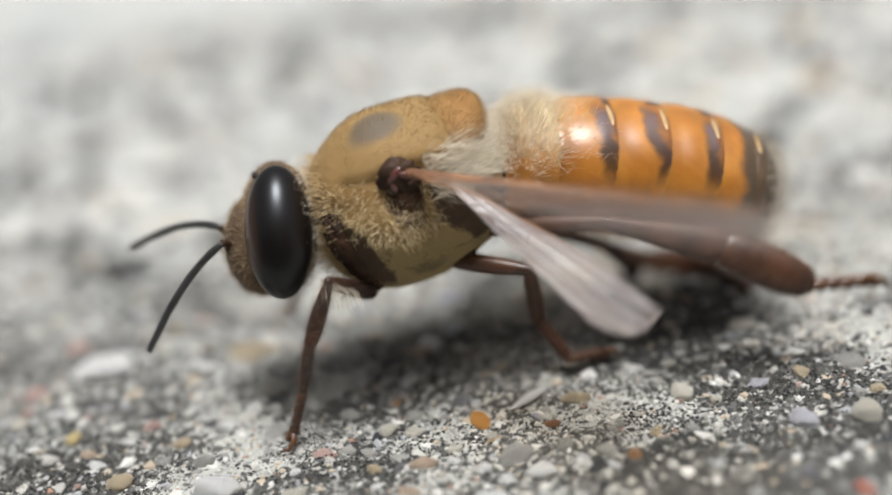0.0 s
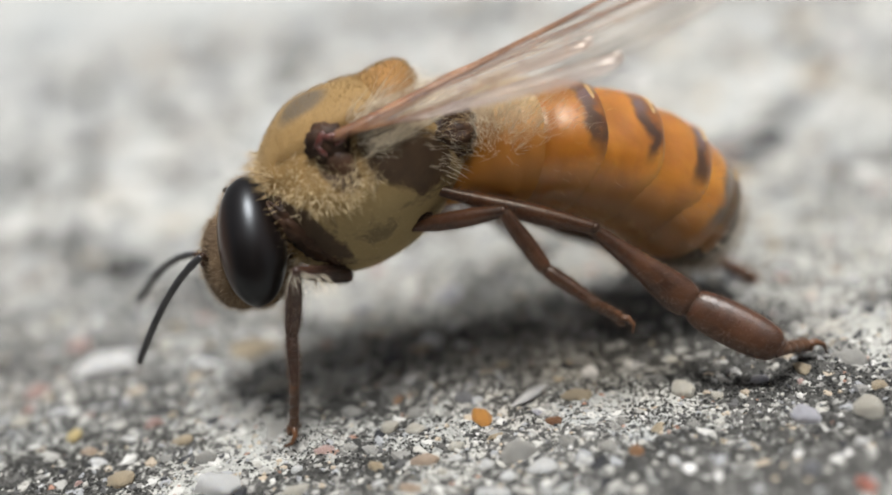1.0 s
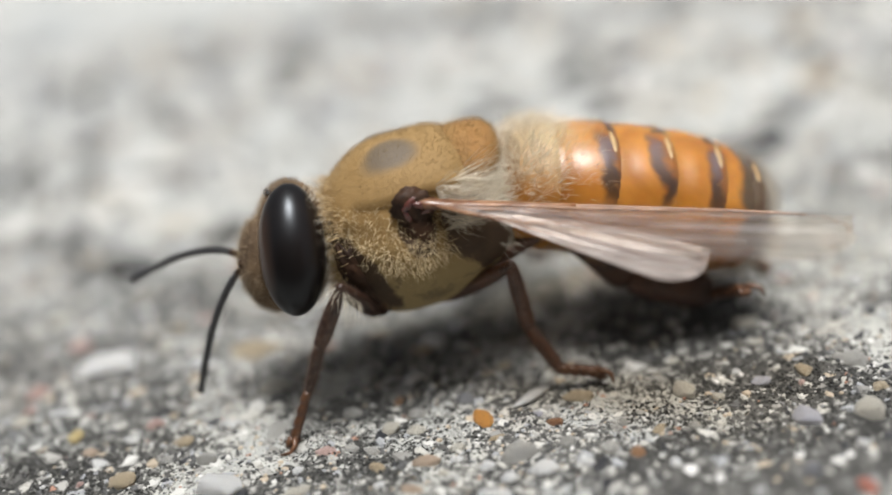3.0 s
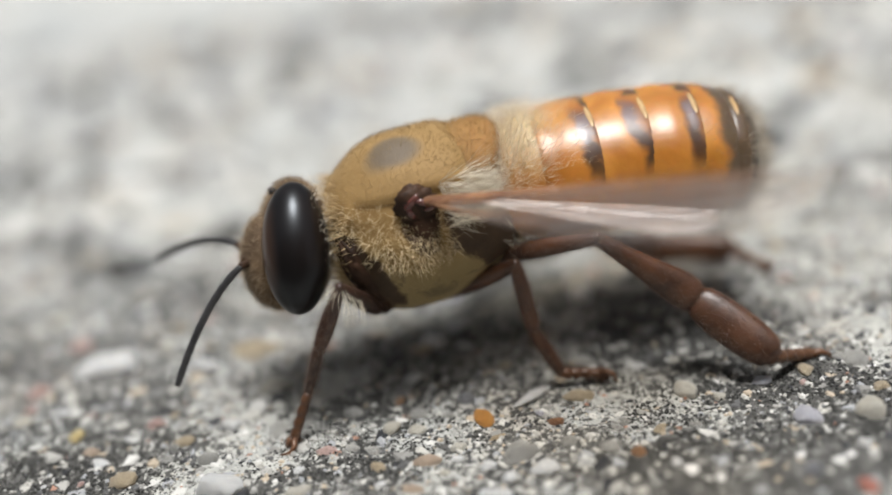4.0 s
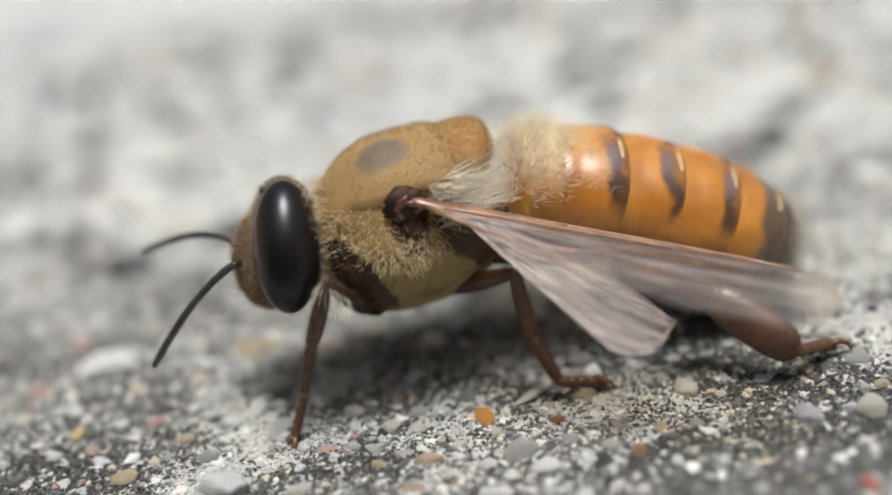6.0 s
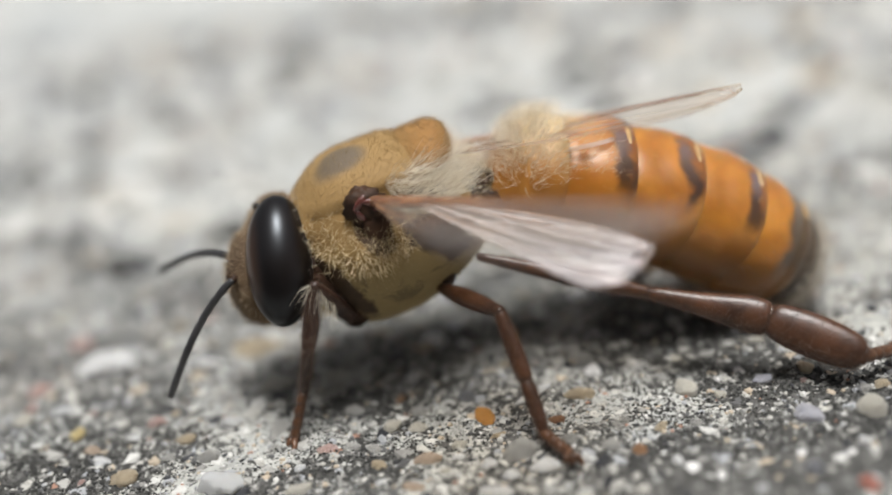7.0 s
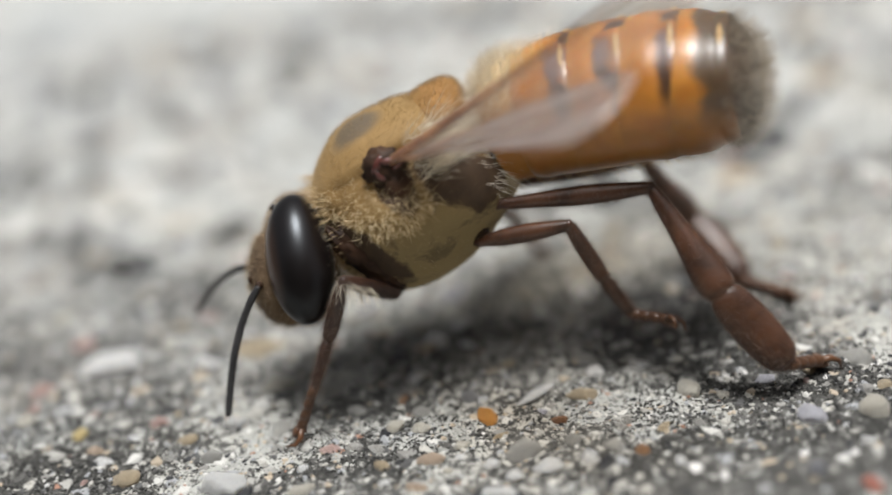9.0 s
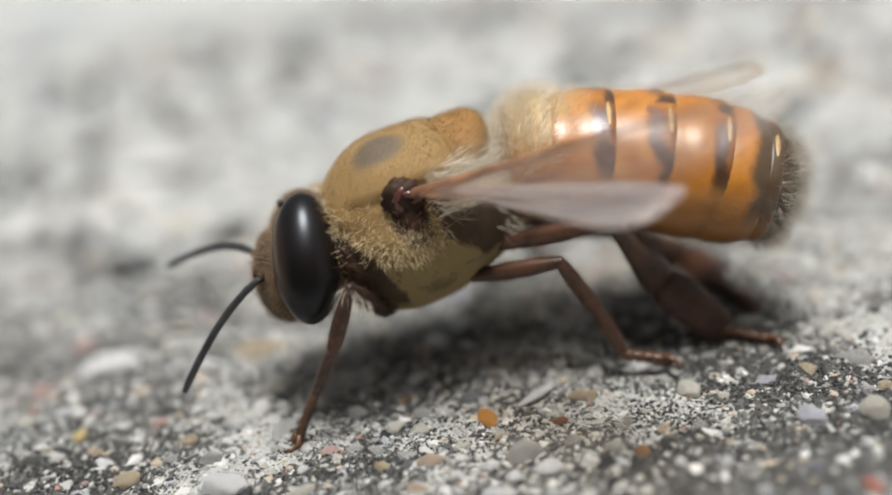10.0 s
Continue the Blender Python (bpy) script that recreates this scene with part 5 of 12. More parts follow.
    walk(segments[1], [(0,at(4.3,-.06,-.25,.6,17.5,-1)),(.1,at(4.42,-.03,-.38,1.2,21.4,0)),(.2,at(4.63,.04,-.63,2.8,28.1,2.3)),(.3,at(4.74,.07,-.76,3.7,32,3.7)),(.4,at(4.86,.18,-.93,6.4,35.7,8.2)),(.46,at(4.91,.24,-1.01,7.8,37.4,10.4)),(.5,at(4.91,.24,-1.03,8,37.2,10.9)),(.54,at(4.94,.24,-1.05,8.3,36.7,11.4)),(.7,at(4.88,.19,-1.32,8.9,32,12.3)),(.8,at(4.87,.17,-1.41,9,29.7,12.4)),(.9,at(4.86,.15,-1.51,9.1,27.4,12.5)),(1,at(4.88,.14,-1.53,9.1,26.2,12.4)),(1.1,at(4.92,.13,-1.44,8.7,26.5,11.6)),(1.2,at(4.97,.12,-1.36,8.3,26.9,10.8)),(1.46,at(5.03,.06,-1.05,6.2,28.7,6.9)),(1.5,at(5.04,.05,-.99,5.8,28.9,6.2)),(1.54,at(5.05,.05,-.94,5.6,28.2,5.8)),(1.6,at(5.05,.04,-.89,5.6,27.2,5.6)),(1.7,at(5.01,.03,-.8,5.1,25.8,4.9)),(1.9,at(4.77,.01,-.42,2.6,24.2,1.6)),(2,at(4.72,.01,-.32,2.1,23,1.2)),(2.1,at(4.66,0,-.29,1.8,23.3,.4)),(2.4,at(4.45,0,-.03,.3,23.3,-2.9)),(2.5,at(4.4,-.02,-.01,-.2,22.8,-3.7)),(2.7,at(4.23,-.04,.05,-.4,18.8,-3.1)),(2.8,at(4.18,-.05,.05,-.6,17.5,-3)),(3,at(4.14,-.04,.07,-.4,16.3,-2.7)),(3.1,at(4.12,-.05,.08,-.4,15.4,-2.5)),(3.2,at(4.11,-.05,.09,-.3,14.3,-2.4)),(3.6,at(4.04,-.06,.12,-.1,10.6,-1.8)),(3.7,at(4.02,-.06,.13,-.1,10.2,-1.7)),(3.8,at(4,-.05,.17,0,9.3,-1.5)),(3.9,at(3.89,-.03,.32,-.1,6.1,-1.5)),(4,at(3.78,-.01,.47,-.1,3,-1.4)),(4.5,at(3.79,.01,.48,-.2,2,-.9)),(4.6,at(3.84,-.02,.42,-.2,3.9,-1.3)),(4.7,at(3.95,-.03,.29,-.2,7.1,-1.8)),(4.8,at(4.17,-.05,.07,-.3,12.5,-2.4)),(4.9,at(4.28,-.07,-.06,-.4,15.7,-2.8)),(5,at(4.34,-.08,-.13,-.5,17.5,-3.3)),(5.1,at(4.27,-.07,-.05,-.4,15,-3)),(5.2,at(4.2,-.06,.04,-.3,12.6,-2.7)),(5.3,at(4.11,-.04,.18,-.2,8.6,-2.4)),(5.4,at(4.03,-.03,.31,-.2,4.6,-2.1)),(5.5,at(3.97,-.02,.37,-.2,2.7,-1.9)),(5.6,at(4.05,-.02,.15,-.2,9.9,-2.2)),(5.7,at(4.13,-.03,-.06,-.4,17,-2.6)),(6.4,at(4.8,-.07,-.25,-.5,22.7,-4.3)),(6.5,at(4.85,-.07,-.27,-.6,23.4,-4.5)),(6.6,at(4.95,-.08,-.31,-.4,24.3,-4.5)),(6.7,at(5.1,-.07,-.37,-.2,25.5,-4.3)),(6.8,at(5.2,-.07,-.41,-.1,26.4,-4.3)),(6.9,at(5.39,-.04,-.53,.9,27.7,-2.8)),(7,at(5.57,-.01,-.66,2,29,-1.3)),(7.1,at(5.1,-.08,-.39,.4,24.7,-3.9)),(7.2,at(4.64,-.14,-.12,-.7,20.5,-6.5)),(7.3,at(4.84,-.11,-.36,0,25.7,-4.9)),(7.4,at(5.22,.04,-.77,2.9,34,.7)),(7.5,at(5.44,.16,-1,5.3,37.9,5.4)),(7.6,at(5.42,.16,-.98,5.4,37.5,5.6)),(7.7,at(5.39,.18,-.96,5.6,37.4,5.8)),(7.8,at(5.35,.19,-.94,5.8,37.5,6.2)),(8,at(5.28,.14,-.89,3.4,37.3,2.2)),(8.04,at(5.29,.12,-.9,4.7,37,1.5)),(8.1,at(5.3,.1,-.91,6.6,36.5,.2)),(8.2,at(5.27,-.03,-.84,5.7,35.4,-8.9)),(8.3,at(5.21,-.14,-.74,4.4,34.1,-18.7)),(8.4,at(5.19,-.2,-.69,3.7,32.8,-24.1)),(8.5,at(5.12,-.21,-.64,3.4,31.3,-25.3)),(8.6,at(4.98,-.23,-.4,5,25.7,-26.7)),(8.7,at(4.78,-.25,-.06,8.5,17.1,-28.6)),(8.8,at(4.6,-.27,.21,11.3,10.7,-29.6)),(8.9,at(4.45,-.21,.28,10.5,9.2,-25.6)),(9,at(4.38,-.17,.3,8.6,8.9,-20.7)),(9.1,at(4.43,-.15,.28,8.3,9.9,-18.1)),(9.2,at(4.53,-.13,.25,7.6,11.4,-15.9)),(9.3,at(4.57,-.11,.23,7.2,12.2,-14.6)),(9.4,at(4.63,-.09,.22,7,12.9,-13.4)),(9.5,at(4.68,-.08,.21,6.8,13.9,-12.7)),(9.8,at(4.58,-.05,.25,6.8,15.5,-11.9)),(9.9,at(4.54,-.04,.27,6.8,16.1,-11.7)),(10,at(4.52,-.03,.27,6.8,16.4,-11.4))])
    walk(segments[2], [(0,at(5.73,-.09,-.75,.5,21,-1.3)),(.1,at(5.82,-.04,-1.05,1.1,27,-.2)),(.2,at(5.9,.02,-1.37,1.9,33.1,1.1)),(.3,at(6,.19,-1.69,4.2,38.9,5)),(.4,at(6.09,.37,-2.01,7.2,44.4,9.7)),(.46,at(6.12,.47,-2.13,9,46.2,12.4)),(.5,at(6.12,.49,-2.16,9.3,46.2,13)),(.54,at(6.16,.51,-2.17,9.7,45.9,13.6)),(.7,at(6.16,.51,-2.33,10.3,41.8,14.8)),(.8,at(6.19,.5,-2.35,10.4,40.5,14.9)),(.9,at(6.19,.47,-2.37,10.4,38,15)),(1,at(6.22,.46,-2.39,10.5,36.7,15.2)),(1.1,at(6.24,.43,-2.33,10.2,36.8,14.5)),(1.2,at(6.27,.4,-2.26,9.6,36.7,13.5)),(1.46,at(6.36,.25,-1.9,7.4,35.7,9.3)),(1.5,at(6.36,.23,-1.9,7.2,35.9,8.9)),(1.54,at(6.36,.22,-1.82,6.7,35.3,8.2)),(1.6,at(6.33,.18,-1.68,5.9,34.3,6.9)),(1.7,at(6.32,.14,-1.53,5.2,32.6,5.7)),(1.9,at(6.19,.06,-1.16,3.1,29.3,2.8)),(2,at(6.16,.04,-1.01,2.6,27.7,2.1)),(2.1,at(6.12,.02,-1.01,2.2,27.7,1.4)),(2.4,at(5.99,-.08,-.73,.4,25.6,-2.2)),(2.5,at(5.96,-.11,-.72,.1,25.6,-2.8)),(2.7,at(5.7,-.13,-.51,-.5,21.6,-2.8)),(2.8,at(5.68,-.13,-.49,-.4,21.1,-2.7)),(3,at(5.65,-.13,-.44,-.3,19.3,-2.3)),(3.1,at(5.64,-.13,-.41,-.3,18.4,-2.2)),(3.2,at(5.62,-.12,-.39,-.2,17.9,-2.1)),(3.6,at(5.63,-.11,-.24,-.1,14.9,-1.9)),(3.7,at(5.62,-.1,-.22,-.1,14.4,-1.8)),(3.8,at(5.6,-.09,-.17,-.1,13.5,-1.7)),(3.9,at(5.45,-.07,.1,-.1,9.2,-1.6)),(4,at(5.3,-.04,.36,-.1,4.9,-1.5)),(4.5,at(5.35,-.03,.4,-.2,4.8,-1.4)),(4.6,at(5.39,-.05,.27,-.2,6.9,-1.7)),(4.7,at(5.53,-.08,.04,-.2,10.3,-2.1)),(4.8,at(5.79,-.12,-.36,-.3,16.4,-2.6)),(4.9,at(5.92,-.16,-.59,-.4,19.9,-3)),(5,at(5.98,-.18,-.73,-.5,21.8,-3.2)),(5.1,at(5.92,-.16,-.61,-.5,20.2,-3.2)),(5.2,at(5.83,-.14,-.42,-.4,17.1,-3)),(5.3,at(5.69,-.11,-.08,-.3,11.6,-2.8)),(5.4,at(5.6,-.09,.12,-.3,8.6,-2.6)),(5.5,at(5.54,-.08,.24,-.3,6.9,-2.6)),(5.6,at(5.61,-.09,-.18,-.4,14,-2.8)),(5.7,at(5.68,-.11,-.61,-.6,21.1,-3.1)),(6.4,at(6.37,-.18,-1.01,-.5,28,-4.1)),(6.5,at(6.42,-.19,-1.05,-.6,28.7,-4.2)),(6.6,at(6.51,-.19,-1.12,-.5,29.7,-4.1)),(6.7,at(6.67,-.18,-1.25,-.1,31.4,-3.8)),(6.8,at(6.77,-.18,-1.32,-.1,32.5,-3.7)),(6.9,at(7.04,-.11,-1.54,1.2,34.3,-1.9)),(7,at(7.23,-.03,-1.74,2.4,35.5,-.1)),(7.1,at(6.7,-.17,-1.25,.8,29.4,-2.9)),(7.2,at(6.17,-.31,-.76,-.5,23.3,-5.4)),(7.3,at(6.35,-.22,-1.18,.3,30,-3.8)),(7.4,at(6.71,.07,-1.96,3.5,41.3,2.4)),(7.5,at(6.92,.33,-2.41,6.7,46.8,7.9)),(7.6,at(6.91,.34,-2.39,6.8,46.5,8.1)),(7.7,at(6.9,.36,-2.39,7,46.6,8.5)),(7.8,at(6.89,.38,-2.38,7.1,46.4,8.7)),(8,at(6.77,.22,-2.26,3.9,46.2,4.1)),(8.04,at(6.76,.18,-2.25,5.8,46,3.2)),(8.1,at(6.76,.13,-2.23,8.6,45.6,1.8)),(8.2,at(6.67,-.24,-2.06,7.9,44,-8.7)),(8.3,at(6.58,-.62,-1.9,7.2,41.1,-19.7)),(8.4,at(6.48,-.81,-1.73,7.2,37.6,-25.4)),(8.5,at(6.39,-.82,-1.6,7.3,35.5,-26.2)),(8.6,at(6.25,-.88,-1.18,9.2,29.5,-27.6)),(8.7,at(6.07,-.97,-.58,12.6,20.6,-29.2)),(8.8,at(5.91,-1.02,-.15,15.5,14.1,-30.2)),(8.9,at(5.78,-.85,-.02,13.8,12.4,-26.1)),(9,at(5.77,-.7,.01,11.1,12.1,-21.1)),(9.1,at(5.84,-.62,-.05,10.9,13.6,-18.6)),(9.2,at(5.91,-.52,-.11,10.9,14.9,-15.9)),(9.3,at(6.04,-.49,-.16,10.3,16,-14.9)),(9.4,at(6.17,-.47,-.21,9.7,17.3,-14.1)),(9.5,at(6.22,-.43,-.26,9.7,18.4,-13.1)),(9.8,at(6.11,-.37,-.26,9.7,19.8,-12.3)),(9.9,at(6.07,-.35,-.26,9.7,20.4,-12.1)),(10,at(6.05,-.34,-.26,9.7,20.6,-11.8))])
    walk(segments[3], [(0,at(7.16,-.13,-1.36,.3,24.4,-1.6)),(.1,at(7.15,-.04,-1.83,1,31.5,-.3)),(.2,at(7.14,.05,-2.29,1.9,38.8,1.2)),(.3,at(7.14,.25,-2.76,4.3,46,5.1)),(.4,at(7.13,.58,-3.26,8.5,52.6,11.6)),(.46,at(7.14,.73,-3.45,10.9,54.9,15.2)),(.5,at(7.13,.76,-3.48,11.5,55.1,16)),(.54,at(7.17,.79,-3.49,12.1,55.1,16.9)),(.7,at(7.22,.81,-3.53,12.8,51.8,18.2)),(.8,at(7.26,.82,-3.55,13.1,50.1,18.9)),(.9,at(7.29,.82,-3.51,13.2,49,19)),(1,at(7.31,.81,-3.48,13.3,47.9,19.2)),(1.1,at(7.34,.77,-3.4,12.7,47.4,18.5)),(1.2,at(7.37,.71,-3.32,12,46.9,17.2)),(1.46,at(7.47,.46,-2.88,9.2,44,12.2)),(1.5,at(7.47,.44,-2.87,9,44,11.8)),(1.54,at(7.48,.41,-2.78,8.4,43.1,10.9)),(1.6,at(7.48,.35,-2.63,7.3,41.7,9.2)),(1.7,at(7.5,.28,-2.43,6.4,39.5,7.8)),(1.9,at(7.46,.12,-2,4,34.9,4.2)),(2,at(7.48,.12,-1.78,3.6,32.5,3.6)),(2.1,at(7.44,.05,-1.74,2.7,31.9,2.2)),(2.4,at(7.41,-.12,-1.48,.9,28.7,-.9)),(2.5,at(7.4,-.16,-1.47,.6,28.3,-1.6)),(2.7,at(7.11,-.19,-1.13,-.2,24.8,-2.1)),(2.8,at(7.09,-.18,-1.09,-.2,24.4,-2)),(3,at(7.07,-.17,-1,-.2,22.7,-1.9)),(3.1,at(7.06,-.17,-.96,-.1,22.3,-1.8)),(3.2,at(7.05,-.16,-.93,-.1,22,-1.8)),(3.6,at(7.16,-.16,-.72,-.2,19,-1.9)),(3.7,at(7.16,-.15,-.7,-.2,18.8,-2)),(3.8,at(7.14,-.14,-.61,-.2,18.1,-2)),(3.9,at(6.96,-.11,-.21,-.1,12.6,-1.9)),(4,at(6.77,-.09,.2,-.1,7.1,-1.7)),(4.5,at(6.87,-.07,.22,-.3,8,-2)),(4.6,at(6.93,-.1,.03,-.3,10.1,-2.2)),(4.7,at(7.09,-.15,-.36,-.4,14.7,-2.5)),(4.8,at(7.3,-.2,-.81,-.4,19.4,-2.8)),(4.9,at(7.51,-.24,-1.25,-.5,24,-3.1)),(5,at(7.58,-.27,-1.46,-.6,25.8,-3.2)),(5.1,at(7.53,-.26,-1.29,-.6,24.3,-3.3)),(5.2,at(7.44,-.23,-1,-.6,21.2,-3.4)),(5.3,at(7.29,-.2,-.48,-.5,15.5,-3.3)),(5.4,at(7.2,-.18,-.19,-.5,12.6,-3.3)),(5.5,at(7.15,-.16,-.03,-.5,11,-3.4)),(5.6,at(7.2,-.18,-.66,-.7,18,-3.6)),(5.7,at(7.25,-.2,-1.29,-.9,25.1,-3.8)),(6.4,at(7.82,-.3,-1.88,-.8,32.5,-4.1)),(6.5,at(7.9,-.3,-1.98,-.7,33.7,-3.9)),(6.6,at(8.04,-.29,-2.14,-.3,35.4,-3.5)),(6.7,at(8.11,-.28,-2.24,-.2,36.6,-3.3)),(6.8,at(8.24,-.26,-2.4,.1,38.3,-2.8)),(6.9,at(8.53,-.14,-2.72,1.6,40.5,-.7)),(7,at(8.74,-.02,-2.98,2.9,42,1.3)),(7.1,at(8.19,-.27,-2.2,1.1,34.1,-2)),(7.2,at(7.64,-.43,-1.45,-.2,25.6,-4)),(7.3,at(7.77,-.3,-2.09,.8,34,-2.1)),(7.4,at(8.03,.16,-3.3,4.8,48.3,4.8)),(7.5,at(8.15,.55,-4.01,9.4,55.5,11.7)),(7.6,at(8.17,.57,-4.01,9.5,55.5,12)),(7.7,at(8.18,.6,-4.02,9.8,55.5,12.3)),(7.8,at(8.16,.61,-3.98,9.8,55.1,12.4)),(8,at(7.98,.34,-3.81,5.3,55.1,7.1)),(8.04,at(7.98,.28,-3.78,6.9,54.9,5.9)),(8.1,at(7.98,.18,-3.73,9.2,54.5,4.1)),(8.2,at(7.84,-.42,-3.41,5.5,51.9,-8.6)),(8.3,at(7.71,-1.04,-3.12,2.7,47.5,-21.3)),(8.4,at(7.6,-1.38,-2.82,2.8,42.4,-27.3)),(8.5,at(7.52,-1.41,-2.59,3.9,38.8,-27.4)),(8.6,at(7.42,-1.51,-1.99,5.9,32.5,-28.5)),(8.7,at(7.26,-1.65,-1.16,9.7,23.4,-30)),(8.8,at(7.12,-1.75,-.56,12.8,16.9,-31.1)),(8.9,at(7.04,-1.48,-.38,11.8,15.2,-26.7)),(9,at(7.08,-1.22,-.35,9.5,15.3,-21.8)),(9.1,at(7.15,-1.06,-.44,9.6,16.9,-19.1)),(9.2,at(7.27,-.9,-.52,9.9,18.4,-16.3)),(9.3,at(7.5,-.91,-.66,8.8,20.2,-15.8)),(9.4,at(7.62,-.84,-.76,8.5,21.7,-14.8)),(9.5,at(7.69,-.78,-.83,8.6,23,-13.8)),(9.8,at(7.56,-.7,-.87,8.7,24.2,-12.9)),(9.9,at(7.52,-.67,-.89,8.8,24.7,-12.6)),(10,at(7.5,-.65,-.9,8.8,24.9,-12.4))])
    walk(segments[4], [(0,at(8.5,-.17,-2.04,.1,27.4,-2)),(.1,at(8.36,-.07,-2.69,.7,35.8,-.7)),(.2,at(8.21,.07,-3.28,1.8,44,1.4)),(.3,at(8.07,.35,-3.92,4.8,52.4,5.9)),(.4,at(7.94,.76,-4.58,10.6,60.2,14.2)),(.46,at(7.87,.97,-4.82,14.2,63.1,19.2)),(.5,at(7.86,1.01,-4.86,15.2,63.5,20.5)),(.54,at(7.89,1.06,-4.88,16.3,63.7,21.9)),(.7,at(7.98,1.11,-4.84,17.4,61.4,23.8)),(.8,at(8.02,1.14,-4.82,18.1,60.3,24.8)),(.9,at(8.05,1.14,-4.75,18.3,59.5,25.3)),(1,at(8.08,1.13,-4.68,18.7,58.8,25.8)),(1.1,at(8.1,1.08,-4.59,18,58.1,24.8)),(1.2,at(8.15,1,-4.48,16.7,57.1,23.1)),(1.46,at(8.3,.68,-3.92,12.3,52.4,16.5)),(1.5,at(8.31,.65,-3.91,12,52.2,16)),(1.54,at(8.34,.61,-3.8,11.2,51.1,14.8)),(1.6,at(8.38,.52,-3.62,9.7,49.1,12.7)),(1.7,at(8.44,.44,-3.37,8.5,46.6,10.8)),(1.9,at(8.49,.23,-2.84,5.3,40.5,6.1)),(2,at(8.57,.21,-2.57,4.7,37.7,5.3)),(2.1,at(8.56,.11,-2.53,3.7,36.5,3.7)),(2.4,at(8.65,-.11,-2.27,1.9,32.4,.6)),(2.5,at(8.63,-.18,-2.19,1.4,31.1,-.1)),(2.7,at(8.35,-.23,-1.77,.1,28,-1.3)),(2.8,at(8.33,-.22,-1.72,.1,27.6,-1.4)),(3,at(8.31,-.21,-1.59,0,26.3,-1.4)),(3.1,at(8.32,-.21,-1.56,-.1,26.2,-1.6)),(3.2,at(8.36,-.21,-1.51,-.1,25.7,-1.7)),(3.6,at(8.52,-.21,-1.32,-.2,23.7,-2)),(3.7,at(8.52,-.2,-1.24,-.2,23.1,-2.1)),(3.8,at(8.53,-.2,-1.15,-.3,22.5,-2.2)),(3.9,at(8.32,-.16,-.58,-.2,15.9,-2.1)),(4,at(8.11,-.13,0,-.2,9.2,-2)),(4.5,at(8.27,-.13,-.03,-.4,11.1,-2.7)),(4.6,at(8.34,-.17,-.28,-.4,13.1,-2.8)),(4.7,at(8.51,-.22,-.8,-.5,18.1,-2.9)),(4.8,at(8.74,-.27,-1.43,-.6,23.6,-3.1)),(4.9,at(8.95,-.32,-1.98,-.7,28.1,-3.3)),(5,at(9.03,-.36,-2.25,-.7,29.8,-3.3)),(5.1,at(9,-.34,-2.04,-.8,28.1,-3.5)),(5.2,at(8.9,-.32,-1.59,-.8,24.4,-3.7)),(5.3,at(8.8,-.29,-1.05,-.8,19.8,-3.8)),(5.4,at(8.73,-.28,-.6,-.7,16.1,-4)),(5.5,at(8.69,-.27,-.4,-.8,14.7,-4.2)),(5.6,at(8.68,-.29,-1.2,-1,21.4,-4.3)),(5.7,at(8.71,-.31,-2.05,-1.3,28.5,-4.5)),(6.4,at(9.15,-.4,-2.86,-.9,37,-3.8)),(6.5,at(9.22,-.39,-2.99,-.7,38.4,-3.5)),(6.6,at(9.34,-.36,-3.2,-.2,40.5,-2.9)),(6.7,at(9.4,-.34,-3.33,0,41.9,-2.6)),(6.8,at(9.49,-.31,-3.54,.4,43.8,-2)),(6.9,at(9.77,-.14,-3.95,2.3,46.6,.6)),(7,at(9.98,.03,-4.3,4,48.4,3.1)),(7.1,at(9.49,-.31,-3.18,1.7,38.4,-.5)),(7.2,at(8.95,-.5,-2.14,.3,28,-2.4)),(7.3,at(9,-.32,-3.02,1.7,37.8,-.3)),(7.4,at(9.05,.28,-4.68,7.3,55.2,8.1)),(7.5,at(9,.78,-5.65,14.5,64.1,17.7)),(7.6,at(9.03,.81,-5.67,14.8,64.2,18.1)),(7.7,at(9.05,.84,-5.69,15.2,64.3,18.5)),(7.8,at(9.03,.87,-5.65,15.2,63.9,18.6)),(8,at(8.84,.47,-5.42,8.6,64.4,11.7)),(8.04,at(8.85,.39,-5.37,9.6,64.2,10)),(8.1,at(8.83,.27,-5.24,11.1,63.1,7.5)),(8.2,at(8.69,-.56,-4.81,2.7,60.4,-9.3)),(8.3,at(8.56,-1.41,-4.32,-3,53.8,-24.4)),(8.4,at(8.49,-1.87,-3.87,-2.8,46.9,-30.1)),(8.5,at(8.46,-1.91,-3.53,-.1,42,-29.1)),(8.6,at(8.39,-2.06,-2.79,2.3,35.3,-29.9)),(8.7,at(8.29,-2.26,-1.74,6.7,26,-31.1)),(8.8,at(8.18,-2.39,-.99,10,19.5,-32.1)),(8.9,at(8.16,-2.06,-.77,9.6,17.8,-27.6)),(9,at(8.25,-1.7,-.75,7.6,18.4,-22.6)),(9.1,at(8.33,-1.47,-.87,8,20.3,-19.8)),(9.2,at(8.48,-1.27,-1.01,8.2,22.1,-16.8)),(9.3,at(8.75,-1.27,-1.22,7.5,24.2,-16.5)),(9.4,at(8.89,-1.19,-1.37,7.3,25.9,-15.5)),(9.5,at(8.98,-1.11,-1.49,7.3,27.4,-14.6)),(9.8,at(8.86,-1.01,-1.56,7.7,28.5,-13.6)),(9.9,at(8.84,-.98,-1.58,7.8,28.7,-13.2)),(10,at(8.79,-.94,-1.6,7.8,29,-12.8))])
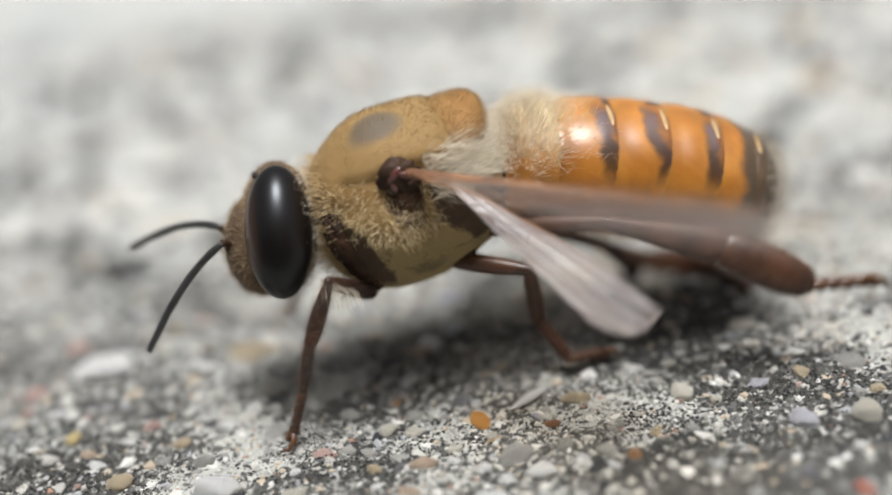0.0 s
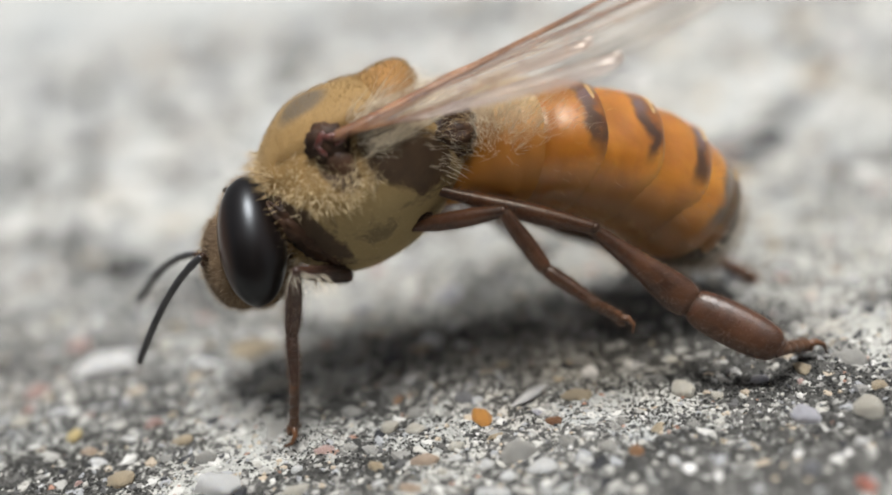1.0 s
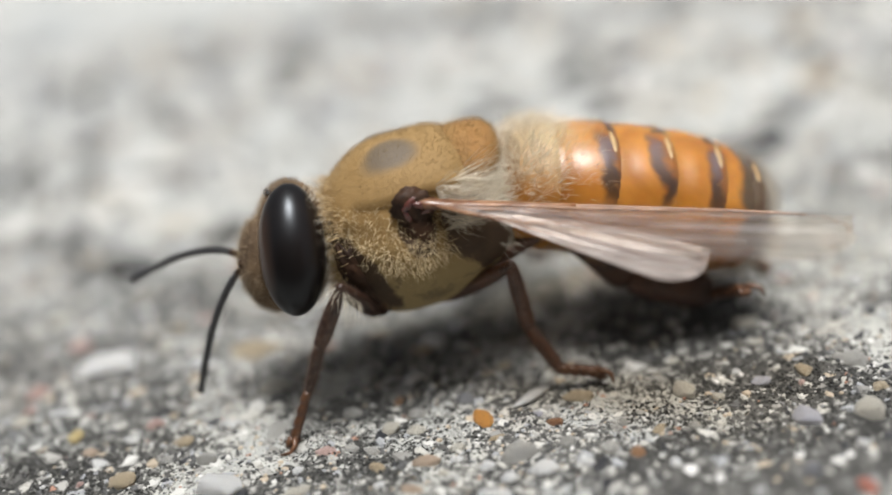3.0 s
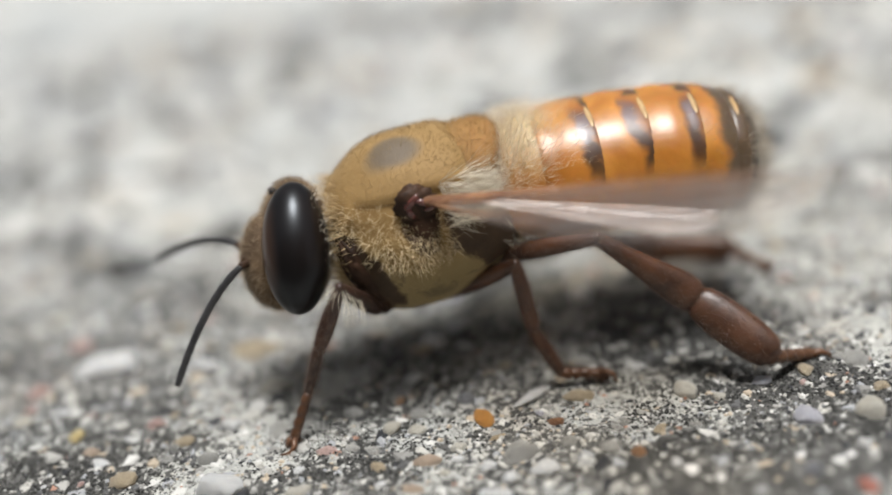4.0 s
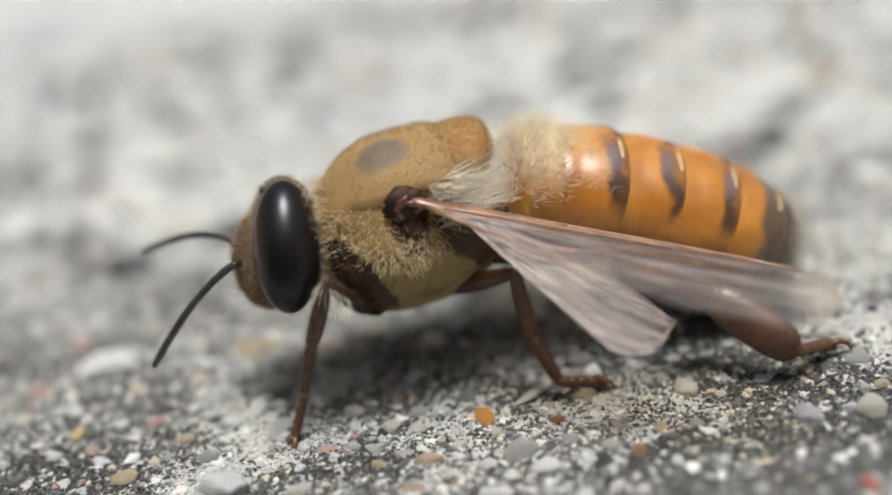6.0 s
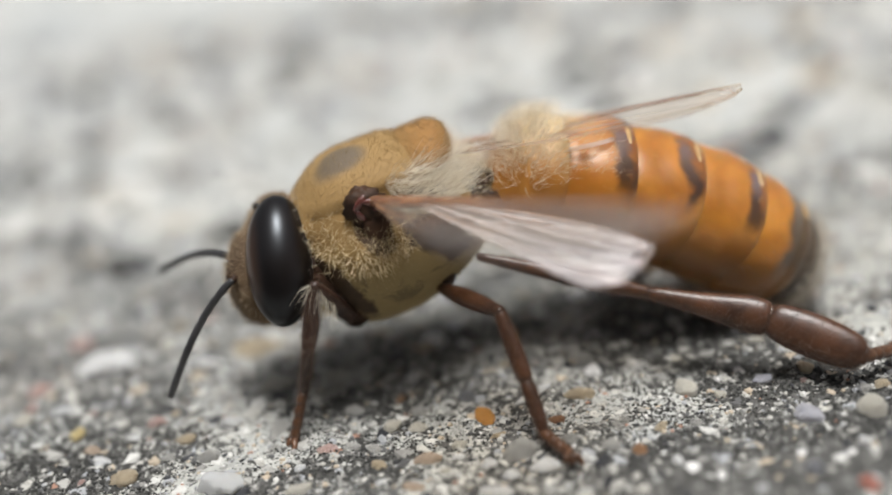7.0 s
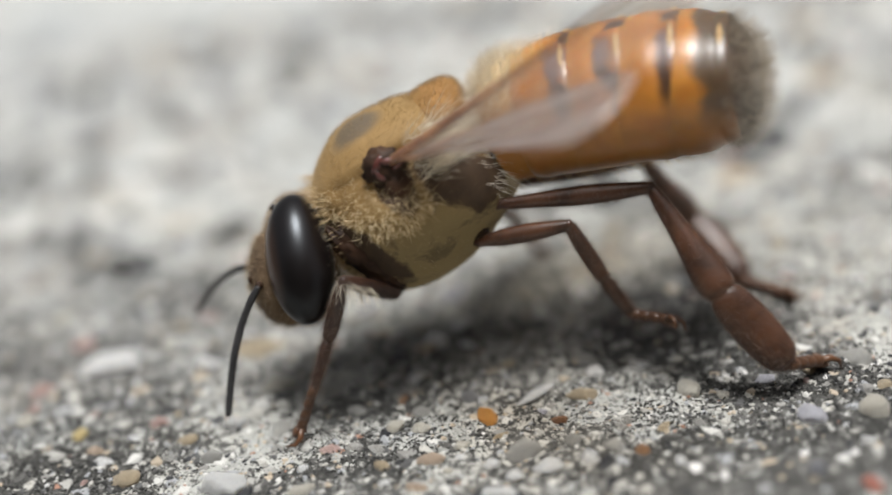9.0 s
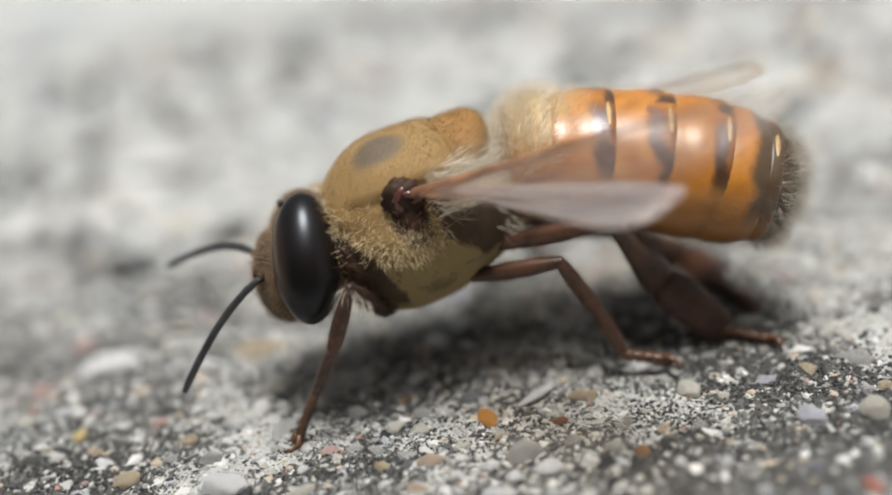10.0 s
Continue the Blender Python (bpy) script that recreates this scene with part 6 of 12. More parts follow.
    walk(segments[5], [(0,at(9.73,-.21,-2.74,-.1,30.2,-2.3)),(.1,at(9.44,-.09,-3.58,.5,39.7,-.9)),(.2,at(9.14,.09,-4.31,1.8,48.8,1.5)),(.3,at(8.82,.43,-5.1,5.5,58.5,7)),(.4,at(8.5,.93,-5.91,14,67.5,18.1)),(.46,at(8.35,1.18,-6.21,20.3,70.7,25.7)),(.5,at(8.31,1.25,-6.28,22.9,71.7,29)),(.54,at(8.32,1.27,-6.27,23.8,71.6,29.9)),(.7,at(8.42,1.4,-6.21,26.5,70.3,33.8)),(.8,at(8.47,1.41,-6.12,27.4,69.6,35)),(.9,at(8.52,1.43,-6.04,28.3,68.8,36.3)),(1,at(8.52,1.43,-5.92,29.4,68.8,37.6)),(1.1,at(8.57,1.37,-5.79,27.9,67.8,35.7)),(1.2,at(8.64,1.28,-5.65,25.5,66.5,32.8)),(1.46,at(8.88,.9,-4.95,17.8,60.6,22.8)),(1.5,at(8.91,.86,-4.93,17.1,60.1,21.9)),(1.54,at(8.97,.8,-4.78,15.6,58.6,20)),(1.6,at(9.05,.75,-4.61,14.4,56.9,18.5)),(1.7,at(9.15,.64,-4.34,12.1,53.9,15.5)),(1.9,at(9.33,.34,-3.68,7,46,8.3)),(2,at(9.45,.31,-3.37,6.2,42.8,7.2)),(2.1,at(9.49,.18,-3.32,4.9,40.9,5.4)),(2.4,at(9.68,-.08,-3,2.9,35.4,2.3)),(2.5,at(9.68,-.18,-2.89,2.4,33.9,1.5)),(2.7,at(9.43,-.24,-2.41,.6,31.1,-.5)),(2.8,at(9.42,-.24,-2.35,.5,30.8,-.7)),(3,at(9.41,-.23,-2.21,.2,29.8,-.9)),(3.1,at(9.43,-.23,-2.19,.1,29.7,-1.2)),(3.2,at(9.49,-.24,-2.14,0,29.3,-1.4)),(3.6,at(9.73,-.25,-1.94,-.3,27.7,-2.1)),(3.7,at(9.74,-.25,-1.84,-.3,27.2,-2.3)),(3.8,at(9.76,-.25,-1.75,-.4,26.7,-2.5)),(3.9,at(9.52,-.21,-.95,-.3,19.1,-2.4)),(4,at(9.32,-.18,-.23,-.2,11.3,-2.2)),(4.5,at(9.56,-.19,-.33,-.6,14,-3.4)),(4.6,at(9.63,-.24,-.63,-.6,16.1,-3.3)),(4.7,at(9.8,-.28,-1.28,-.7,21.3,-3.3)),(4.8,at(10.03,-.35,-2.07,-.7,27.2,-3.4)),(4.9,at(10.24,-.39,-2.76,-.8,31.8,-3.4)),(5,at(10.31,-.43,-3.08,-.7,33.5,-3.3)),(5.1,at(10.32,-.43,-2.85,-.9,31.7,-3.7)),(5.2,at(10.27,-.41,-2.29,-1,27.9,-4)),(5.3,at(10.21,-.4,-1.63,-1,23.2,-4.3)),(5.4,at(10.16,-.38,-1.09,-1,19.4,-4.6)),(5.5,at(10.16,-.38,-.86,-1,18,-5)),(5.6,at(10.1,-.41,-1.82,-1.4,24.5,-5)),(5.7,at(10.08,-.43,-2.89,-1.7,31.7,-5.1)),(6.4,at(10.34,-.47,-3.87,-.9,41.4,-3.7)),(6.5,at(10.37,-.46,-4.03,-.6,42.9,-3.2)),(6.6,at(10.45,-.41,-4.3,0,45.4,-2.4)),(6.7,at(10.48,-.38,-4.45,.4,46.9,-1.9)),(6.8,at(10.54,-.34,-4.71,1,49.3,-1)),(6.9,at(10.78,-.12,-5.22,3.3,52.5,2)),(7,at(10.96,.11,-5.62,5.7,54.7,5.2)),(7.1,at(10.58,-.3,-4.18,2.7,42.8,1)),(7.2,at(10.1,-.53,-2.81,1,30.2,-.9)),(7.3,at(10.04,-.31,-3.94,3,41.6,1.7)),(7.4,at(9.79,.43,-6.04,11.2,62.1,12.6)),(7.5,at(9.51,1.01,-7.24,25,72.3,28.9)),(7.6,at(9.56,1.05,-7.3,25.5,72.6,29.6)),(7.7,at(9.54,1.09,-7.29,26.1,72.6,30.3)),(7.8,at(9.52,1.12,-7.27,26.5,72.6,30.8)),(8,at(9.34,.62,-6.95,16.2,73.3,20.1)),(8.04,at(9.35,.52,-6.88,16.2,73.2,17.4)),(8.1,at(9.35,.38,-6.73,15.8,72.1,13.1)),(8.2,at(9.24,-.66,-6.11,-.1,68.2,-11.2)),(8.3,at(9.16,-1.73,-5.44,-8.9,59.8,-29.2)),(8.4,at(9.15,-2.29,-4.87,-7.3,51.2,-33.7)),(8.5,at(9.2,-2.37,-4.41,-2.9,44.9,-31.1)),(8.6,at(9.2,-2.56,-3.54,.1,37.9,-31.4)),(8.7,at(9.17,-2.82,-2.32,4.7,28.5,-32.3)),(8.8,at(9.1,-2.99,-1.44,8.2,21.9,-33.2)),(8.9,at(9.13,-2.57,-1.19,8.2,20.4,-28.5)),(9,at(9.26,-2.13,-1.18,6.5,21.4,-23.4)),(9.1,at(9.36,-1.85,-1.35,6.8,23.6,-20.4)),(9.2,at(9.56,-1.61,-1.58,6.9,26.1,-17.6)),(9.3,at(9.79,-1.56,-1.78,6.7,28,-16.8)),(9.4,at(10.02,-1.52,-2.02,6.3,29.9,-16.2)),(9.5,at(10.13,-1.42,-2.19,6.4,31.6,-15.4)),(9.8,at(10.03,-1.3,-2.27,7,32.3,-14.2)),(9.9,at(9.98,-1.26,-2.3,7,32.6,-13.8)),(10,at(9.93,-1.21,-2.33,7.1,32.9,-13.4))])
    walk(scapes["near"], [(0,at(-4.97,-.61,.31,168.6,-35.3,-128.6)),(.1,at(-4.96,-.63,.43,-167.1,-18.4,-128.3)),(.2,at(-4.93,-.67,.53,-162,-12.5,-130)),(.3,at(-4.86,-.73,.44,-179.3,-21.6,-126.1)),(.4,at(-4.79,-.76,.18,162.7,-28.5,-121.3)),(.46,at(-4.73,-.76,.04,154.9,-30.6,-118.3)),(.6,at(-4.59,-.77,-.12,145.4,-31,-112.4)),(.8,at(-4.57,-.77,-.19,129,-33.3,-105.2)),(.9,at(-4.61,-.76,-.19,122,-34.5,-102.5)),(1,at(-4.64,-.76,-.2,117.6,-35.1,-100.7)),(1.1,at(-4.64,-.76,-.17,116.3,-34,-99.7)),(1.2,at(-4.61,-.79,-.07,118,-31.3,-99.2)),(1.3,at(-4.56,-.82,.07,122.9,-27.9,-99.3)),(1.4,at(-4.52,-.84,.2,131.6,-24.4,-99.8)),(1.54,at(-4.48,-.85,.3,147.5,-20.8,-101.1)),(1.6,at(-4.49,-.83,.3,155.3,-19.2,-100.8)),(1.7,at(-4.54,-.79,.27,176,-16.5,-99.3)),(1.8,at(-4.6,-.74,.21,-148.2,-14.1,-97.4)),(1.9,at(-4.66,-.7,.15,-119.9,-12.2,-96.2)),(2,at(-4.69,-.68,.13,-114.2,-11.2,-96.8)),(2.3,at(-4.65,-.66,.23,-122.6,-9.2,-102.3)),(2.4,at(-4.64,-.66,.26,-129.2,-8.7,-106.2)),(2.5,at(-4.65,-.64,.26,-137.5,-8.3,-112.5)),(2.6,at(-4.71,-.62,.23,-140.9,-5.6,-121.5)),(2.7,at(-4.75,-.6,.23,-169.5,31.9,148.2)),(2.9,at(-4.81,-.59,.29,-167.7,30.9,151)),(3,at(-4.83,-.59,.33,-167.7,30,149.7)),(3.1,at(-4.86,-.59,.37,-144,-4.3,-129.6)),(3.6,at(-4.92,-.58,.51,-154.9,-15.8,-122.6)),(3.8,at(-4.9,-.58,.52,-156.7,-17,-121.7)),(4,at(-4.87,-.59,.34,-154.8,-15,-125)),(4.5,at(-4.87,-.59,.24,-151.8,-14.2,-121.5)),(4.8,at(-4.81,-.59,.27,-156.9,-17.9,-118.7)),(5.1,at(-4.79,-.6,.32,-163.6,-21.1,-117)),(5.3,at(-4.79,-.6,.47,-162.1,-21,-114)),(5.5,at(-4.81,-.59,.57,-159.4,-20.5,-112.1)),(5.7,at(-4.85,-.59,.61,-166.3,-22.9,-110.3)),(6,at(-4.86,-.59,.47,-169.9,-23.5,-110.6)),(6.5,at(-4.79,-.63,.27,-171.9,-22.3,-108.2)),(6.7,at(-4.71,-.66,.29,-175.5,-22.1,-106.9)),(6.8,at(-4.65,-.68,.33,-178.8,-22.1,-106.3)),(6.9,at(-4.43,-.75,.47,-173,-18.7,-102.1)),(7,at(-4.23,-.83,.61,-141.9,-11.6,-99.4)),(7.1,at(-4.49,-.75,.77,-142.8,-8.3,-110.9)),(7.2,at(-4.8,-.64,.84,-141.1,-6,-119.3)),(7.3,at(-4.68,-.71,.78,-137.2,-5.9,-110.9)),(7.4,at(-4.54,-.82,.61,-126.6,-3.4,-99.9)),(7.5,at(-4.5,-.86,.51,-104.1,.4,-91.7)),(7.6,at(-4.49,-.87,.53,-91.3,.7,-88.2)),(7.7,at(-4.5,-.87,.56,-89.5,-2.3,-87.7)),(7.8,at(-4.52,-.88,.61,-98.3,-6.7,-88.8)),(7.9,at(-4.54,-.88,.65,-127.5,-10.7,-90.2)),(7.96,at(-4.55,-.88,.67,-147.4,-12,-90.5)),(8,at(-4.56,-.88,.68,-150,-12.3,-90.3)),(8.04,at(-4.56,-.89,.68,-139.6,-11.9,-89.8)),(8.1,at(-4.54,-.89,.69,-109.8,-10.2,-88.7)),(8.2,at(-4.49,-.91,.69,-83.2,-5.5,-86.5)),(8.3,at(-4.43,-.93,.68,-76.5,.1,-84.2)),(8.4,at(-4.38,-.95,.66,-74.6,4.8,-82.5)),(8.5,at(-4.36,-.95,.66,-74.1,6.9,-81.8)),(8.6,at(-4.43,-.93,.56,-78.1,7.9,-83.2)),(8.7,at(-4.58,-.87,.36,-85.8,9.6,-85.9)),(8.8,at(-4.71,-.83,.23,-92.3,10,-88.5)),(8.9,at(-4.77,-.81,.2,-99.9,8.4,-91)),(9,at(-4.84,-.79,.22,-112.6,5.9,-95)),(9.1,at(-4.85,-.77,.26,-122.8,3.1,-98.9)),(9.2,at(-4.74,-.76,.29,-125.9,.5,-101.4)),(9.4,at(-4.5,-.73,.37,-123.7,-4,-103.1)),(9.6,at(-4.47,-.72,.38,-125,-7.5,-102.2)),(10,at(-4.54,-.7,.29,-129.5,-10.6,-100.8))])
    walk(flagella["near"], [(0,at(-5.29,-1,.66,-160,39.7,178.7)),(.1,at(-5.32,-1.1,.63,-164.3,39,173.9)),(.2,at(-5.32,-1.13,.66,-167.3,38.7,172)),(.3,at(-5.2,-1.19,.67,-170.9,40.3,172)),(.5,at(-4.92,-1.24,.29,-178.9,43.5,169.7)),(.6,at(-4.79,-1.26,.2,-179.8,42,168.4)),(.8,at(-4.71,-1.27,.15,-179.5,34.8,166)),(1,at(-4.73,-1.26,.15,-178.5,30.8,165.6)),(1.1,at(-4.72,-1.27,.18,-178.2,32.1,166.8)),(1.4,at(-4.61,-1.4,.46,-169.6,40.1,-177.6)),(1.5,at(-4.59,-1.42,.51,-168.6,41.9,-176.7)),(1.7,at(-4.64,-1.38,.45,-170.1,43.7,177.2)),(2,at(-4.76,-1.28,.25,-168,45.7,173.6)),(2.4,at(-4.81,-1.24,.35,-161,49.3,-178.3)),(2.5,at(-4.89,-1.21,.35,-160.8,51.6,-178.1)),(2.6,at(-5.03,-1.14,.29,-162.4,57.3,-179.6)),(2.7,at(-5.2,-.32,-.1,-158.6,61,-174.5)),(3,at(-5.3,-.32,.02,-155.9,58.3,-172.2)),(3.1,at(-5.25,-1.06,.41,-158.7,57.1,-176.2)),(3.6,at(-5.24,-1.08,.67,-152.7,46.3,-171.3)),(3.8,at(-5.21,-1.09,.7,-151.3,44.1,-169.7)),(4,at(-5.22,-1.08,.5,-149.8,45.5,-166.7)),(4.5,at(-5.18,-1.1,.39,-146.6,42.6,-161.8)),(4.8,at(-5.09,-1.11,.46,-147.8,40.2,-164)),(5.2,at(-5.04,-1.12,.61,-153.1,39.9,-172.9)),(5.5,at(-5.03,-1.13,.78,-155.1,39.5,-176.3)),(5.7,at(-5.04,-1.12,.85,-155,36.7,-177.1)),(6.2,at(-5.04,-1.14,.61,-156.9,36.8,-178.8)),(6.6,at(-4.93,-1.19,.51,-157.3,36.9,-175.8)),(6.8,at(-4.81,-1.23,.57,-157.2,36.9,-173.1)),(7,at(-4.33,-1.43,.74,-164.1,39.1,-177.7)),(7.1,at(-4.71,-1.32,.86,-158.6,39.9,-174)),(7.2,at(-5.11,-1.18,.91,-152,39.7,-168.5)),(7.3,at(-4.9,-1.29,.84,-155.7,37.4,-170.3)),(7.4,at(-4.64,-1.43,.65,-163,33.8,-173.7)),(7.5,at(-4.52,-1.48,.5,-166.6,31.5,-175)),(7.6,at(-4.47,-1.49,.52,-167.1,29.8,-176.1)),(7.9,at(-4.55,-1.49,.76,-167.9,18.9,179.3)),(8.04,at(-4.55,-1.49,.81,-168.4,18.5,177.3)),(8.2,at(-4.45,-1.53,.75,-169,22.7,179.6)),(8.4,at(-4.3,-1.56,.61,-167.3,29.4,-172.4)),(8.5,at(-4.27,-1.56,.58,-167.7,31.9,-172.6)),(8.6,at(-4.36,-1.54,.47,-168.4,33.5,-174)),(8.7,at(-4.54,-1.48,.26,-167.8,34.8,-173.1)),(8.8,at(-4.69,-1.44,.12,-168.6,36.6,-174.3)),(8.9,at(-4.78,-1.42,.11,-171.2,41.8,-177.8)),(9,at(-4.89,-1.41,.16,-171.2,45.7,-177.5)),(9.1,at(-4.95,-1.39,.23,-169,45.2,-176.2)),(9.4,at(-4.64,-1.33,.41,-156.7,41.4,-169)),(9.6,at(-4.59,-1.32,.46,-155.6,38.5,-168.8)),(10,at(-4.65,-1.3,.4,-157.8,34.5,-172.6))])
    walk(scapes["far"], [(0,at(-5.02,.13,.14,-147.3,-56.6,152)),(.1,at(-5.01,.11,.28,-137.6,-25.7,134.5)),(.2,at(-4.99,.07,.38,-143,-18.5,137.9)),(.3,at(-4.93,.02,.32,-143.7,-29.5,142.8)),(.4,at(-4.87,-.01,.09,-158.9,-48.2,166.1)),(.46,at(-4.83,-.01,-.05,-169.3,-52.4,178.7)),(.6,at(-4.68,-.02,-.19,-171.7,-50.4,-178.7)),(.7,at(-4.66,-.02,-.24,-172.8,-49.8,-177.7)),(.8,at(-4.67,-.01,-.26,-170.6,-49.2,179)),(.9,at(-4.71,-.01,-.26,-152.8,-41.4,153.7)),(1,at(-4.73,-.01,-.27,-148.4,-35.3,145.4)),(1.1,at(-4.73,-.01,-.24,-146.7,-30.3,140.6)),(1.3,at(-4.66,-.07,0,-143.4,-24.3,132.9)),(1.5,at(-4.58,-.1,.2,-141.4,-21.2,129)),(1.6,at(-4.58,-.08,.21,-140.9,-18.2,127)),(1.8,at(-4.67,.01,.09,-140.6,-7.8,120.7)),(1.9,at(-4.72,.05,.02,-141.4,-4.2,119.8)),(2,at(-4.75,.07,-.02,-142.3,-4.1,122.4)),(2.1,at(-4.74,.08,-.01,-142,-8.2,127.2)),(2.2,at(-4.72,.08,.03,-141.2,-15.2,132.8)),(2.3,at(-4.69,.08,.07,-142.5,-24.8,141.2)),(2.4,at(-4.68,.09,.1,-156.5,-41.1,167.2)),(2.5,at(-4.69,.1,.09,-156.1,-39.7,167.2)),(2.7,at(-4.79,.14,.04,-155.8,-28.9,171.6)),(3,at(-4.87,.15,.15,-155.6,-30.4,170.4)),(3.4,at(-4.94,.16,.28,-153.2,-40.7,163.1)),(3.7,at(-4.95,.16,.34,-148.8,-49.2,154.9)),(3.8,at(-4.93,.15,.34,-147.5,-50.9,152.8)),(3.9,at(-4.92,.15,.26,-135.4,-38,135.8)),(4,at(-4.91,.15,.16,-133.8,-32.3,132.6)),(4.5,at(-4.91,.15,.06,-132.5,-27.9,129.9)),(5,at(-4.82,.14,.11,-134.2,-31.8,133)),(5.2,at(-4.82,.14,.21,-129.6,-33.2,127.2)),(5.4,at(-4.84,.14,.36,-122.3,-36.4,119)),(5.5,at(-4.85,.15,.39,164.5,-71.1,-159.3)),(5.6,at(-4.87,.15,.42,-177.4,-70.6,-177.7)),(5.7,at(-4.89,.15,.43,-148.5,-65,151.8)),(5.8,at(-4.89,.15,.39,-137.1,-59.8,139.1)),(6,at(-4.89,.15,.3,-136.6,-60.2,138.6)),(6.2,at(-4.89,.14,.2,-156.6,-68.9,160.3)),(6.5,at(-4.84,.11,.11,171.3,-73.3,-166.8)),(6.7,at(-4.76,.09,.14,160.4,-74.6,-156.1)),(6.8,at(-4.7,.07,.18,161.7,-75.8,-157.9)),(6.9,at(-4.5,-.01,.34,102.8,-74.9,-102.6)),(7,at(-4.31,-.08,.49,73.1,-62.3,-78.2)),(7.1,at(-4.55,0,.63,114.2,-69,-112.2)),(7.2,at(-4.85,.1,.68,179.5,-69.5,-174.7)),(7.3,at(-4.74,.03,.63,132.5,-71.4,-128.9)),(7.4,at(-4.62,-.07,.51,-104.5,-34.3,102.1)),(7.5,at(-4.6,-.12,.42,-94.3,-30.5,95)),(7.6,at(-4.59,-.12,.44,57.7,-50.2,-67.1)),(7.7,at(-4.61,-.13,.48,54.7,-54.5,-62.9)),(7.96,at(-4.66,-.14,.58,44.1,-72.7,-46.2)),(8.04,at(-4.66,-.14,.6,42.6,-72.6,-44.6)),(8.2,at(-4.6,-.16,.61,51.2,-62,-56.1)),(8.3,at(-4.54,-.18,.6,52.4,-54.1,-60.2)),(8.4,at(-4.49,-.2,.59,51.7,-48.2,-62.2)),(8.5,at(-4.46,-.21,.59,51,-45.8,-62.8)),(8.6,at(-4.54,-.18,.49,-89.7,-31.3,92.5)),(8.7,at(-4.69,-.12,.29,-99.6,-31.6,99.3)),(8.8,at(-4.81,-.08,.15,-107.5,-33.3,105.3)),(9,at(-4.94,-.04,.15,-117.3,-29.4,112.7)),(9.1,at(-4.95,-.03,.17,-117,-30.3,112.9)),(9.2,at(-4.83,-.01,.19,-113.2,-34,110.4)),(9.3,at(-4.68,.01,.21,108.6,-70.4,-105.9)),(9.4,at(-4.56,.02,.23,134.3,-81.8,-133.5)),(9.5,at(-4.52,.02,.24,-146.6,-82.8,146.5)),(9.7,at(-4.54,.03,.22,-122.4,-76.3,122.4)),(9.8,at(-4.56,.03,.19,-117.3,-70.6,117.4)),(10,at(-4.6,.04,.14,-121.6,-70.1,122.3))])
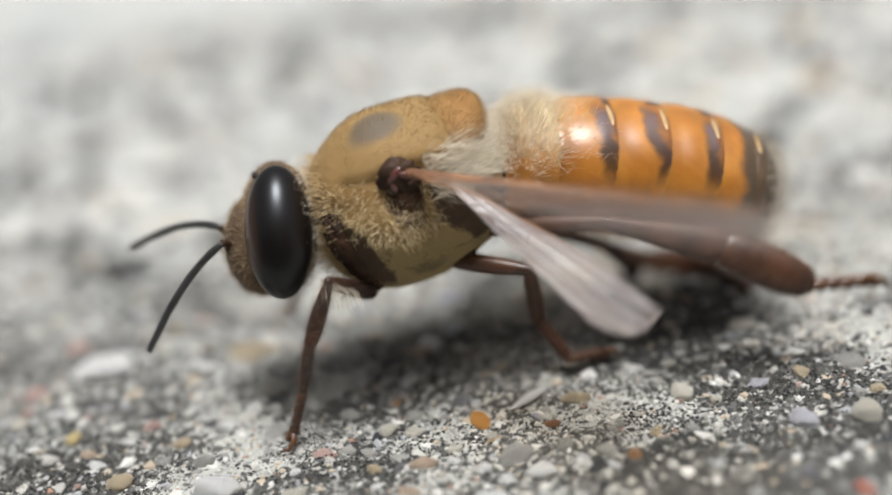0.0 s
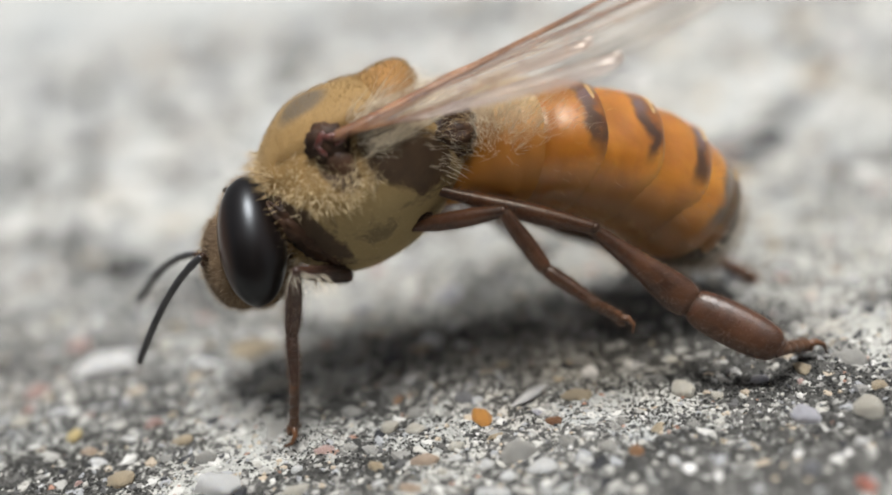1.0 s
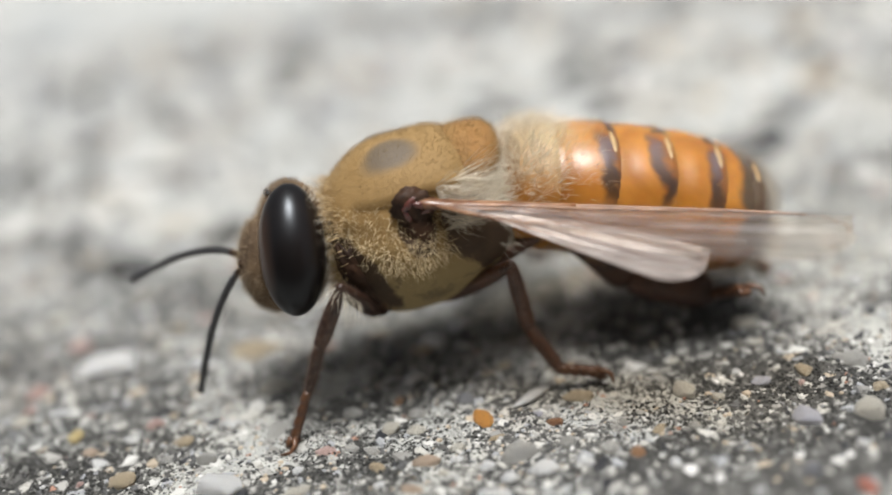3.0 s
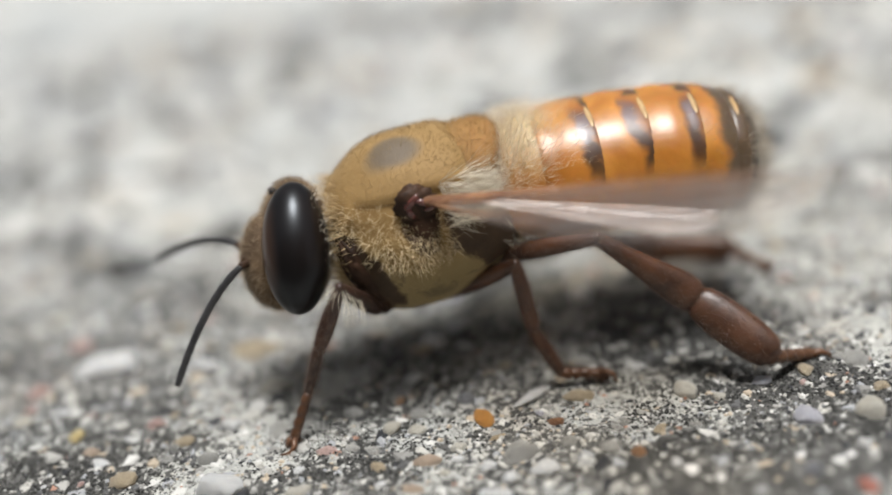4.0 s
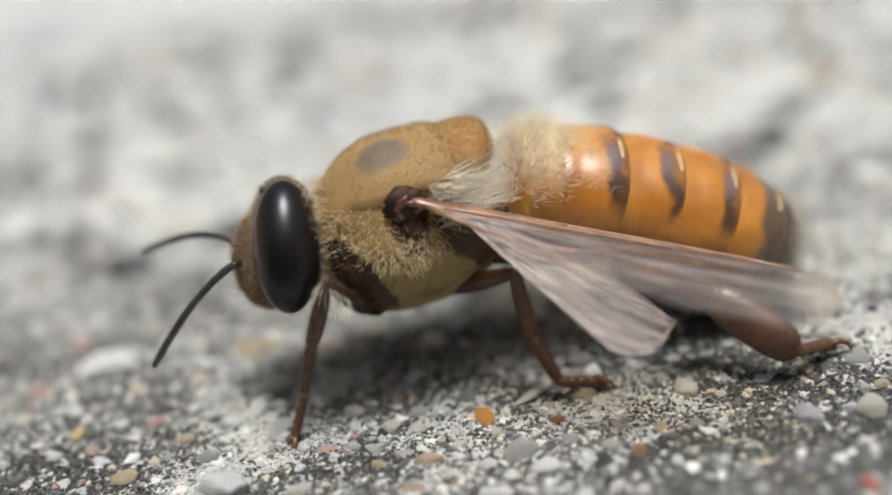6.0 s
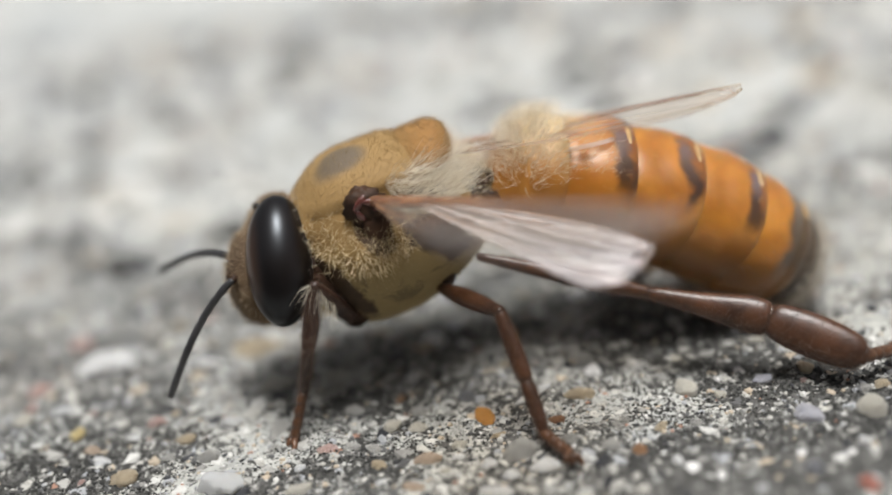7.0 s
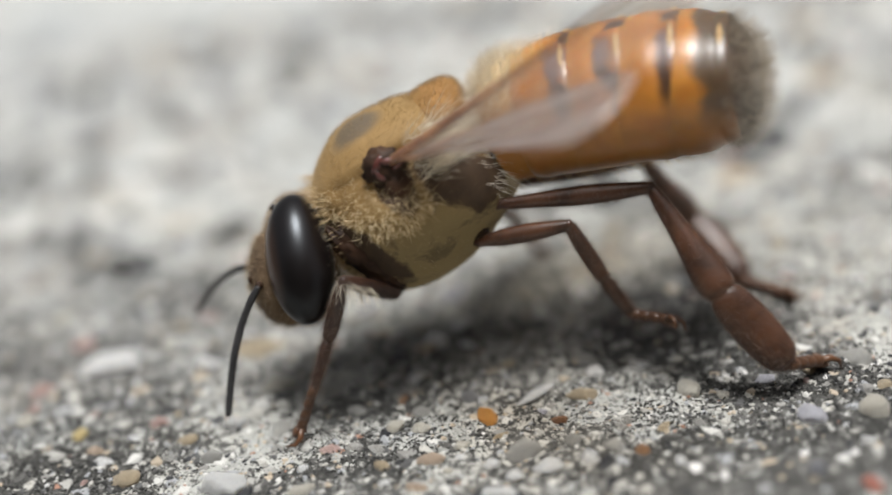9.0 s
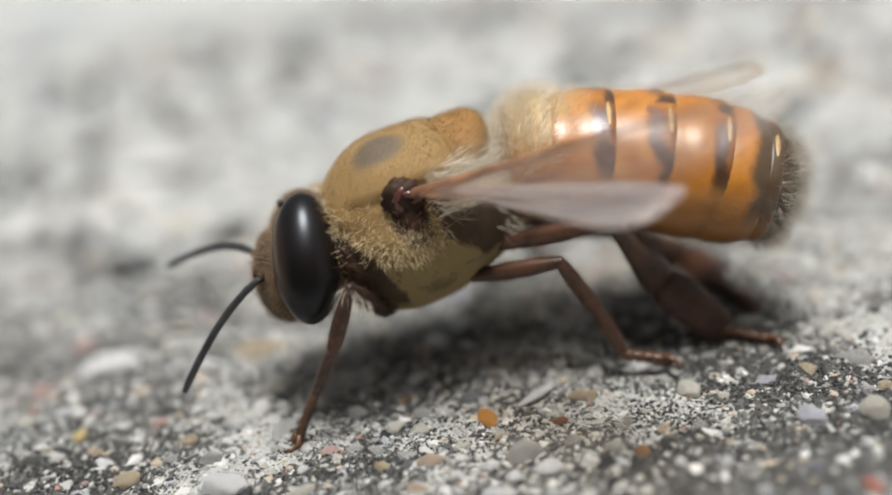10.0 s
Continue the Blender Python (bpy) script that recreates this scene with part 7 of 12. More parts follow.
    walk(flagella["far"], [(0,at(-5.32,.29,.66,-157.8,9.7,141.3)),(.1,at(-5.4,.51,.55,-158.5,8.2,144.4)),(.2,at(-5.43,.47,.58,-159.7,6.9,147.1)),(.3,at(-5.36,.35,.62,-162.6,6.6,147.2)),(.4,at(-5.28,.09,.55,-166.7,7,144.9)),(.5,at(-5.16,-.01,.38,-169.1,6.9,143.8)),(.6,at(-5.08,-.03,.28,-170.4,7.5,142.8)),(.8,at(-5.08,-.01,.21,-174.4,10.4,138.9)),(.9,at(-5.12,.19,.15,-175.7,11.2,137.6)),(1,at(-5.15,.28,.09,-176,11.3,136.8)),(1.1,at(-5.15,.33,.07,-175.7,11.1,135.6)),(1.5,at(-4.94,.35,.43,-174.2,11.8,128.4)),(1.6,at(-4.93,.39,.41,-173.5,12.7,129.5)),(1.9,at(-5.03,.58,.06,-166.9,15.1,140.5)),(2,at(-5.08,.59,.03,-165.3,15.5,143.5)),(2.2,at(-5.12,.52,.19,-161.7,12.6,145.7)),(2.3,at(-5.13,.43,.33,-159.7,10.2,145.8)),(2.4,at(-5.14,.19,.5,-158.1,8.5,145.8)),(2.5,at(-5.16,.2,.49,-157.1,7.7,146.9)),(2.7,at(-5.32,.22,.34,-158.3,14.1,150.6)),(3,at(-5.39,.24,.46,-158.4,14,149)),(3.5,at(-5.37,.31,.74,-155.8,9.4,144.4)),(3.8,at(-5.28,.33,.82,-155.3,8.7,142.6)),(3.9,at(-5.27,.49,.64,-156.5,11.3,138.8)),(4,at(-5.27,.54,.49,-157.8,13.6,135.3)),(4.5,at(-5.26,.57,.35,-155.8,11.2,136.4)),(4.7,at(-5.23,.56,.38,-158,13.9,135.8)),(4.9,at(-5.19,.53,.43,-161.3,17.7,135.7)),(5,at(-5.18,.53,.44,-161.9,18.4,135.7)),(5.2,at(-5.14,.55,.54,-159.9,16.1,135.5)),(5.4,at(-5.08,.58,.72,-156.7,12.2,135.8)),(5.5,at(-5.04,.07,.97,-156.1,11.4,135.9)),(5.6,at(-5.08,.14,1,-155.7,10.6,137.1)),(5.7,at(-5.12,.27,1,-155.2,9.8,137.9)),(5.8,at(-5.13,.35,.93,-155,9.5,137.9)),(6,at(-5.13,.35,.83,-155,9,138.2)),(6.5,at(-5.01,.07,.7,-156.2,7.8,138.9)),(6.8,at(-4.85,.01,.78,-156.9,6.2,138.1)),(7,at(-4.25,-.36,1.04,-157.8,3.8,131.2)),(7.1,at(-4.63,-.21,1.21,-156.8,6.5,130.6)),(7.2,at(-5.07,.08,1.26,-156.3,9.6,130.9)),(7.3,at(-4.86,-.12,1.22,-156.9,7.1,130.8)),(7.4,at(-4.73,.43,.86,-158.2,2.5,131.3)),(7.5,at(-4.65,.42,.74,-158.9,.1,131.5)),(7.6,at(-4.44,-.49,.92,-157.8,-.7,130.9)),(7.96,at(-4.53,-.27,1.17,-151.2,-6.8,130.2)),(8.1,at(-4.5,-.31,1.19,-151.3,-5.3,127.7)),(8.3,at(-4.36,-.5,1.1,-155.4,.2,121.2)),(8.5,at(-4.27,-.59,1.03,-162.4,4.5,118.3)),(8.6,at(-4.56,.35,.81,-163.1,3.9,121.7)),(8.7,at(-4.77,.4,.61,-162.5,1.9,127.4)),(8.8,at(-4.95,.42,.49,-162.6,.4,132.8)),(9,at(-5.15,.46,.45,-175.1,12.7,135.1)),(9.1,at(-5.15,.47,.48,-171.7,11.5,135)),(9.2,at(-5.01,.47,.53,-165.4,8.7,133.8)),(9.3,at(-4.74,-.19,.79,-158.8,5.4,132.3)),(9.4,at(-4.62,-.05,.84,-154.1,2.3,132.4)),(9.5,at(-4.58,.07,.86,-152.5,.9,133)),(9.8,at(-4.65,.21,.78,-154.6,2.7,135.2)),(10,at(-4.71,.22,.73,-156.3,4.5,136.8))])
    walk(legs["near_front"][0], [(0,at(-1.68,-1.39,-2,168.5,-37.4,-132.2)),(.2,at(-1.73,-1.45,-1.9,162.7,-41.1,-132.6)),(.3,at(-1.66,-1.38,-2,162,-39.2,-131.7)),(.46,at(-1.44,-1.14,-2.25,167,-30,-131.5)),(.6,at(-1.36,-1.02,-2.32,164.4,-28.4,-127.6)),(.9,at(-1.36,-1.01,-2.34,161,-29.4,-127)),(1,at(-1.37,-1.03,-2.32,161.4,-29.6,-128)),(1.1,at(-1.4,-1.07,-2.3,158.5,-31.9,-127.4)),(1.3,at(-1.53,-1.26,-2.14,141.5,-42,-120.5)),(1.46,at(-1.6,-1.4,-1.95,130.9,-47.6,-115.6)),(1.7,at(-1.62,-1.45,-1.88,129.6,-49.2,-115)),(2.1,at(-1.64,-1.48,-1.83,133.3,-49.6,-116.9)),(2.4,at(-1.67,-1.53,-1.73,132.7,-51.3,-117.6)),(2.8,at(-1.72,-1.54,-1.73,143.8,-49.2,-123.5)),(3.6,at(-1.8,-1.56,-1.68,152.5,-47.9,-129.5)),(3.9,at(-1.8,-1.56,-1.69,154.1,-47.4,-130)),(4.4,at(-1.76,-1.51,-1.8,158.5,-44.6,-129.9)),(4.8,at(-1.76,-1.53,-1.75,152.9,-46.9,-128)),(5.3,at(-1.77,-1.55,-1.7,150.4,-48.2,-127.5)),(5.6,at(-1.8,-1.57,-1.65,150.7,-48.9,-128.5)),(6.5,at(-1.92,-1.64,-1.47,155.1,-49.8,-133.6)),(6.8,at(-1.91,-1.66,-1.45,151.5,-50.9,-131.7)),(7,at(-1.68,-1.59,-1.62,126.6,-53.5,-114.5)),(7.2,at(-2.09,-1.74,-1.17,155.1,-52.4,-137.4)),(7.3,at(-1.94,-1.7,-1.31,147.9,-52.9,-131.3)),(7.4,at(-1.75,-1.58,-1.64,140,-50.8,-123)),(7.5,at(-1.65,-1.48,-1.84,136.6,-48.7,-118.8)),(7.7,at(-1.65,-1.48,-1.84,135.9,-48.9,-118.1)),(8.1,at(-1.71,-1.54,-1.73,140.1,-49.5,-121.8)),(8.5,at(-1.66,-1.53,-1.75,131.7,-50.4,-116.1)),(8.6,at(-1.65,-1.47,-1.85,135.4,-48.5,-118.2)),(8.7,at(-1.6,-1.36,-2.02,142.6,-44.3,-121.6)),(8.8,at(-1.54,-1.26,-2.14,146,-41,-122.2)),(8.9,at(-1.56,-1.28,-2.12,149.9,-40.5,-124.8)),(9,at(-1.64,-1.36,-2.02,155.8,-40.5,-129.8)),(9.1,at(-1.68,-1.41,-1.95,156.3,-41.7,-130.6)),(9.3,at(-1.7,-1.49,-1.81,145.4,-47.6,-124.4)),(9.4,at(-1.7,-1.53,-1.74,138.9,-50,-121.2)),(9.5,at(-1.69,-1.54,-1.72,135.5,-51,-119.5)),(10,at(-1.66,-1.48,-1.84,139.8,-48.4,-120.3))])
    walk(legs["near_front"][1], [(0,at(-2.74,-2.57,-.78,-138.8,49.6,-148.8)),(.1,at(-2.76,-2.56,-.67,-138.5,46.9,-146.1)),(.2,at(-2.75,-2.56,-.59,-141.7,46.6,-147.9)),(.3,at(-2.69,-2.54,-.74,-146.6,46.4,-150.9)),(.46,at(-2.59,-2.44,-1.25,-154.2,46.9,-155.4)),(.6,at(-2.43,-2.41,-1.37,-155.1,49.2,-155.6)),(.7,at(-2.39,-2.41,-1.39,-162.6,52.6,-165)),(.8,at(-2.38,-2.4,-1.38,-174,55.2,-178.8)),(.9,at(-2.4,-2.4,-1.35,179,56.4,173)),(1,at(-2.44,-2.4,-1.33,175.9,57.3,169.6)),(1.1,at(-2.43,-2.42,-1.25,176.7,58.4,170.6)),(1.46,at(-2.18,-2.62,-.48,-169.6,62,-174.2)),(1.7,at(-2.17,-2.64,-.36,-170.7,62.1,-178.4)),(2.1,at(-2.23,-2.64,-.31,-165.1,60.2,-177.9)),(2.4,at(-2.25,-2.64,-.17,-156.4,59.1,-169.4)),(2.8,at(-2.44,-2.62,-.22,-155,56.9,-171.4)),(3.6,at(-2.65,-2.6,-.19,-153.1,57.6,-169)),(3.9,at(-2.67,-2.6,-.22,-152.4,57.2,-168.1)),(4.2,at(-2.68,-2.6,-.36,-149.8,55,-164.8)),(4.5,at(-2.66,-2.6,-.4,-145.9,53,-159.9)),(4.9,at(-2.58,-2.61,-.25,-152.1,58.1,-167.3)),(5.5,at(-2.6,-2.61,-.2,-149.3,56.8,-164.1)),(5.7,at(-2.63,-2.6,-.08,-149.1,57.3,-163.7)),(6.5,at(-2.81,-2.58,.05,-148,61.3,-159)),(6.8,at(-2.75,-2.6,.1,-149.6,61.3,-158.9)),(7,at(-2.17,-2.68,-.01,-158.3,60.1,-165.8)),(7.2,at(-2.99,-2.57,.42,-137.6,63.8,-147.8)),(7.3,at(-2.74,-2.61,.28,-144.7,60.8,-153.5)),(7.4,at(-2.44,-2.64,-.09,-157.1,55.8,-163)),(7.5,at(-2.29,-2.63,-.34,-164,52.8,-168.4)),(7.7,at(-2.27,-2.64,-.33,-167.9,53.8,-172.9)),(8.04,at(-2.41,-2.64,-.22,-174.3,58,-179.6)),(8.4,at(-2.24,-2.67,-.21,159.2,60.4,152.8)),(8.5,at(-2.22,-2.68,-.21,155.6,59.9,149)),(8.6,at(-2.27,-2.64,-.35,156.7,58.3,149.3)),(8.7,at(-2.35,-2.58,-.63,161.7,54.9,152.7)),(8.8,at(-2.34,-2.53,-.83,168.1,50.9,157.8)),(8.9,at(-2.42,-2.53,-.82,174.4,47,163.5)),(9,at(-2.61,-2.53,-.72,177.9,45.1,166.9)),(9.1,at(-2.65,-2.55,-.62,-179.8,46.4,168.8)),(9.4,at(-2.36,-2.63,-.21,-161.9,55.2,-173.6)),(9.5,at(-2.31,-2.64,-.16,-157.4,55.6,-168.8)),(10,at(-2.33,-2.62,-.34,-147.9,50.7,-156.6))])
    walk(legs["near_front"][2], [(0,at(-3.8,-3.21,-2.23,-158.9,65.1,-171.4)),(.1,at(-3.84,-3.29,-2.06,-159.8,62.1,-171.5)),(.2,at(-3.86,-3.25,-1.97,-158.9,58.9,-169.1)),(.3,at(-3.84,-3.18,-2.11,-159.7,55.4,-167.7)),(.46,at(-3.77,-2.98,-2.64,-159.2,50.7,-162)),(.54,at(-3.65,-2.94,-2.76,-152.1,48.7,-152.1)),(.6,at(-3.57,-2.93,-2.81,-152,50,-151.8)),(.7,at(-3.5,-2.71,-2.9,-150.6,53.4,-150.3)),(.8,at(-3.47,-2.42,-2.94,-148.6,57,-148.2)),(.9,at(-3.45,-2.27,-2.94,-146.3,59.9,-145.9)),(1,at(-3.45,-2.21,-2.93,-144.8,61.5,-144.4)),(1.1,at(-3.41,-2.26,-2.86,-143.6,62.2,-143.4)),(1.4,at(-3.11,-2.67,-2.24,-138.1,63.7,-138.5)),(1.5,at(-3.05,-2.71,-2.12,-136,63.8,-136.7)),(1.7,at(-3.06,-2.66,-2.04,-133.1,60.5,-135.3)),(2,at(-3.16,-2.66,-2,-131.6,53,-137.1)),(2.1,at(-3.17,-2.67,-1.95,-131.6,51.8,-137.7)),(2.2,at(-3.18,-2.72,-1.9,-144.9,57.6,-154.5)),(2.3,at(-3.19,-2.78,-1.84,-153.1,59.1,-164.8)),(2.4,at(-3.21,-2.82,-1.8,-158,59.7,-171.2)),(2.5,at(-3.27,-2.82,-1.78,-158.9,60.3,-172.9)),(2.8,at(-3.47,-2.78,-1.81,-154.7,62.1,-169.4)),(3.6,at(-3.65,-2.79,-1.8,-156.3,63.2,-171.4)),(3.9,at(-3.68,-2.81,-1.82,-156.8,62.9,-171.9)),(4.2,at(-3.73,-2.88,-1.91,-156.2,62.9,-170.7)),(4.5,at(-3.73,-3,-1.92,-151,64.6,-163.8)),(4.9,at(-3.56,-2.83,-1.86,-134.2,62,-144.7)),(5.5,at(-3.6,-2.89,-1.79,-133.8,60.4,-144.4)),(5.7,at(-3.62,-2.89,-1.68,-136.2,61.7,-147.2)),(6.5,at(-3.67,-2.91,-1.61,-173.3,66.7,173.2)),(6.8,at(-3.6,-2.93,-1.56,175.5,64.4,161.8)),(7,at(-3.09,-2.91,-1.65,168.4,60,155.5)),(7.2,at(-3.69,-3.01,-1.29,-176.3,68.9,169.8)),(7.3,at(-3.57,-3.02,-1.38,-173.8,64.1,173.3)),(7.4,at(-3.46,-2.96,-1.66,-175.9,56.2,173.7)),(7.5,at(-3.42,-2.87,-1.85,-176.5,52,175.4)),(7.7,at(-3.38,-2.78,-1.87,-174.9,52.8,178)),(8.04,at(-3.41,-2.65,-1.83,-172.9,57,-178.2)),(8.2,at(-3.28,-2.47,-1.85,-167.6,59.4,-170.7)),(8.3,at(-3.17,-2.34,-1.86,-160.1,60.3,-161.4)),(8.4,at(-3.08,-2.24,-1.86,-146.1,58.5,-144.8)),(8.5,at(-3.04,-2.19,-1.86,-146,59.1,-144.7)),(8.6,at(-3.13,-2.13,-1.97,-147.4,57.5,-146.2)),(8.7,at(-3.32,-2.07,-2.18,-150.4,53.7,-149.5)),(8.8,at(-3.45,-2.08,-2.3,-153.6,48.7,-153)),(8.9,at(-3.67,-2.16,-2.21,-156,43.5,-155.4)),(9,at(-3.92,-2.23,-2.07,-156.6,40.3,-156.1)),(9.1,at(-3.94,-2.29,-1.99,-154.8,39.9,-155.4)),(9.2,at(-3.8,-2.43,-1.93,-151.4,40.4,-153.9)),(9.4,at(-3.44,-2.75,-1.77,-158.8,48.9,-170.9)),(9.5,at(-3.37,-2.85,-1.73,-161.1,50.2,-174.9)),(10,at(-3.44,-3.1,-1.81,-165.7,49.1,178.8))])
    walk(legs["near_front"][3], [(0,at(-4.36,-3.3,-3.46,178.4,59.2,159.4)),(.1,at(-4.46,-3.38,-3.26,171.8,55.7,151.7)),(.2,at(-4.54,-3.38,-3.13,169.3,52.4,148.7)),(.3,at(-4.59,-3.34,-3.22,165.9,48,145.2)),(.4,at(-4.62,-3.26,-3.52,162.5,43,141.7)),(.46,at(-4.59,-3.24,-3.68,160.7,40.7,139.5)),(.54,at(-4.43,-3.36,-3.77,157.9,38.8,135.6)),(.6,at(-4.33,-3.34,-3.84,156.8,38.9,134.9)),(.7,at(-4.2,-3.1,-3.98,156.4,41.7,137.5)),(.8,at(-4.09,-2.81,-4.07,157.6,46.5,142.7)),(.9,at(-4.01,-2.65,-4.11,157.9,50.3,145.7)),(1,at(-3.97,-2.59,-4.12,157.6,52.4,146.5)),(1.1,at(-3.92,-2.63,-4.06,156.4,52.7,145.1)),(1.3,at(-3.68,-2.93,-3.67,152.1,51.9,139.3)),(1.4,at(-3.56,-3.07,-3.45,150.6,51.6,137.1)),(1.5,at(-3.48,-3.12,-3.33,150.8,52.5,137.2)),(1.7,at(-3.53,-3.13,-3.22,158,56.2,143.9)),(2,at(-3.76,-3.21,-3.07,174,58.9,157.7)),(2.1,at(-3.79,-3.24,-3.01,176.1,58.8,159.1)),(2.2,at(-3.83,-3.03,-3.04,-170.4,58.6,174.3)),(2.5,at(-3.93,-2.91,-2.95,-156.1,56.3,-170.5)),(2.7,at(-4.06,-2.9,-3,-147.8,55.8,-162.3)),(3.6,at(-4.25,-2.88,-3,-149.2,55.7,-164.6)),(3.9,at(-4.29,-2.9,-3.02,-150.4,55.5,-166)),(4.2,at(-4.34,-2.98,-3.12,-155.4,55.8,-172)),(4.5,at(-4.29,-3.16,-3.14,-164.7,57.7,177.1)),(5,at(-4.06,-3.21,-3.04,-167.6,60.3,174.2)),(5.5,at(-4.15,-3.28,-2.97,-173.3,61.1,167.9)),(5.7,at(-4.16,-3.24,-2.87,-171,61.2,170.6)),(6.4,at(-4.2,-2.89,-2.87,-157,58.3,-171.4)),(6.8,at(-4.15,-2.74,-2.78,-158.6,55.9,-171)),(7,at(-3.71,-2.63,-2.82,-165.8,53.5,-176.4)),(7.1,at(-3.93,-2.76,-2.67,-162.3,57.2,-175.1)),(7.2,at(-4.17,-2.93,-2.55,-162.3,60.9,-177.6)),(7.3,at(-4.15,-2.96,-2.59,-173.9,56.7,169.9)),(7.4,at(-4.21,-2.87,-2.78,177.2,48.1,161.1)),(7.5,at(-4.24,-2.8,-2.91,174.7,43.2,159.3)),(8.04,at(-4.15,-2.67,-2.96,177.2,46.5,165.1)),(8.2,at(-3.96,-2.58,-3.01,178.1,49.2,168.6)),(8.3,at(-3.81,-2.55,-3.03,176.7,51,168.2)),(8.4,at(-3.65,-2.65,-3.01,170.7,51.6,161.5)),(8.5,at(-3.6,-2.59,-3.02,172.4,52.8,164.3)),(8.6,at(-3.73,-2.53,-3.11,174,51.8,165.8)),(8.7,at(-4,-2.48,-3.27,175.4,48.6,165.9)),(8.8,at(-4.24,-2.49,-3.32,176.2,44.5,164.7)),(9,at(-4.86,-2.64,-2.94,178,38.9,163.4)),(9.1,at(-4.88,-2.72,-2.86,178.8,39.9,163)),(9.2,at(-4.73,-2.88,-2.8,178.9,42.3,160.8)),(9.4,at(-4.32,-2.89,-2.79,-171.2,47.7,171.1)),(9.5,at(-4.23,-2.92,-2.77,-170.1,48.5,171.8)),(10,at(-4.32,-3.08,-2.83,-175.8,47.2,163.5))])
    walk(legs["near_mid"][0], [(0,at(.54,-1.05,-1.77,-30.1,13.4,-28.8)),(.2,at(.43,-.99,-1.64,-30.2,21.6,-28)),(.3,at(.19,-.86,-1.85,-21.8,2.9,-28.3)),(.4,at(.64,-1.08,-2.15,2.9,-30.4,-31.1)),(.46,at(.94,-1.26,-1.96,10.6,-37.7,-32.2)),(.5,at(1.01,-1.31,-1.89,11.1,-37.8,-32.1)),(.6,at(1,-1.3,-1.9,6,-30.9,-30.2)),(.7,at(.96,-1.28,-1.92,-1.5,-19.9,-28)),(.8,at(.96,-1.28,-1.91,-8.9,-7.2,-25.7)),(.9,at(1,-1.3,-1.9,-14,4.4,-23.9)),(1,at(1.01,-1.31,-1.9,-16.9,12.5,-22.7)),(1.1,at(1,-1.3,-1.9,-17.9,16.2,-22)),(1.3,at(1.02,-1.31,-1.91,-17.9,15.9,-20.5)),(1.5,at(.92,-1.28,-1.87,-18.2,18.5,-17)),(1.8,at(.84,-1.24,-1.87,-21.5,9.7,-20.6)),(2.1,at(.67,-1.14,-1.9,-22.9,-.7,-25.2)),(2.5,at(.51,-1.02,-2.05,-19.1,-14.7,-30.1)),(2.7,at(.43,-.91,-2.18,-16.4,-21.9,-34.7)),(3.3,at(.41,-.86,-2.28,-12.1,-27.1,-37.2)),(3.8,at(.44,-.89,-2.26,-12,-27.5,-36.5)),(4.2,at(.29,-.77,-2.15,-20.3,-15.9,-36.6)),(4.4,at(.28,-.78,-2.08,-23.2,-11.4,-35.9)),(4.6,at(.32,-.83,-2.05,-23.7,-10.5,-34.7)),(5,at(.44,-.94,-2.06,-21.8,-13.7,-32.6)),(5.5,at(.39,-.89,-2.1,-21,-14.9,-33.8)),(5.7,at(.43,-.91,-2.13,-18.9,-18.4,-33.8)),(5.9,at(.5,-.91,-2.11,-18.7,-18,-37.8)),(6.2,at(.77,-1.01,-1.99,-21.6,-14.1,-51.1)),(6.4,at(.94,-1.21,-1.92,-27.4,-10,-58.6)),(6.6,at(1.06,-1.41,-1.89,-34.8,-5.2,-63.1)),(6.8,at(1.09,-1.48,-1.9,-41.2,.7,-64.2)),(7,at(1.06,-1.42,-1.93,-44.6,10.6,-61.7)),(7.1,at(1.07,-1.44,-1.9,-38.3,-.4,-64.5)),(7.2,at(1.08,-1.5,-1.86,-30.2,-10.7,-67.7)),(7.3,at(1.04,-1.4,-1.9,-39.3,-1.6,-66.7)),(7.4,at(1,-1.3,-1.9,-52.8,16.6,-65.3)),(7.5,at(1.01,-1.31,-1.91,-56.2,25.5,-63.7)),(7.6,at(.96,-1.24,-1.87,-47.8,21.6,-58.1)),(7.7,at(.8,-1.09,-1.82,-34.1,15.3,-47.4)),(7.8,at(.64,-1.06,-1.85,-21.4,7.1,-33.9)),(7.9,at(.62,-1.14,-1.9,-15.1,0,-22.4)),(7.96,at(.66,-1.19,-1.91,-14,-2.1,-18.5)),(8.4,at(.83,-1.25,-1.89,-13.1,1.8,-15.1)),(8.5,at(.84,-1.26,-1.89,-12.9,2,-14.9)),(8.6,at(1.07,-1.32,-1.9,-13.2,2.8,-15.7)),(8.7,at(1.48,-1.45,-1.93,-13.7,4,-16.8)),(8.8,at(1.68,-1.51,-1.96,-14.2,5.1,-17.2)),(8.9,at(1.47,-1.45,-1.98,-15.8,9.2,-17.5)),(9,at(1.18,-1.36,-1.95,-18.5,14.8,-18.5)),(9.1,at(1.05,-1.32,-1.91,-20.4,15.6,-20)),(9.2,at(1.02,-1.31,-1.91,-21.5,11.7,-21.6)),(9.4,at(1.13,-1.36,-1.9,-21.8,.8,-23.2)),(9.5,at(1.17,-1.37,-1.9,-21.7,-1.3,-23.3)),(10,at(1.08,-1.33,-1.9,-22.9,1.8,-23.7))])
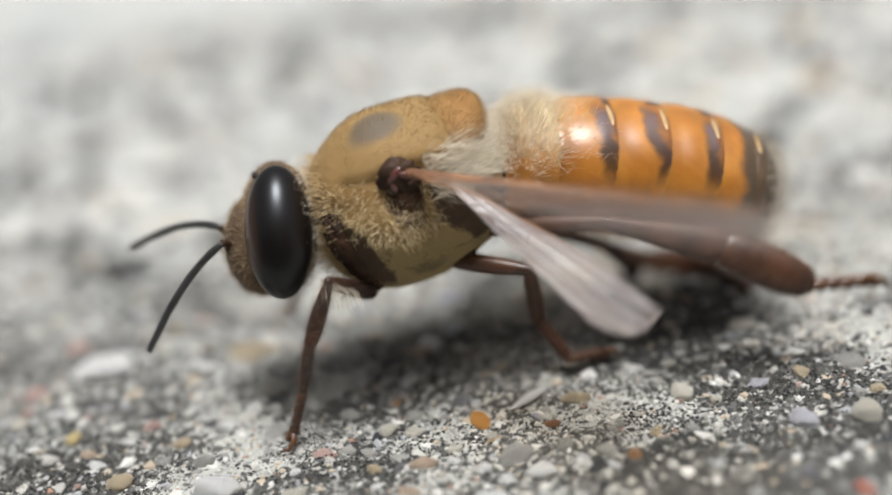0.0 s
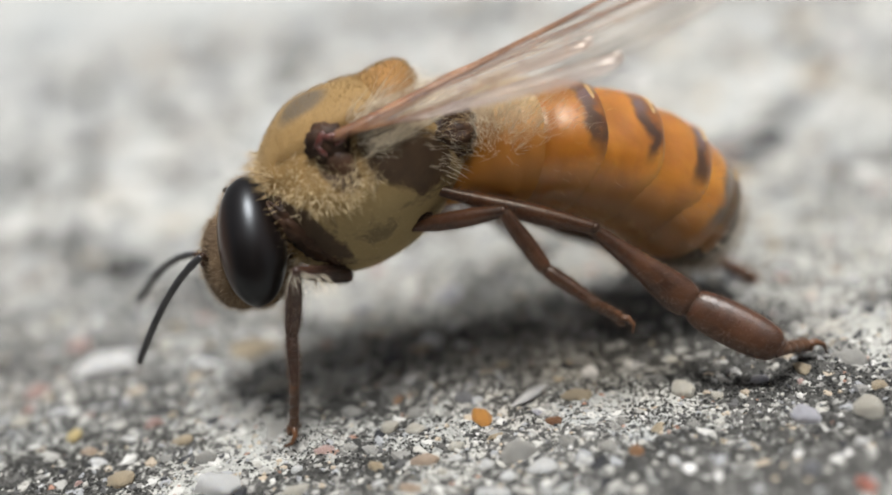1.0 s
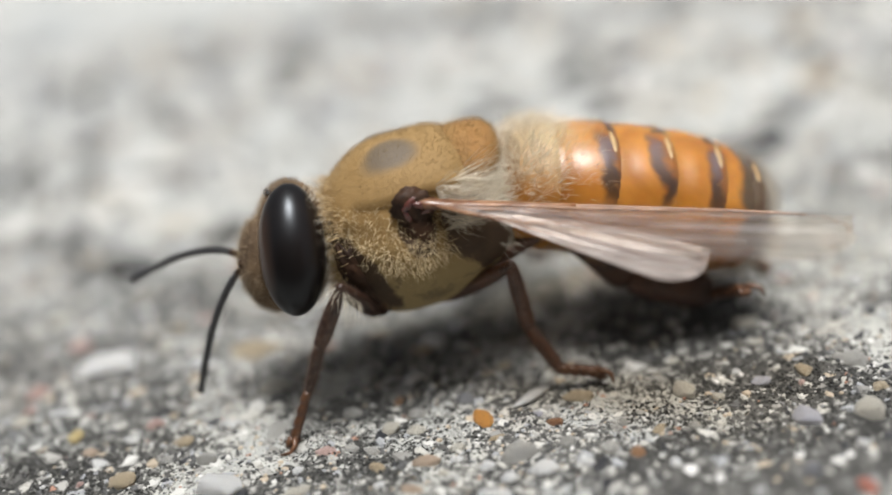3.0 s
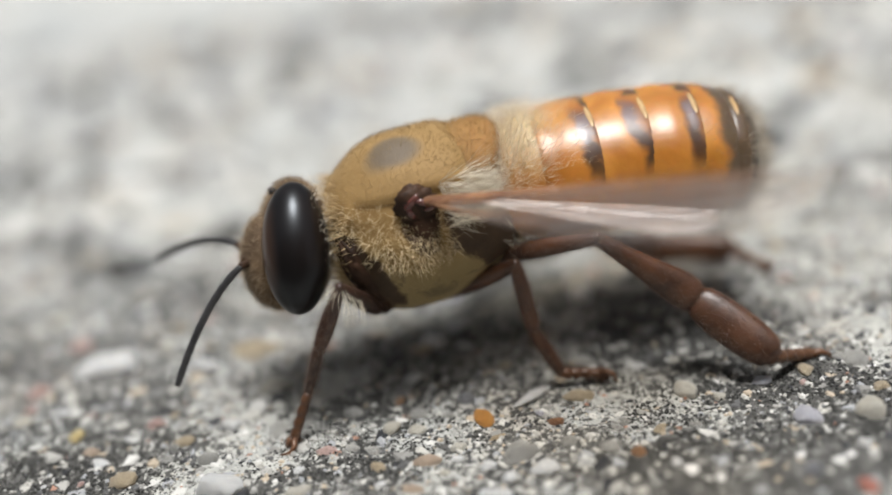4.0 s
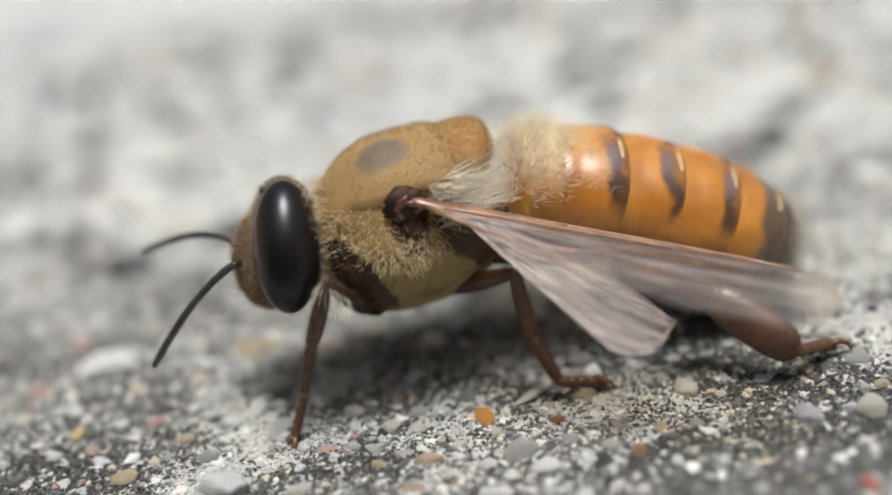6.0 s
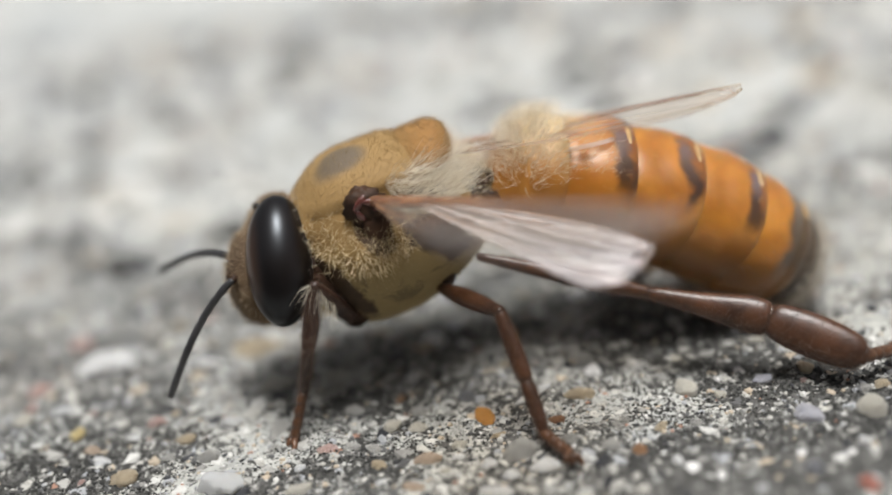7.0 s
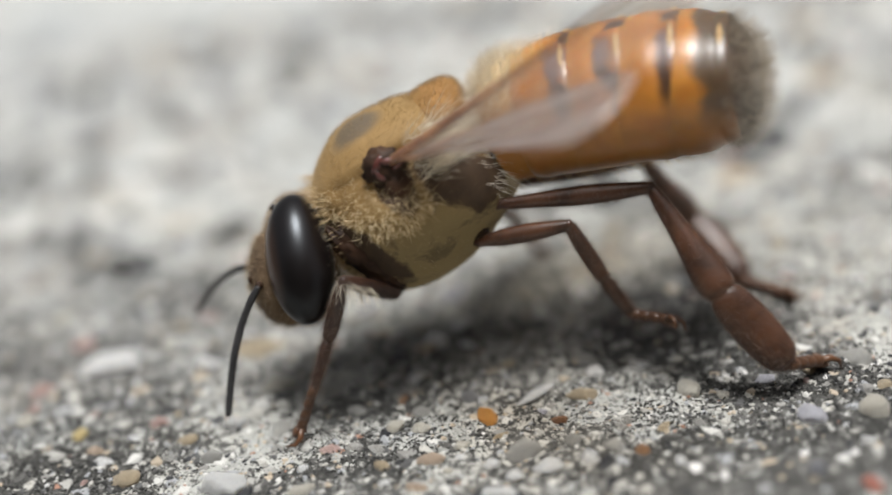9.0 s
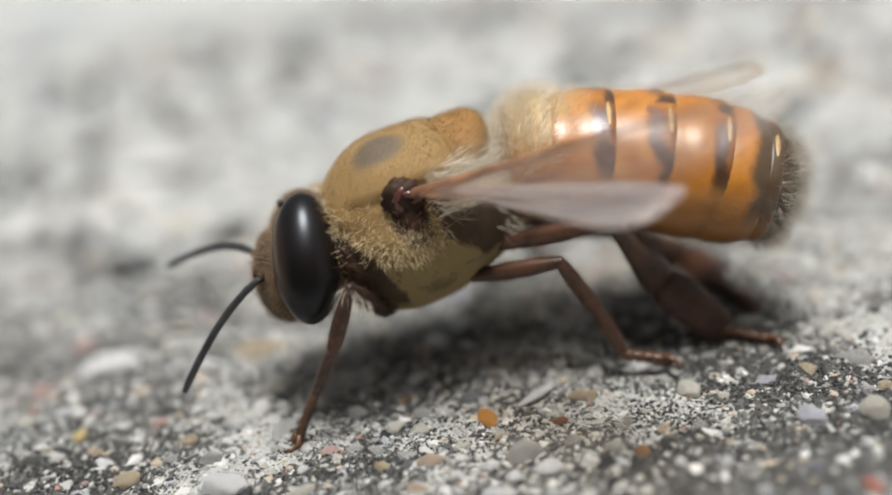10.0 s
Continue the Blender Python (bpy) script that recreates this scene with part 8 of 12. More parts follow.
    walk(legs["near_mid"][1], [(0,at(2.84,-2.31,-2.4,96.2,70.9,91.3)),(.2,at(2.64,-2.17,-2.64,101.1,72.7,98.1)),(.3,at(2.56,-2.14,-1.99,94.2,64.7,93.3)),(.4,at(2.63,-2.28,-.78,82.2,49.4,86.8)),(.46,at(2.74,-2.4,-.31,76.3,42.9,84.8)),(.5,at(2.82,-2.44,-.24,74.8,41.2,84.4)),(.6,at(3.01,-2.47,-.51,73.8,43.9,83)),(.7,at(3.2,-2.47,-.99,70.7,51.9,78.9)),(.8,at(3.37,-2.44,-1.57,63.6,63.5,70.1)),(.9,at(3.47,-2.39,-2.11,40,76.2,44.5)),(1,at(3.45,-2.32,-2.49,-34.3,79.1,-31.5)),(1.1,at(3.4,-2.27,-2.65,-63.8,73.8,-62)),(1.3,at(3.45,-2.22,-2.64,-71.2,73.3,-69.8)),(1.46,at(3.37,-2.04,-2.74,-58,69.4,-56.6)),(1.6,at(3.39,-2.05,-2.63,-60.2,68.1,-59.1)),(1.8,at(3.33,-2.18,-2.33,-71.5,66.1,-71.7)),(2,at(3.19,-2.27,-2.01,-69.2,73.3,-69.9)),(2.4,at(2.87,-2.32,-1.47,-60,77,-61.2)),(2.5,at(2.77,-2.33,-1.36,-55.6,78.7,-56.9)),(2.7,at(2.49,-2.33,-1.17,-34.6,85,-37.4)),(3.3,at(2.33,-2.31,-1.05,-48.9,84,-52.2)),(3.8,at(2.37,-2.31,-1.02,-60.6,83.3,-64.4)),(4.2,at(2.38,-2.32,-1.41,-75.7,79.3,-79)),(4.5,at(2.46,-2.34,-1.57,-80,77.1,-83.3)),(4.7,at(2.55,-2.35,-1.53,-70.8,82,-74)),(4.9,at(2.63,-2.35,-1.44,-22.2,86.6,-25.3)),(5.5,at(2.56,-2.34,-1.4,-4.1,86.7,-7.2)),(5.7,at(2.55,-2.34,-1.28,-4.1,86.7,-7.2)),(5.9,at(2.53,-2.48,-1.27,-57.4,85.5,-60.8)),(6,at(2.49,-2.64,-1.28,-79.2,81.7,-83.1)),(6.1,at(2.45,-2.83,-1.3,-88.3,75.5,-92.4)),(6.2,at(2.41,-3.05,-1.34,-92.2,60.2,-96.4)),(6.5,at(2.3,-3.66,-1.54,-97.3,60.3,-101.2)),(6.7,at(2.26,-3.9,-1.78,-100,60.9,-103.3)),(6.8,at(2.26,-3.91,-1.93,-100.7,61.4,-103.7)),(6.9,at(2.3,-3.83,-2.22,-97.7,63.7,-99.5)),(7,at(2.32,-3.76,-2.42,-93.6,65.7,-94.5)),(7.1,at(2.23,-3.88,-1.88,-91.6,52.2,-94.2)),(7.2,at(2.09,-3.95,-1.36,-89.7,45.8,-94.3)),(7.3,at(2.11,-3.88,-1.82,-92.8,52.1,-95.7)),(7.4,at(2.08,-3.65,-2.67,-106,66.4,-106.3)),(7.5,at(2.08,-3.5,-3.07,-115.7,67.9,-114.4)),(7.6,at(2.29,-3.37,-2.86,-107.3,56.5,-104.8)),(7.7,at(2.57,-3,-2.53,-100.5,38.1,-96.3)),(7.8,at(2.87,-2.55,-2.18,-96.1,24.7,-91.7)),(7.9,at(3.12,-2.17,-1.9,-92.3,15.3,-88.8)),(7.96,at(3.22,-2.04,-1.81,-91.3,12.1,-88.2)),(8.1,at(3.32,-2.01,-1.86,-93,11.1,-88.8)),(8.4,at(3.44,-1.96,-1.98,-86.2,13.1,-85.6)),(8.5,at(3.45,-1.95,-1.99,-85.1,13.5,-85)),(8.6,at(3.67,-2.05,-2.03,68.1,46.3,79.7)),(8.7,at(4.06,-2.22,-2.12,55.6,57.3,66.4)),(8.8,at(4.25,-2.31,-2.21,47.7,62.9,57.2)),(8.9,at(4.02,-2.25,-2.41,57.2,68.8,64.1)),(9,at(3.66,-2.19,-2.64,65.5,78.3,69.9)),(9.1,at(3.49,-2.21,-2.64,47.6,82.3,51.5)),(9.2,at(3.48,-2.28,-2.45,6.5,81.4,10.2)),(9.4,at(3.61,-2.42,-1.94,-18,72.2,-14.1)),(9.5,at(3.64,-2.44,-1.84,-18,70.6,-14)),(10,at(3.55,-2.42,-1.99,.6,73.2,5.6))])
    walk(legs["near_mid"][2], [(0,at(2.82,-1.64,-4.34,-49.6,58.3,-48.7)),(.1,at(2.69,-1.6,-4.47,-45,66.4,-42.9)),(.2,at(2.56,-1.57,-4.59,-42,71.8,-39.4)),(.3,at(2.51,-1.26,-3.84,-56.5,61.5,-54.5)),(.4,at(2.71,-.95,-2.34,-41.7,62,-38.1)),(.46,at(2.88,-.9,-1.7,-35.6,61.9,-31.6)),(.5,at(2.97,-.91,-1.59,-34,61.9,-29.9)),(.54,at(3.04,-.93,-1.67,-33.4,61.9,-29.3)),(.6,at(3.18,-1,-1.93,-32.4,61.4,-28.5)),(.7,at(3.45,-1.23,-2.61,-30.9,59.7,-27.2)),(.8,at(3.68,-1.58,-3.4,-29.8,57.7,-26.5)),(.9,at(3.82,-2.05,-4.1,-29.8,56.5,-26.8)),(1,at(3.78,-2.53,-4.5,-31.6,57.4,-28.9)),(1.1,at(3.67,-2.77,-4.62,-45.1,65.8,-43)),(1.2,at(3.64,-2.76,-4.64,-90,73,-88.8)),(1.3,at(3.66,-2.77,-4.61,-115,70.8,-114.4)),(1.4,at(3.73,-2.7,-4.64,-123.2,81.6,-123.1)),(1.46,at(3.77,-2.64,-4.66,-129.6,86.8,-129.4)),(1.54,at(3.79,-2.66,-4.6,-95.8,87.1,-95.4)),(1.7,at(3.71,-2.83,-4.38,-17,87.1,-16.6)),(1.8,at(3.59,-2.96,-4.2,9.7,84.9,10.3)),(2,at(3.39,-2.83,-3.98,-12.8,80.8,-11.7)),(2.4,at(3.1,-2.73,-3.47,-25.4,75,-23.6)),(2.5,at(2.99,-2.66,-3.37,-33,71.9,-31.2)),(2.6,at(2.79,-2.53,-3.28,-54.2,56,-54.2)),(2.7,at(2.63,-2.44,-3.21,-54.5,49.6,-55)),(3.3,at(2.46,-2.48,-3.09,-55.6,50.3,-56.6)),(3.8,at(2.47,-2.53,-3.05,-58.3,51.6,-59.9)),(3.9,at(2.47,-2.56,-3.15,-57.1,53.2,-58.1)),(4,at(2.45,-2.6,-3.27,-42.6,63.4,-40.9)),(4.3,at(2.46,-2.74,-3.49,-35.1,67.4,-32.5)),(4.5,at(2.51,-2.79,-3.57,-33.4,68.2,-30.6)),(4.6,at(2.56,-2.74,-3.57,-36,67.3,-33.4)),(4.7,at(2.63,-2.62,-3.56,-42.2,64.8,-40.2)),(4.8,at(2.7,-2.5,-3.52,-49.6,60.3,-48.7)),(4.9,at(2.75,-2.41,-3.49,-58.6,51.7,-59.6)),(5.2,at(2.74,-2.37,-3.47,-58.4,51.6,-59.5)),(5.5,at(2.67,-2.36,-3.45,-58.4,51.6,-59.5)),(5.7,at(2.67,-2.36,-3.32,-58.4,51.6,-59.5)),(5.8,at(2.65,-2.43,-3.32,-59,51.9,-60.1)),(5.9,at(2.6,-2.63,-3.32,-60.6,52.5,-62)),(6,at(2.53,-2.93,-3.31,-63.1,53.3,-64.7)),(6.1,at(2.43,-3.35,-3.29,-66.2,54.2,-68.1)),(6.2,at(2.3,-4.06,-3.12,-69.8,55.1,-71.9)),(6.5,at(2.1,-4.66,-3.32,-82.6,57.3,-85.3)),(6.7,at(2.03,-4.87,-3.57,-89.6,58.3,-92.1)),(6.8,at(2.03,-4.86,-3.73,-92.5,58.9,-94.9)),(6.9,at(2.15,-4.73,-4.06,-95.5,61,-97.2)),(7,at(2.25,-4.6,-4.29,-97.3,62.7,-98.3)),(7.1,at(2.14,-5.13,-3.5,-92.6,60.1,-95.4)),(7.2,at(1.98,-5.38,-2.83,-89,57.4,-93.5)),(7.3,at(1.99,-5.13,-3.44,-94.7,59.6,-97.8)),(7.4,at(1.85,-4.44,-4.55,-106.9,63,-107.2)),(7.5,at(1.77,-4.2,-4.97,-116.5,64.1,-115)),(7.6,at(2,-4.46,-4.57,-115.2,65.2,-113.6)),(7.7,at(2.39,-4.61,-3.8,-99.9,68.9,-97.9)),(7.8,at(2.81,-4.41,-3.03,57.3,58.9,67.6)),(7.9,at(3.16,-4.15,-2.44,24.2,33,58.8)),(7.96,at(3.28,-4.05,-2.25,9.7,24.5,54.6)),(8,at(3.32,-4.02,-2.21,6.3,22.6,52.9)),(8.3,at(3.52,-3.97,-2.39,-.2,16.1,52.1)),(8.5,at(3.62,-3.94,-2.47,-2.8,12.9,53.1)),(8.6,at(3.92,-.65,-3.52,-21.1,.8,-52.6)),(8.7,at(4.5,-1.21,-3.85,-42.5,21.3,-54.5)),(8.8,at(4.76,-1.52,-4.03,-59.4,41,-61.4)),(8.9,at(4.34,-1.58,-4.32,-78,41.9,-77.4)),(9,at(3.8,-1.8,-4.65,52.7,73.4,59)),(9.1,at(3.66,-1.99,-4.67,49.4,75.3,55.1)),(9.2,at(3.79,-2.23,-4.48,44.3,75.7,49.3)),(9.3,at(4.02,-2.44,-4.18,38.7,75.4,43.1)),(9.4,at(4.22,-2.57,-3.89,33.8,74.7,37.9)),(9.5,at(4.3,-2.6,-3.77,30.2,74.3,34.2)),(9.7,at(4.25,-2.52,-3.82,15.7,75.8,19.4)),(10,at(4.14,-2.36,-3.95,-36.1,74.8,-34.1))])
    walk(legs["near_mid"][3], [(0,at(3.35,-2.23,-5.61,-15.1,22.3,21.3)),(.1,at(3.13,-2.01,-5.84,-12.6,26.6,18.4)),(.2,at(2.92,-1.87,-6.02,-8.4,34.4,16.8)),(.3,at(2.93,-1.85,-5.16,-22.3,51.5,-14.1)),(.4,at(3.26,-1.39,-3.66,-70.1,29.1,-73.9)),(.46,at(3.48,-1.27,-3.03,-75,24.7,-78.4)),(.5,at(3.58,-1.26,-2.91,-75.6,24.4,-78.9)),(.54,at(3.66,-1.27,-3,-75.1,25,-78.6)),(.6,at(3.82,-1.34,-3.25,-73.5,26.5,-77.3)),(.7,at(4.12,-1.58,-3.9,-68.6,31.7,-72.7)),(.8,at(4.4,-1.94,-4.67,-57.7,44.1,-59.8)),(.9,at(4.55,-2.42,-5.35,-17.5,61.7,-12.5)),(1,at(4.48,-2.92,-5.77,31,55.4,43.7)),(1.1,at(4.12,-3.19,-5.99,44.8,46.5,61.5)),(1.2,at(3.65,-3.2,-6.08,47.5,42.3,66.1)),(1.3,at(3.45,-3.22,-6.03,44.2,39.9,65.5)),(1.4,at(3.61,-2.88,-6.12,32,41.6,54.5)),(1.46,at(3.72,-2.71,-6.16,24.4,43.6,45.4)),(1.54,at(3.79,-2.74,-6.1,20.1,43.1,41.5)),(1.7,at(3.78,-2.85,-5.87,9.5,41.4,31.9)),(1.8,at(3.72,-2.94,-5.7,2.2,39.9,24.8)),(1.9,at(3.67,-2.89,-5.58,-8.1,37.1,12.3)),(2,at(3.62,-2.88,-5.46,-14,34.1,4.7)),(2.4,at(3.45,-2.88,-4.92,-22,27.4,-6.5)),(2.5,at(3.39,-2.9,-4.8,-23.1,25.7,-7.8)),(2.6,at(3.28,-3.21,-4.52,-19.7,28,2)),(2.7,at(3.19,-3.24,-4.36,-20.6,28.3,.8)),(3.4,at(2.97,-3.29,-4.23,-18.6,26.8,7)),(3.8,at(2.94,-3.34,-4.23,-17.8,25.8,10.7)),(3.9,at(2.95,-3.32,-4.35,-17.9,25.5,11)),(4,at(2.96,-3.04,-4.61,-22.5,22.1,-.2)),(4.3,at(2.95,-3.05,-4.88,-22.5,22.1,.5)),(4.5,at(2.99,-3.07,-4.96,-22.2,22.1,1.4)),(4.7,at(3.12,-3.03,-4.91,-23.1,20.6,-.9)),(4.8,at(3.19,-3.06,-4.83,-22.9,20.7,-.2)),(4.9,at(3.22,-3.21,-4.66,-20.3,23.7,6)),(5.1,at(3.23,-3.17,-4.65,-20.9,23.3,4.3)),(5.5,at(3.15,-3.16,-4.62,-21,23.3,3.9)),(5.7,at(3.14,-3.16,-4.5,-21,23.5,3.7)),(5.8,at(3.11,-3.23,-4.5,-21,23.6,3.6)),(5.9,at(3.03,-3.43,-4.51,-20.7,23.9,3.8)),(6,at(2.91,-3.74,-4.52,-20,24.5,5.3)),(6.1,at(2.76,-4.16,-4.51,-18,25.8,9.6)),(6.2,at(2.56,-4.88,-4.35,-10,29.9,25.5)),(6.3,at(2.42,-5.09,-4.41,-12.9,32.1,14.7)),(6.4,at(2.28,-5.3,-4.48,-24.3,34.4,-11.5)),(6.5,at(2.17,-5.47,-4.58,-42.3,29.9,-43.2)),(6.6,at(2.07,-5.59,-4.7,-55.4,22.6,-62.8)),(6.7,at(2,-5.66,-4.84,-62.8,17.7,-72.1)),(6.8,at(1.96,-5.64,-5.02,-65.5,15.1,-75.3)),(6.9,at(2.05,-5.45,-5.37,-64.5,15.9,-74.6)),(7,at(2.15,-5.28,-5.63,-63.9,17.7,-73.7)),(7.1,at(2.07,-5.88,-4.8,-60.5,20.2,-70.1)),(7.2,at(1.93,-6.18,-4.09,-57.8,18.4,-68.6)),(7.3,at(1.88,-5.88,-4.73,-63.5,20.7,-72.6)),(7.4,at(1.65,-5.09,-5.89,-74.7,23.4,-79.3)),(7.5,at(1.49,-4.79,-6.32,-81.3,31.9,-81.6)),(7.6,at(1.75,-5.04,-5.94,-73,41.1,-73.4)),(7.7,at(2.31,-5.14,-5.2,-32,50.8,-27.7)),(7.8,at(3.11,-3.7,-4.32,-37.9,16,-51.6)),(7.9,at(3.81,-3.08,-3.26,-29.8,14.1,-42.1)),(7.96,at(4.08,-2.93,-2.87,-26.1,15.2,-34.2)),(8,at(4.15,-2.92,-2.79,-24.9,15.4,-31.5)),(8.1,at(4.23,-2.93,-2.79,-24.6,14.9,-31.9)),(8.3,at(4.41,-2.84,-2.8,-29,14,-42.8)),(8.4,at(4.47,-2.79,-2.8,-32.4,13.6,-49.1)),(8.5,at(4.5,-2.77,-2.8,-34.2,13.5,-51.8)),(8.6,at(4.83,-1.85,-3.54,-32.6,-3.4,-73.7)),(8.7,at(5.31,-2.35,-4.39,-28.5,6.3,-54)),(8.8,at(5.3,-2.52,-5.02,-23.8,23.7,-26.5)),(8.9,at(4.58,-2.67,-5.32,-9.6,40.3,2.1)),(9,at(4.02,-1.43,-6.09,-37.1,28.1,-42.3)),(9.1,at(3.88,-1.68,-6.12,-32.5,33.3,-32.5)),(9.2,at(4.03,-1.95,-5.93,-28.6,33.7,-25.2)),(9.3,at(4.29,-2.18,-5.63,-26.6,31.3,-21)),(9.4,at(4.53,-2.33,-5.34,-26,28.3,-19.2)),(9.5,at(4.64,-2.38,-5.21,-26.2,26.8,-19)),(9.7,at(4.6,-2.4,-5.28,-25.6,27.5,-17.6)),(10,at(4.47,-2.58,-5.4,-21.4,31.3,-8.7))])
    walk(legs["near_hind"][0], [(0,at(.7,-.63,-1.13,-26.4,2.6,-27.2)),(.2,at(.82,-.74,-.84,-27.6,15.5,-25.4)),(.3,at(1.01,-.88,-.74,-26.3,22.9,-22.9)),(.4,at(1.28,-1.05,-.75,-23.5,30.7,-19.1)),(.5,at(1.51,-1.16,-.85,-20.9,34.3,-16.2)),(.6,at(1.64,-1.2,-.94,-19.7,35,-14.9)),(.8,at(1.74,-1.24,-1,-18,37.7,-13.2)),(1.1,at(1.8,-1.26,-1.03,-17.3,39.4,-12.5)),(1.5,at(1.89,-1.27,-1.14,-18.8,27.5,-15.1)),(1.54,at(1.84,-1.25,-1.12,-19.2,26.2,-15.7)),(1.6,at(1.61,-1.18,-1.03,-20,22.8,-17.3)),(1.7,at(1,-.91,-.95,-21,13.1,-21.6)),(1.8,at(.45,-.5,-1.26,-18.8,-1.9,-27.3)),(1.9,at(.36,-.21,-1.88,-11,-18.9,-33.5)),(2,at(.51,-.16,-2.25,-3.5,-29.2,-37.5)),(2.1,at(.43,-.2,-2.34,-4.5,-30.7,-34.9)),(2.2,at(.09,-.36,-2.31,-10.9,-27.5,-26.1)),(2.3,at(-.27,-.68,-2.09,-17.8,-20.7,-15.2)),(2.4,at(-.46,-1.02,-1.8,-21.8,-13.7,-6.4)),(2.5,at(-.56,-1.17,-1.69,-23.4,-10.8,-3)),(2.7,at(-.85,-1.16,-1.97,-25.1,-15.1,-2.9)),(2.8,at(-.89,-1.11,-2.02,-24.9,-15.8,-3.7)),(2.9,at(-.89,-.98,-2.11,-24.1,-17.4,-6.4)),(3,at(-.84,-.77,-2.22,-22.7,-19.5,-10.5)),(3.2,at(-.55,-.29,-2.42,-18.4,-23.9,-21.6)),(3.3,at(-.34,-.1,-2.46,-16,-25.6,-27.2)),(3.4,at(-.13,.04,-2.46,-13.9,-26.6,-32.3)),(3.6,at(.19,.16,-2.38,-11.7,-26.9,-39)),(3.7,at(.27,.16,-2.31,-11.9,-26.2,-40.3)),(3.8,at(.29,.14,-2.24,-13,-24.9,-40.1)),(3.9,at(.29,-.13,-1.81,-20.1,-16.4,-34.5)),(4,at(.47,-.4,-1.47,-24.2,-8.7,-30.5)),(4.4,at(.56,-.5,-1.2,-27.8,-.2,-29.2)),(4.5,at(.59,-.52,-1.19,-28,.5,-28.9)),(4.6,at(.57,-.5,-1.23,-27.5,-1,-29.1)),(4.9,at(.43,-.33,-1.66,-21.7,-13.9,-31.7)),(5,at(.43,-.31,-1.73,-20.6,-15.8,-32.2)),(5.5,at(.31,-.19,-1.69,-21.9,-13.5,-33.3)),(5.6,at(.31,-.22,-1.56,-23.7,-10,-32.6)),(5.8,at(.42,-.37,-1.27,-27,-2.3,-30.5)),(6.1,at(.69,-.6,-1.06,-28.7,5.2,-28)),(6.5,at(1.17,-.92,-.97,-28.9,14.2,-24.8)),(6.8,at(1.68,-1.17,-1.06,-27.9,22.4,-21.9)),(6.9,at(2.13,-1.34,-1.27,-25.7,27.8,-19)),(7,at(2.47,-1.44,-1.5,-23.5,31.4,-16.6)),(7.1,at(1.78,-1.22,-1.1,-26.3,22.7,-20.8)),(7.2,at(1.09,-.87,-.99,-27.9,11.5,-25)),(7.3,at(1.38,-1.04,-.96,-26.9,19.7,-22.6)),(7.4,at(1.99,-1.3,-1.19,-23.4,34.7,-17.1)),(7.5,at(2.33,-1.38,-1.51,-20.3,42.3,-13.1)),(7.7,at(2.35,-1.38,-1.57,-20.2,45.9,-12.7)),(8,at(2.26,-1.36,-1.55,-20.2,52.4,-12.7)),(8.4,at(2.3,-1.36,-1.55,-17.8,48.3,-10.5)),(8.5,at(2.29,-1.35,-1.51,-17.7,46.5,-10.5)),(8.7,at(2.14,-1.33,-1.31,-18.4,38.2,-12.3)),(8.9,at(1.83,-1.25,-1.12,-18.8,24.9,-15.3)),(9,at(1.67,-1.2,-1.07,-19.2,20.1,-16.8)),(9.1,at(1.49,-1.13,-1.02,-20.4,18.1,-18.3)),(9.3,at(1.09,-.92,-1.05,-22.7,8.7,-22.6)),(9.4,at(.95,-.83,-1.11,-23.2,4.6,-24.2)),(9.6,at(.83,-.75,-1.15,-23.3,2.3,-25.3)),(10,at(.74,-.69,-1.2,-22.7,0,-26))])
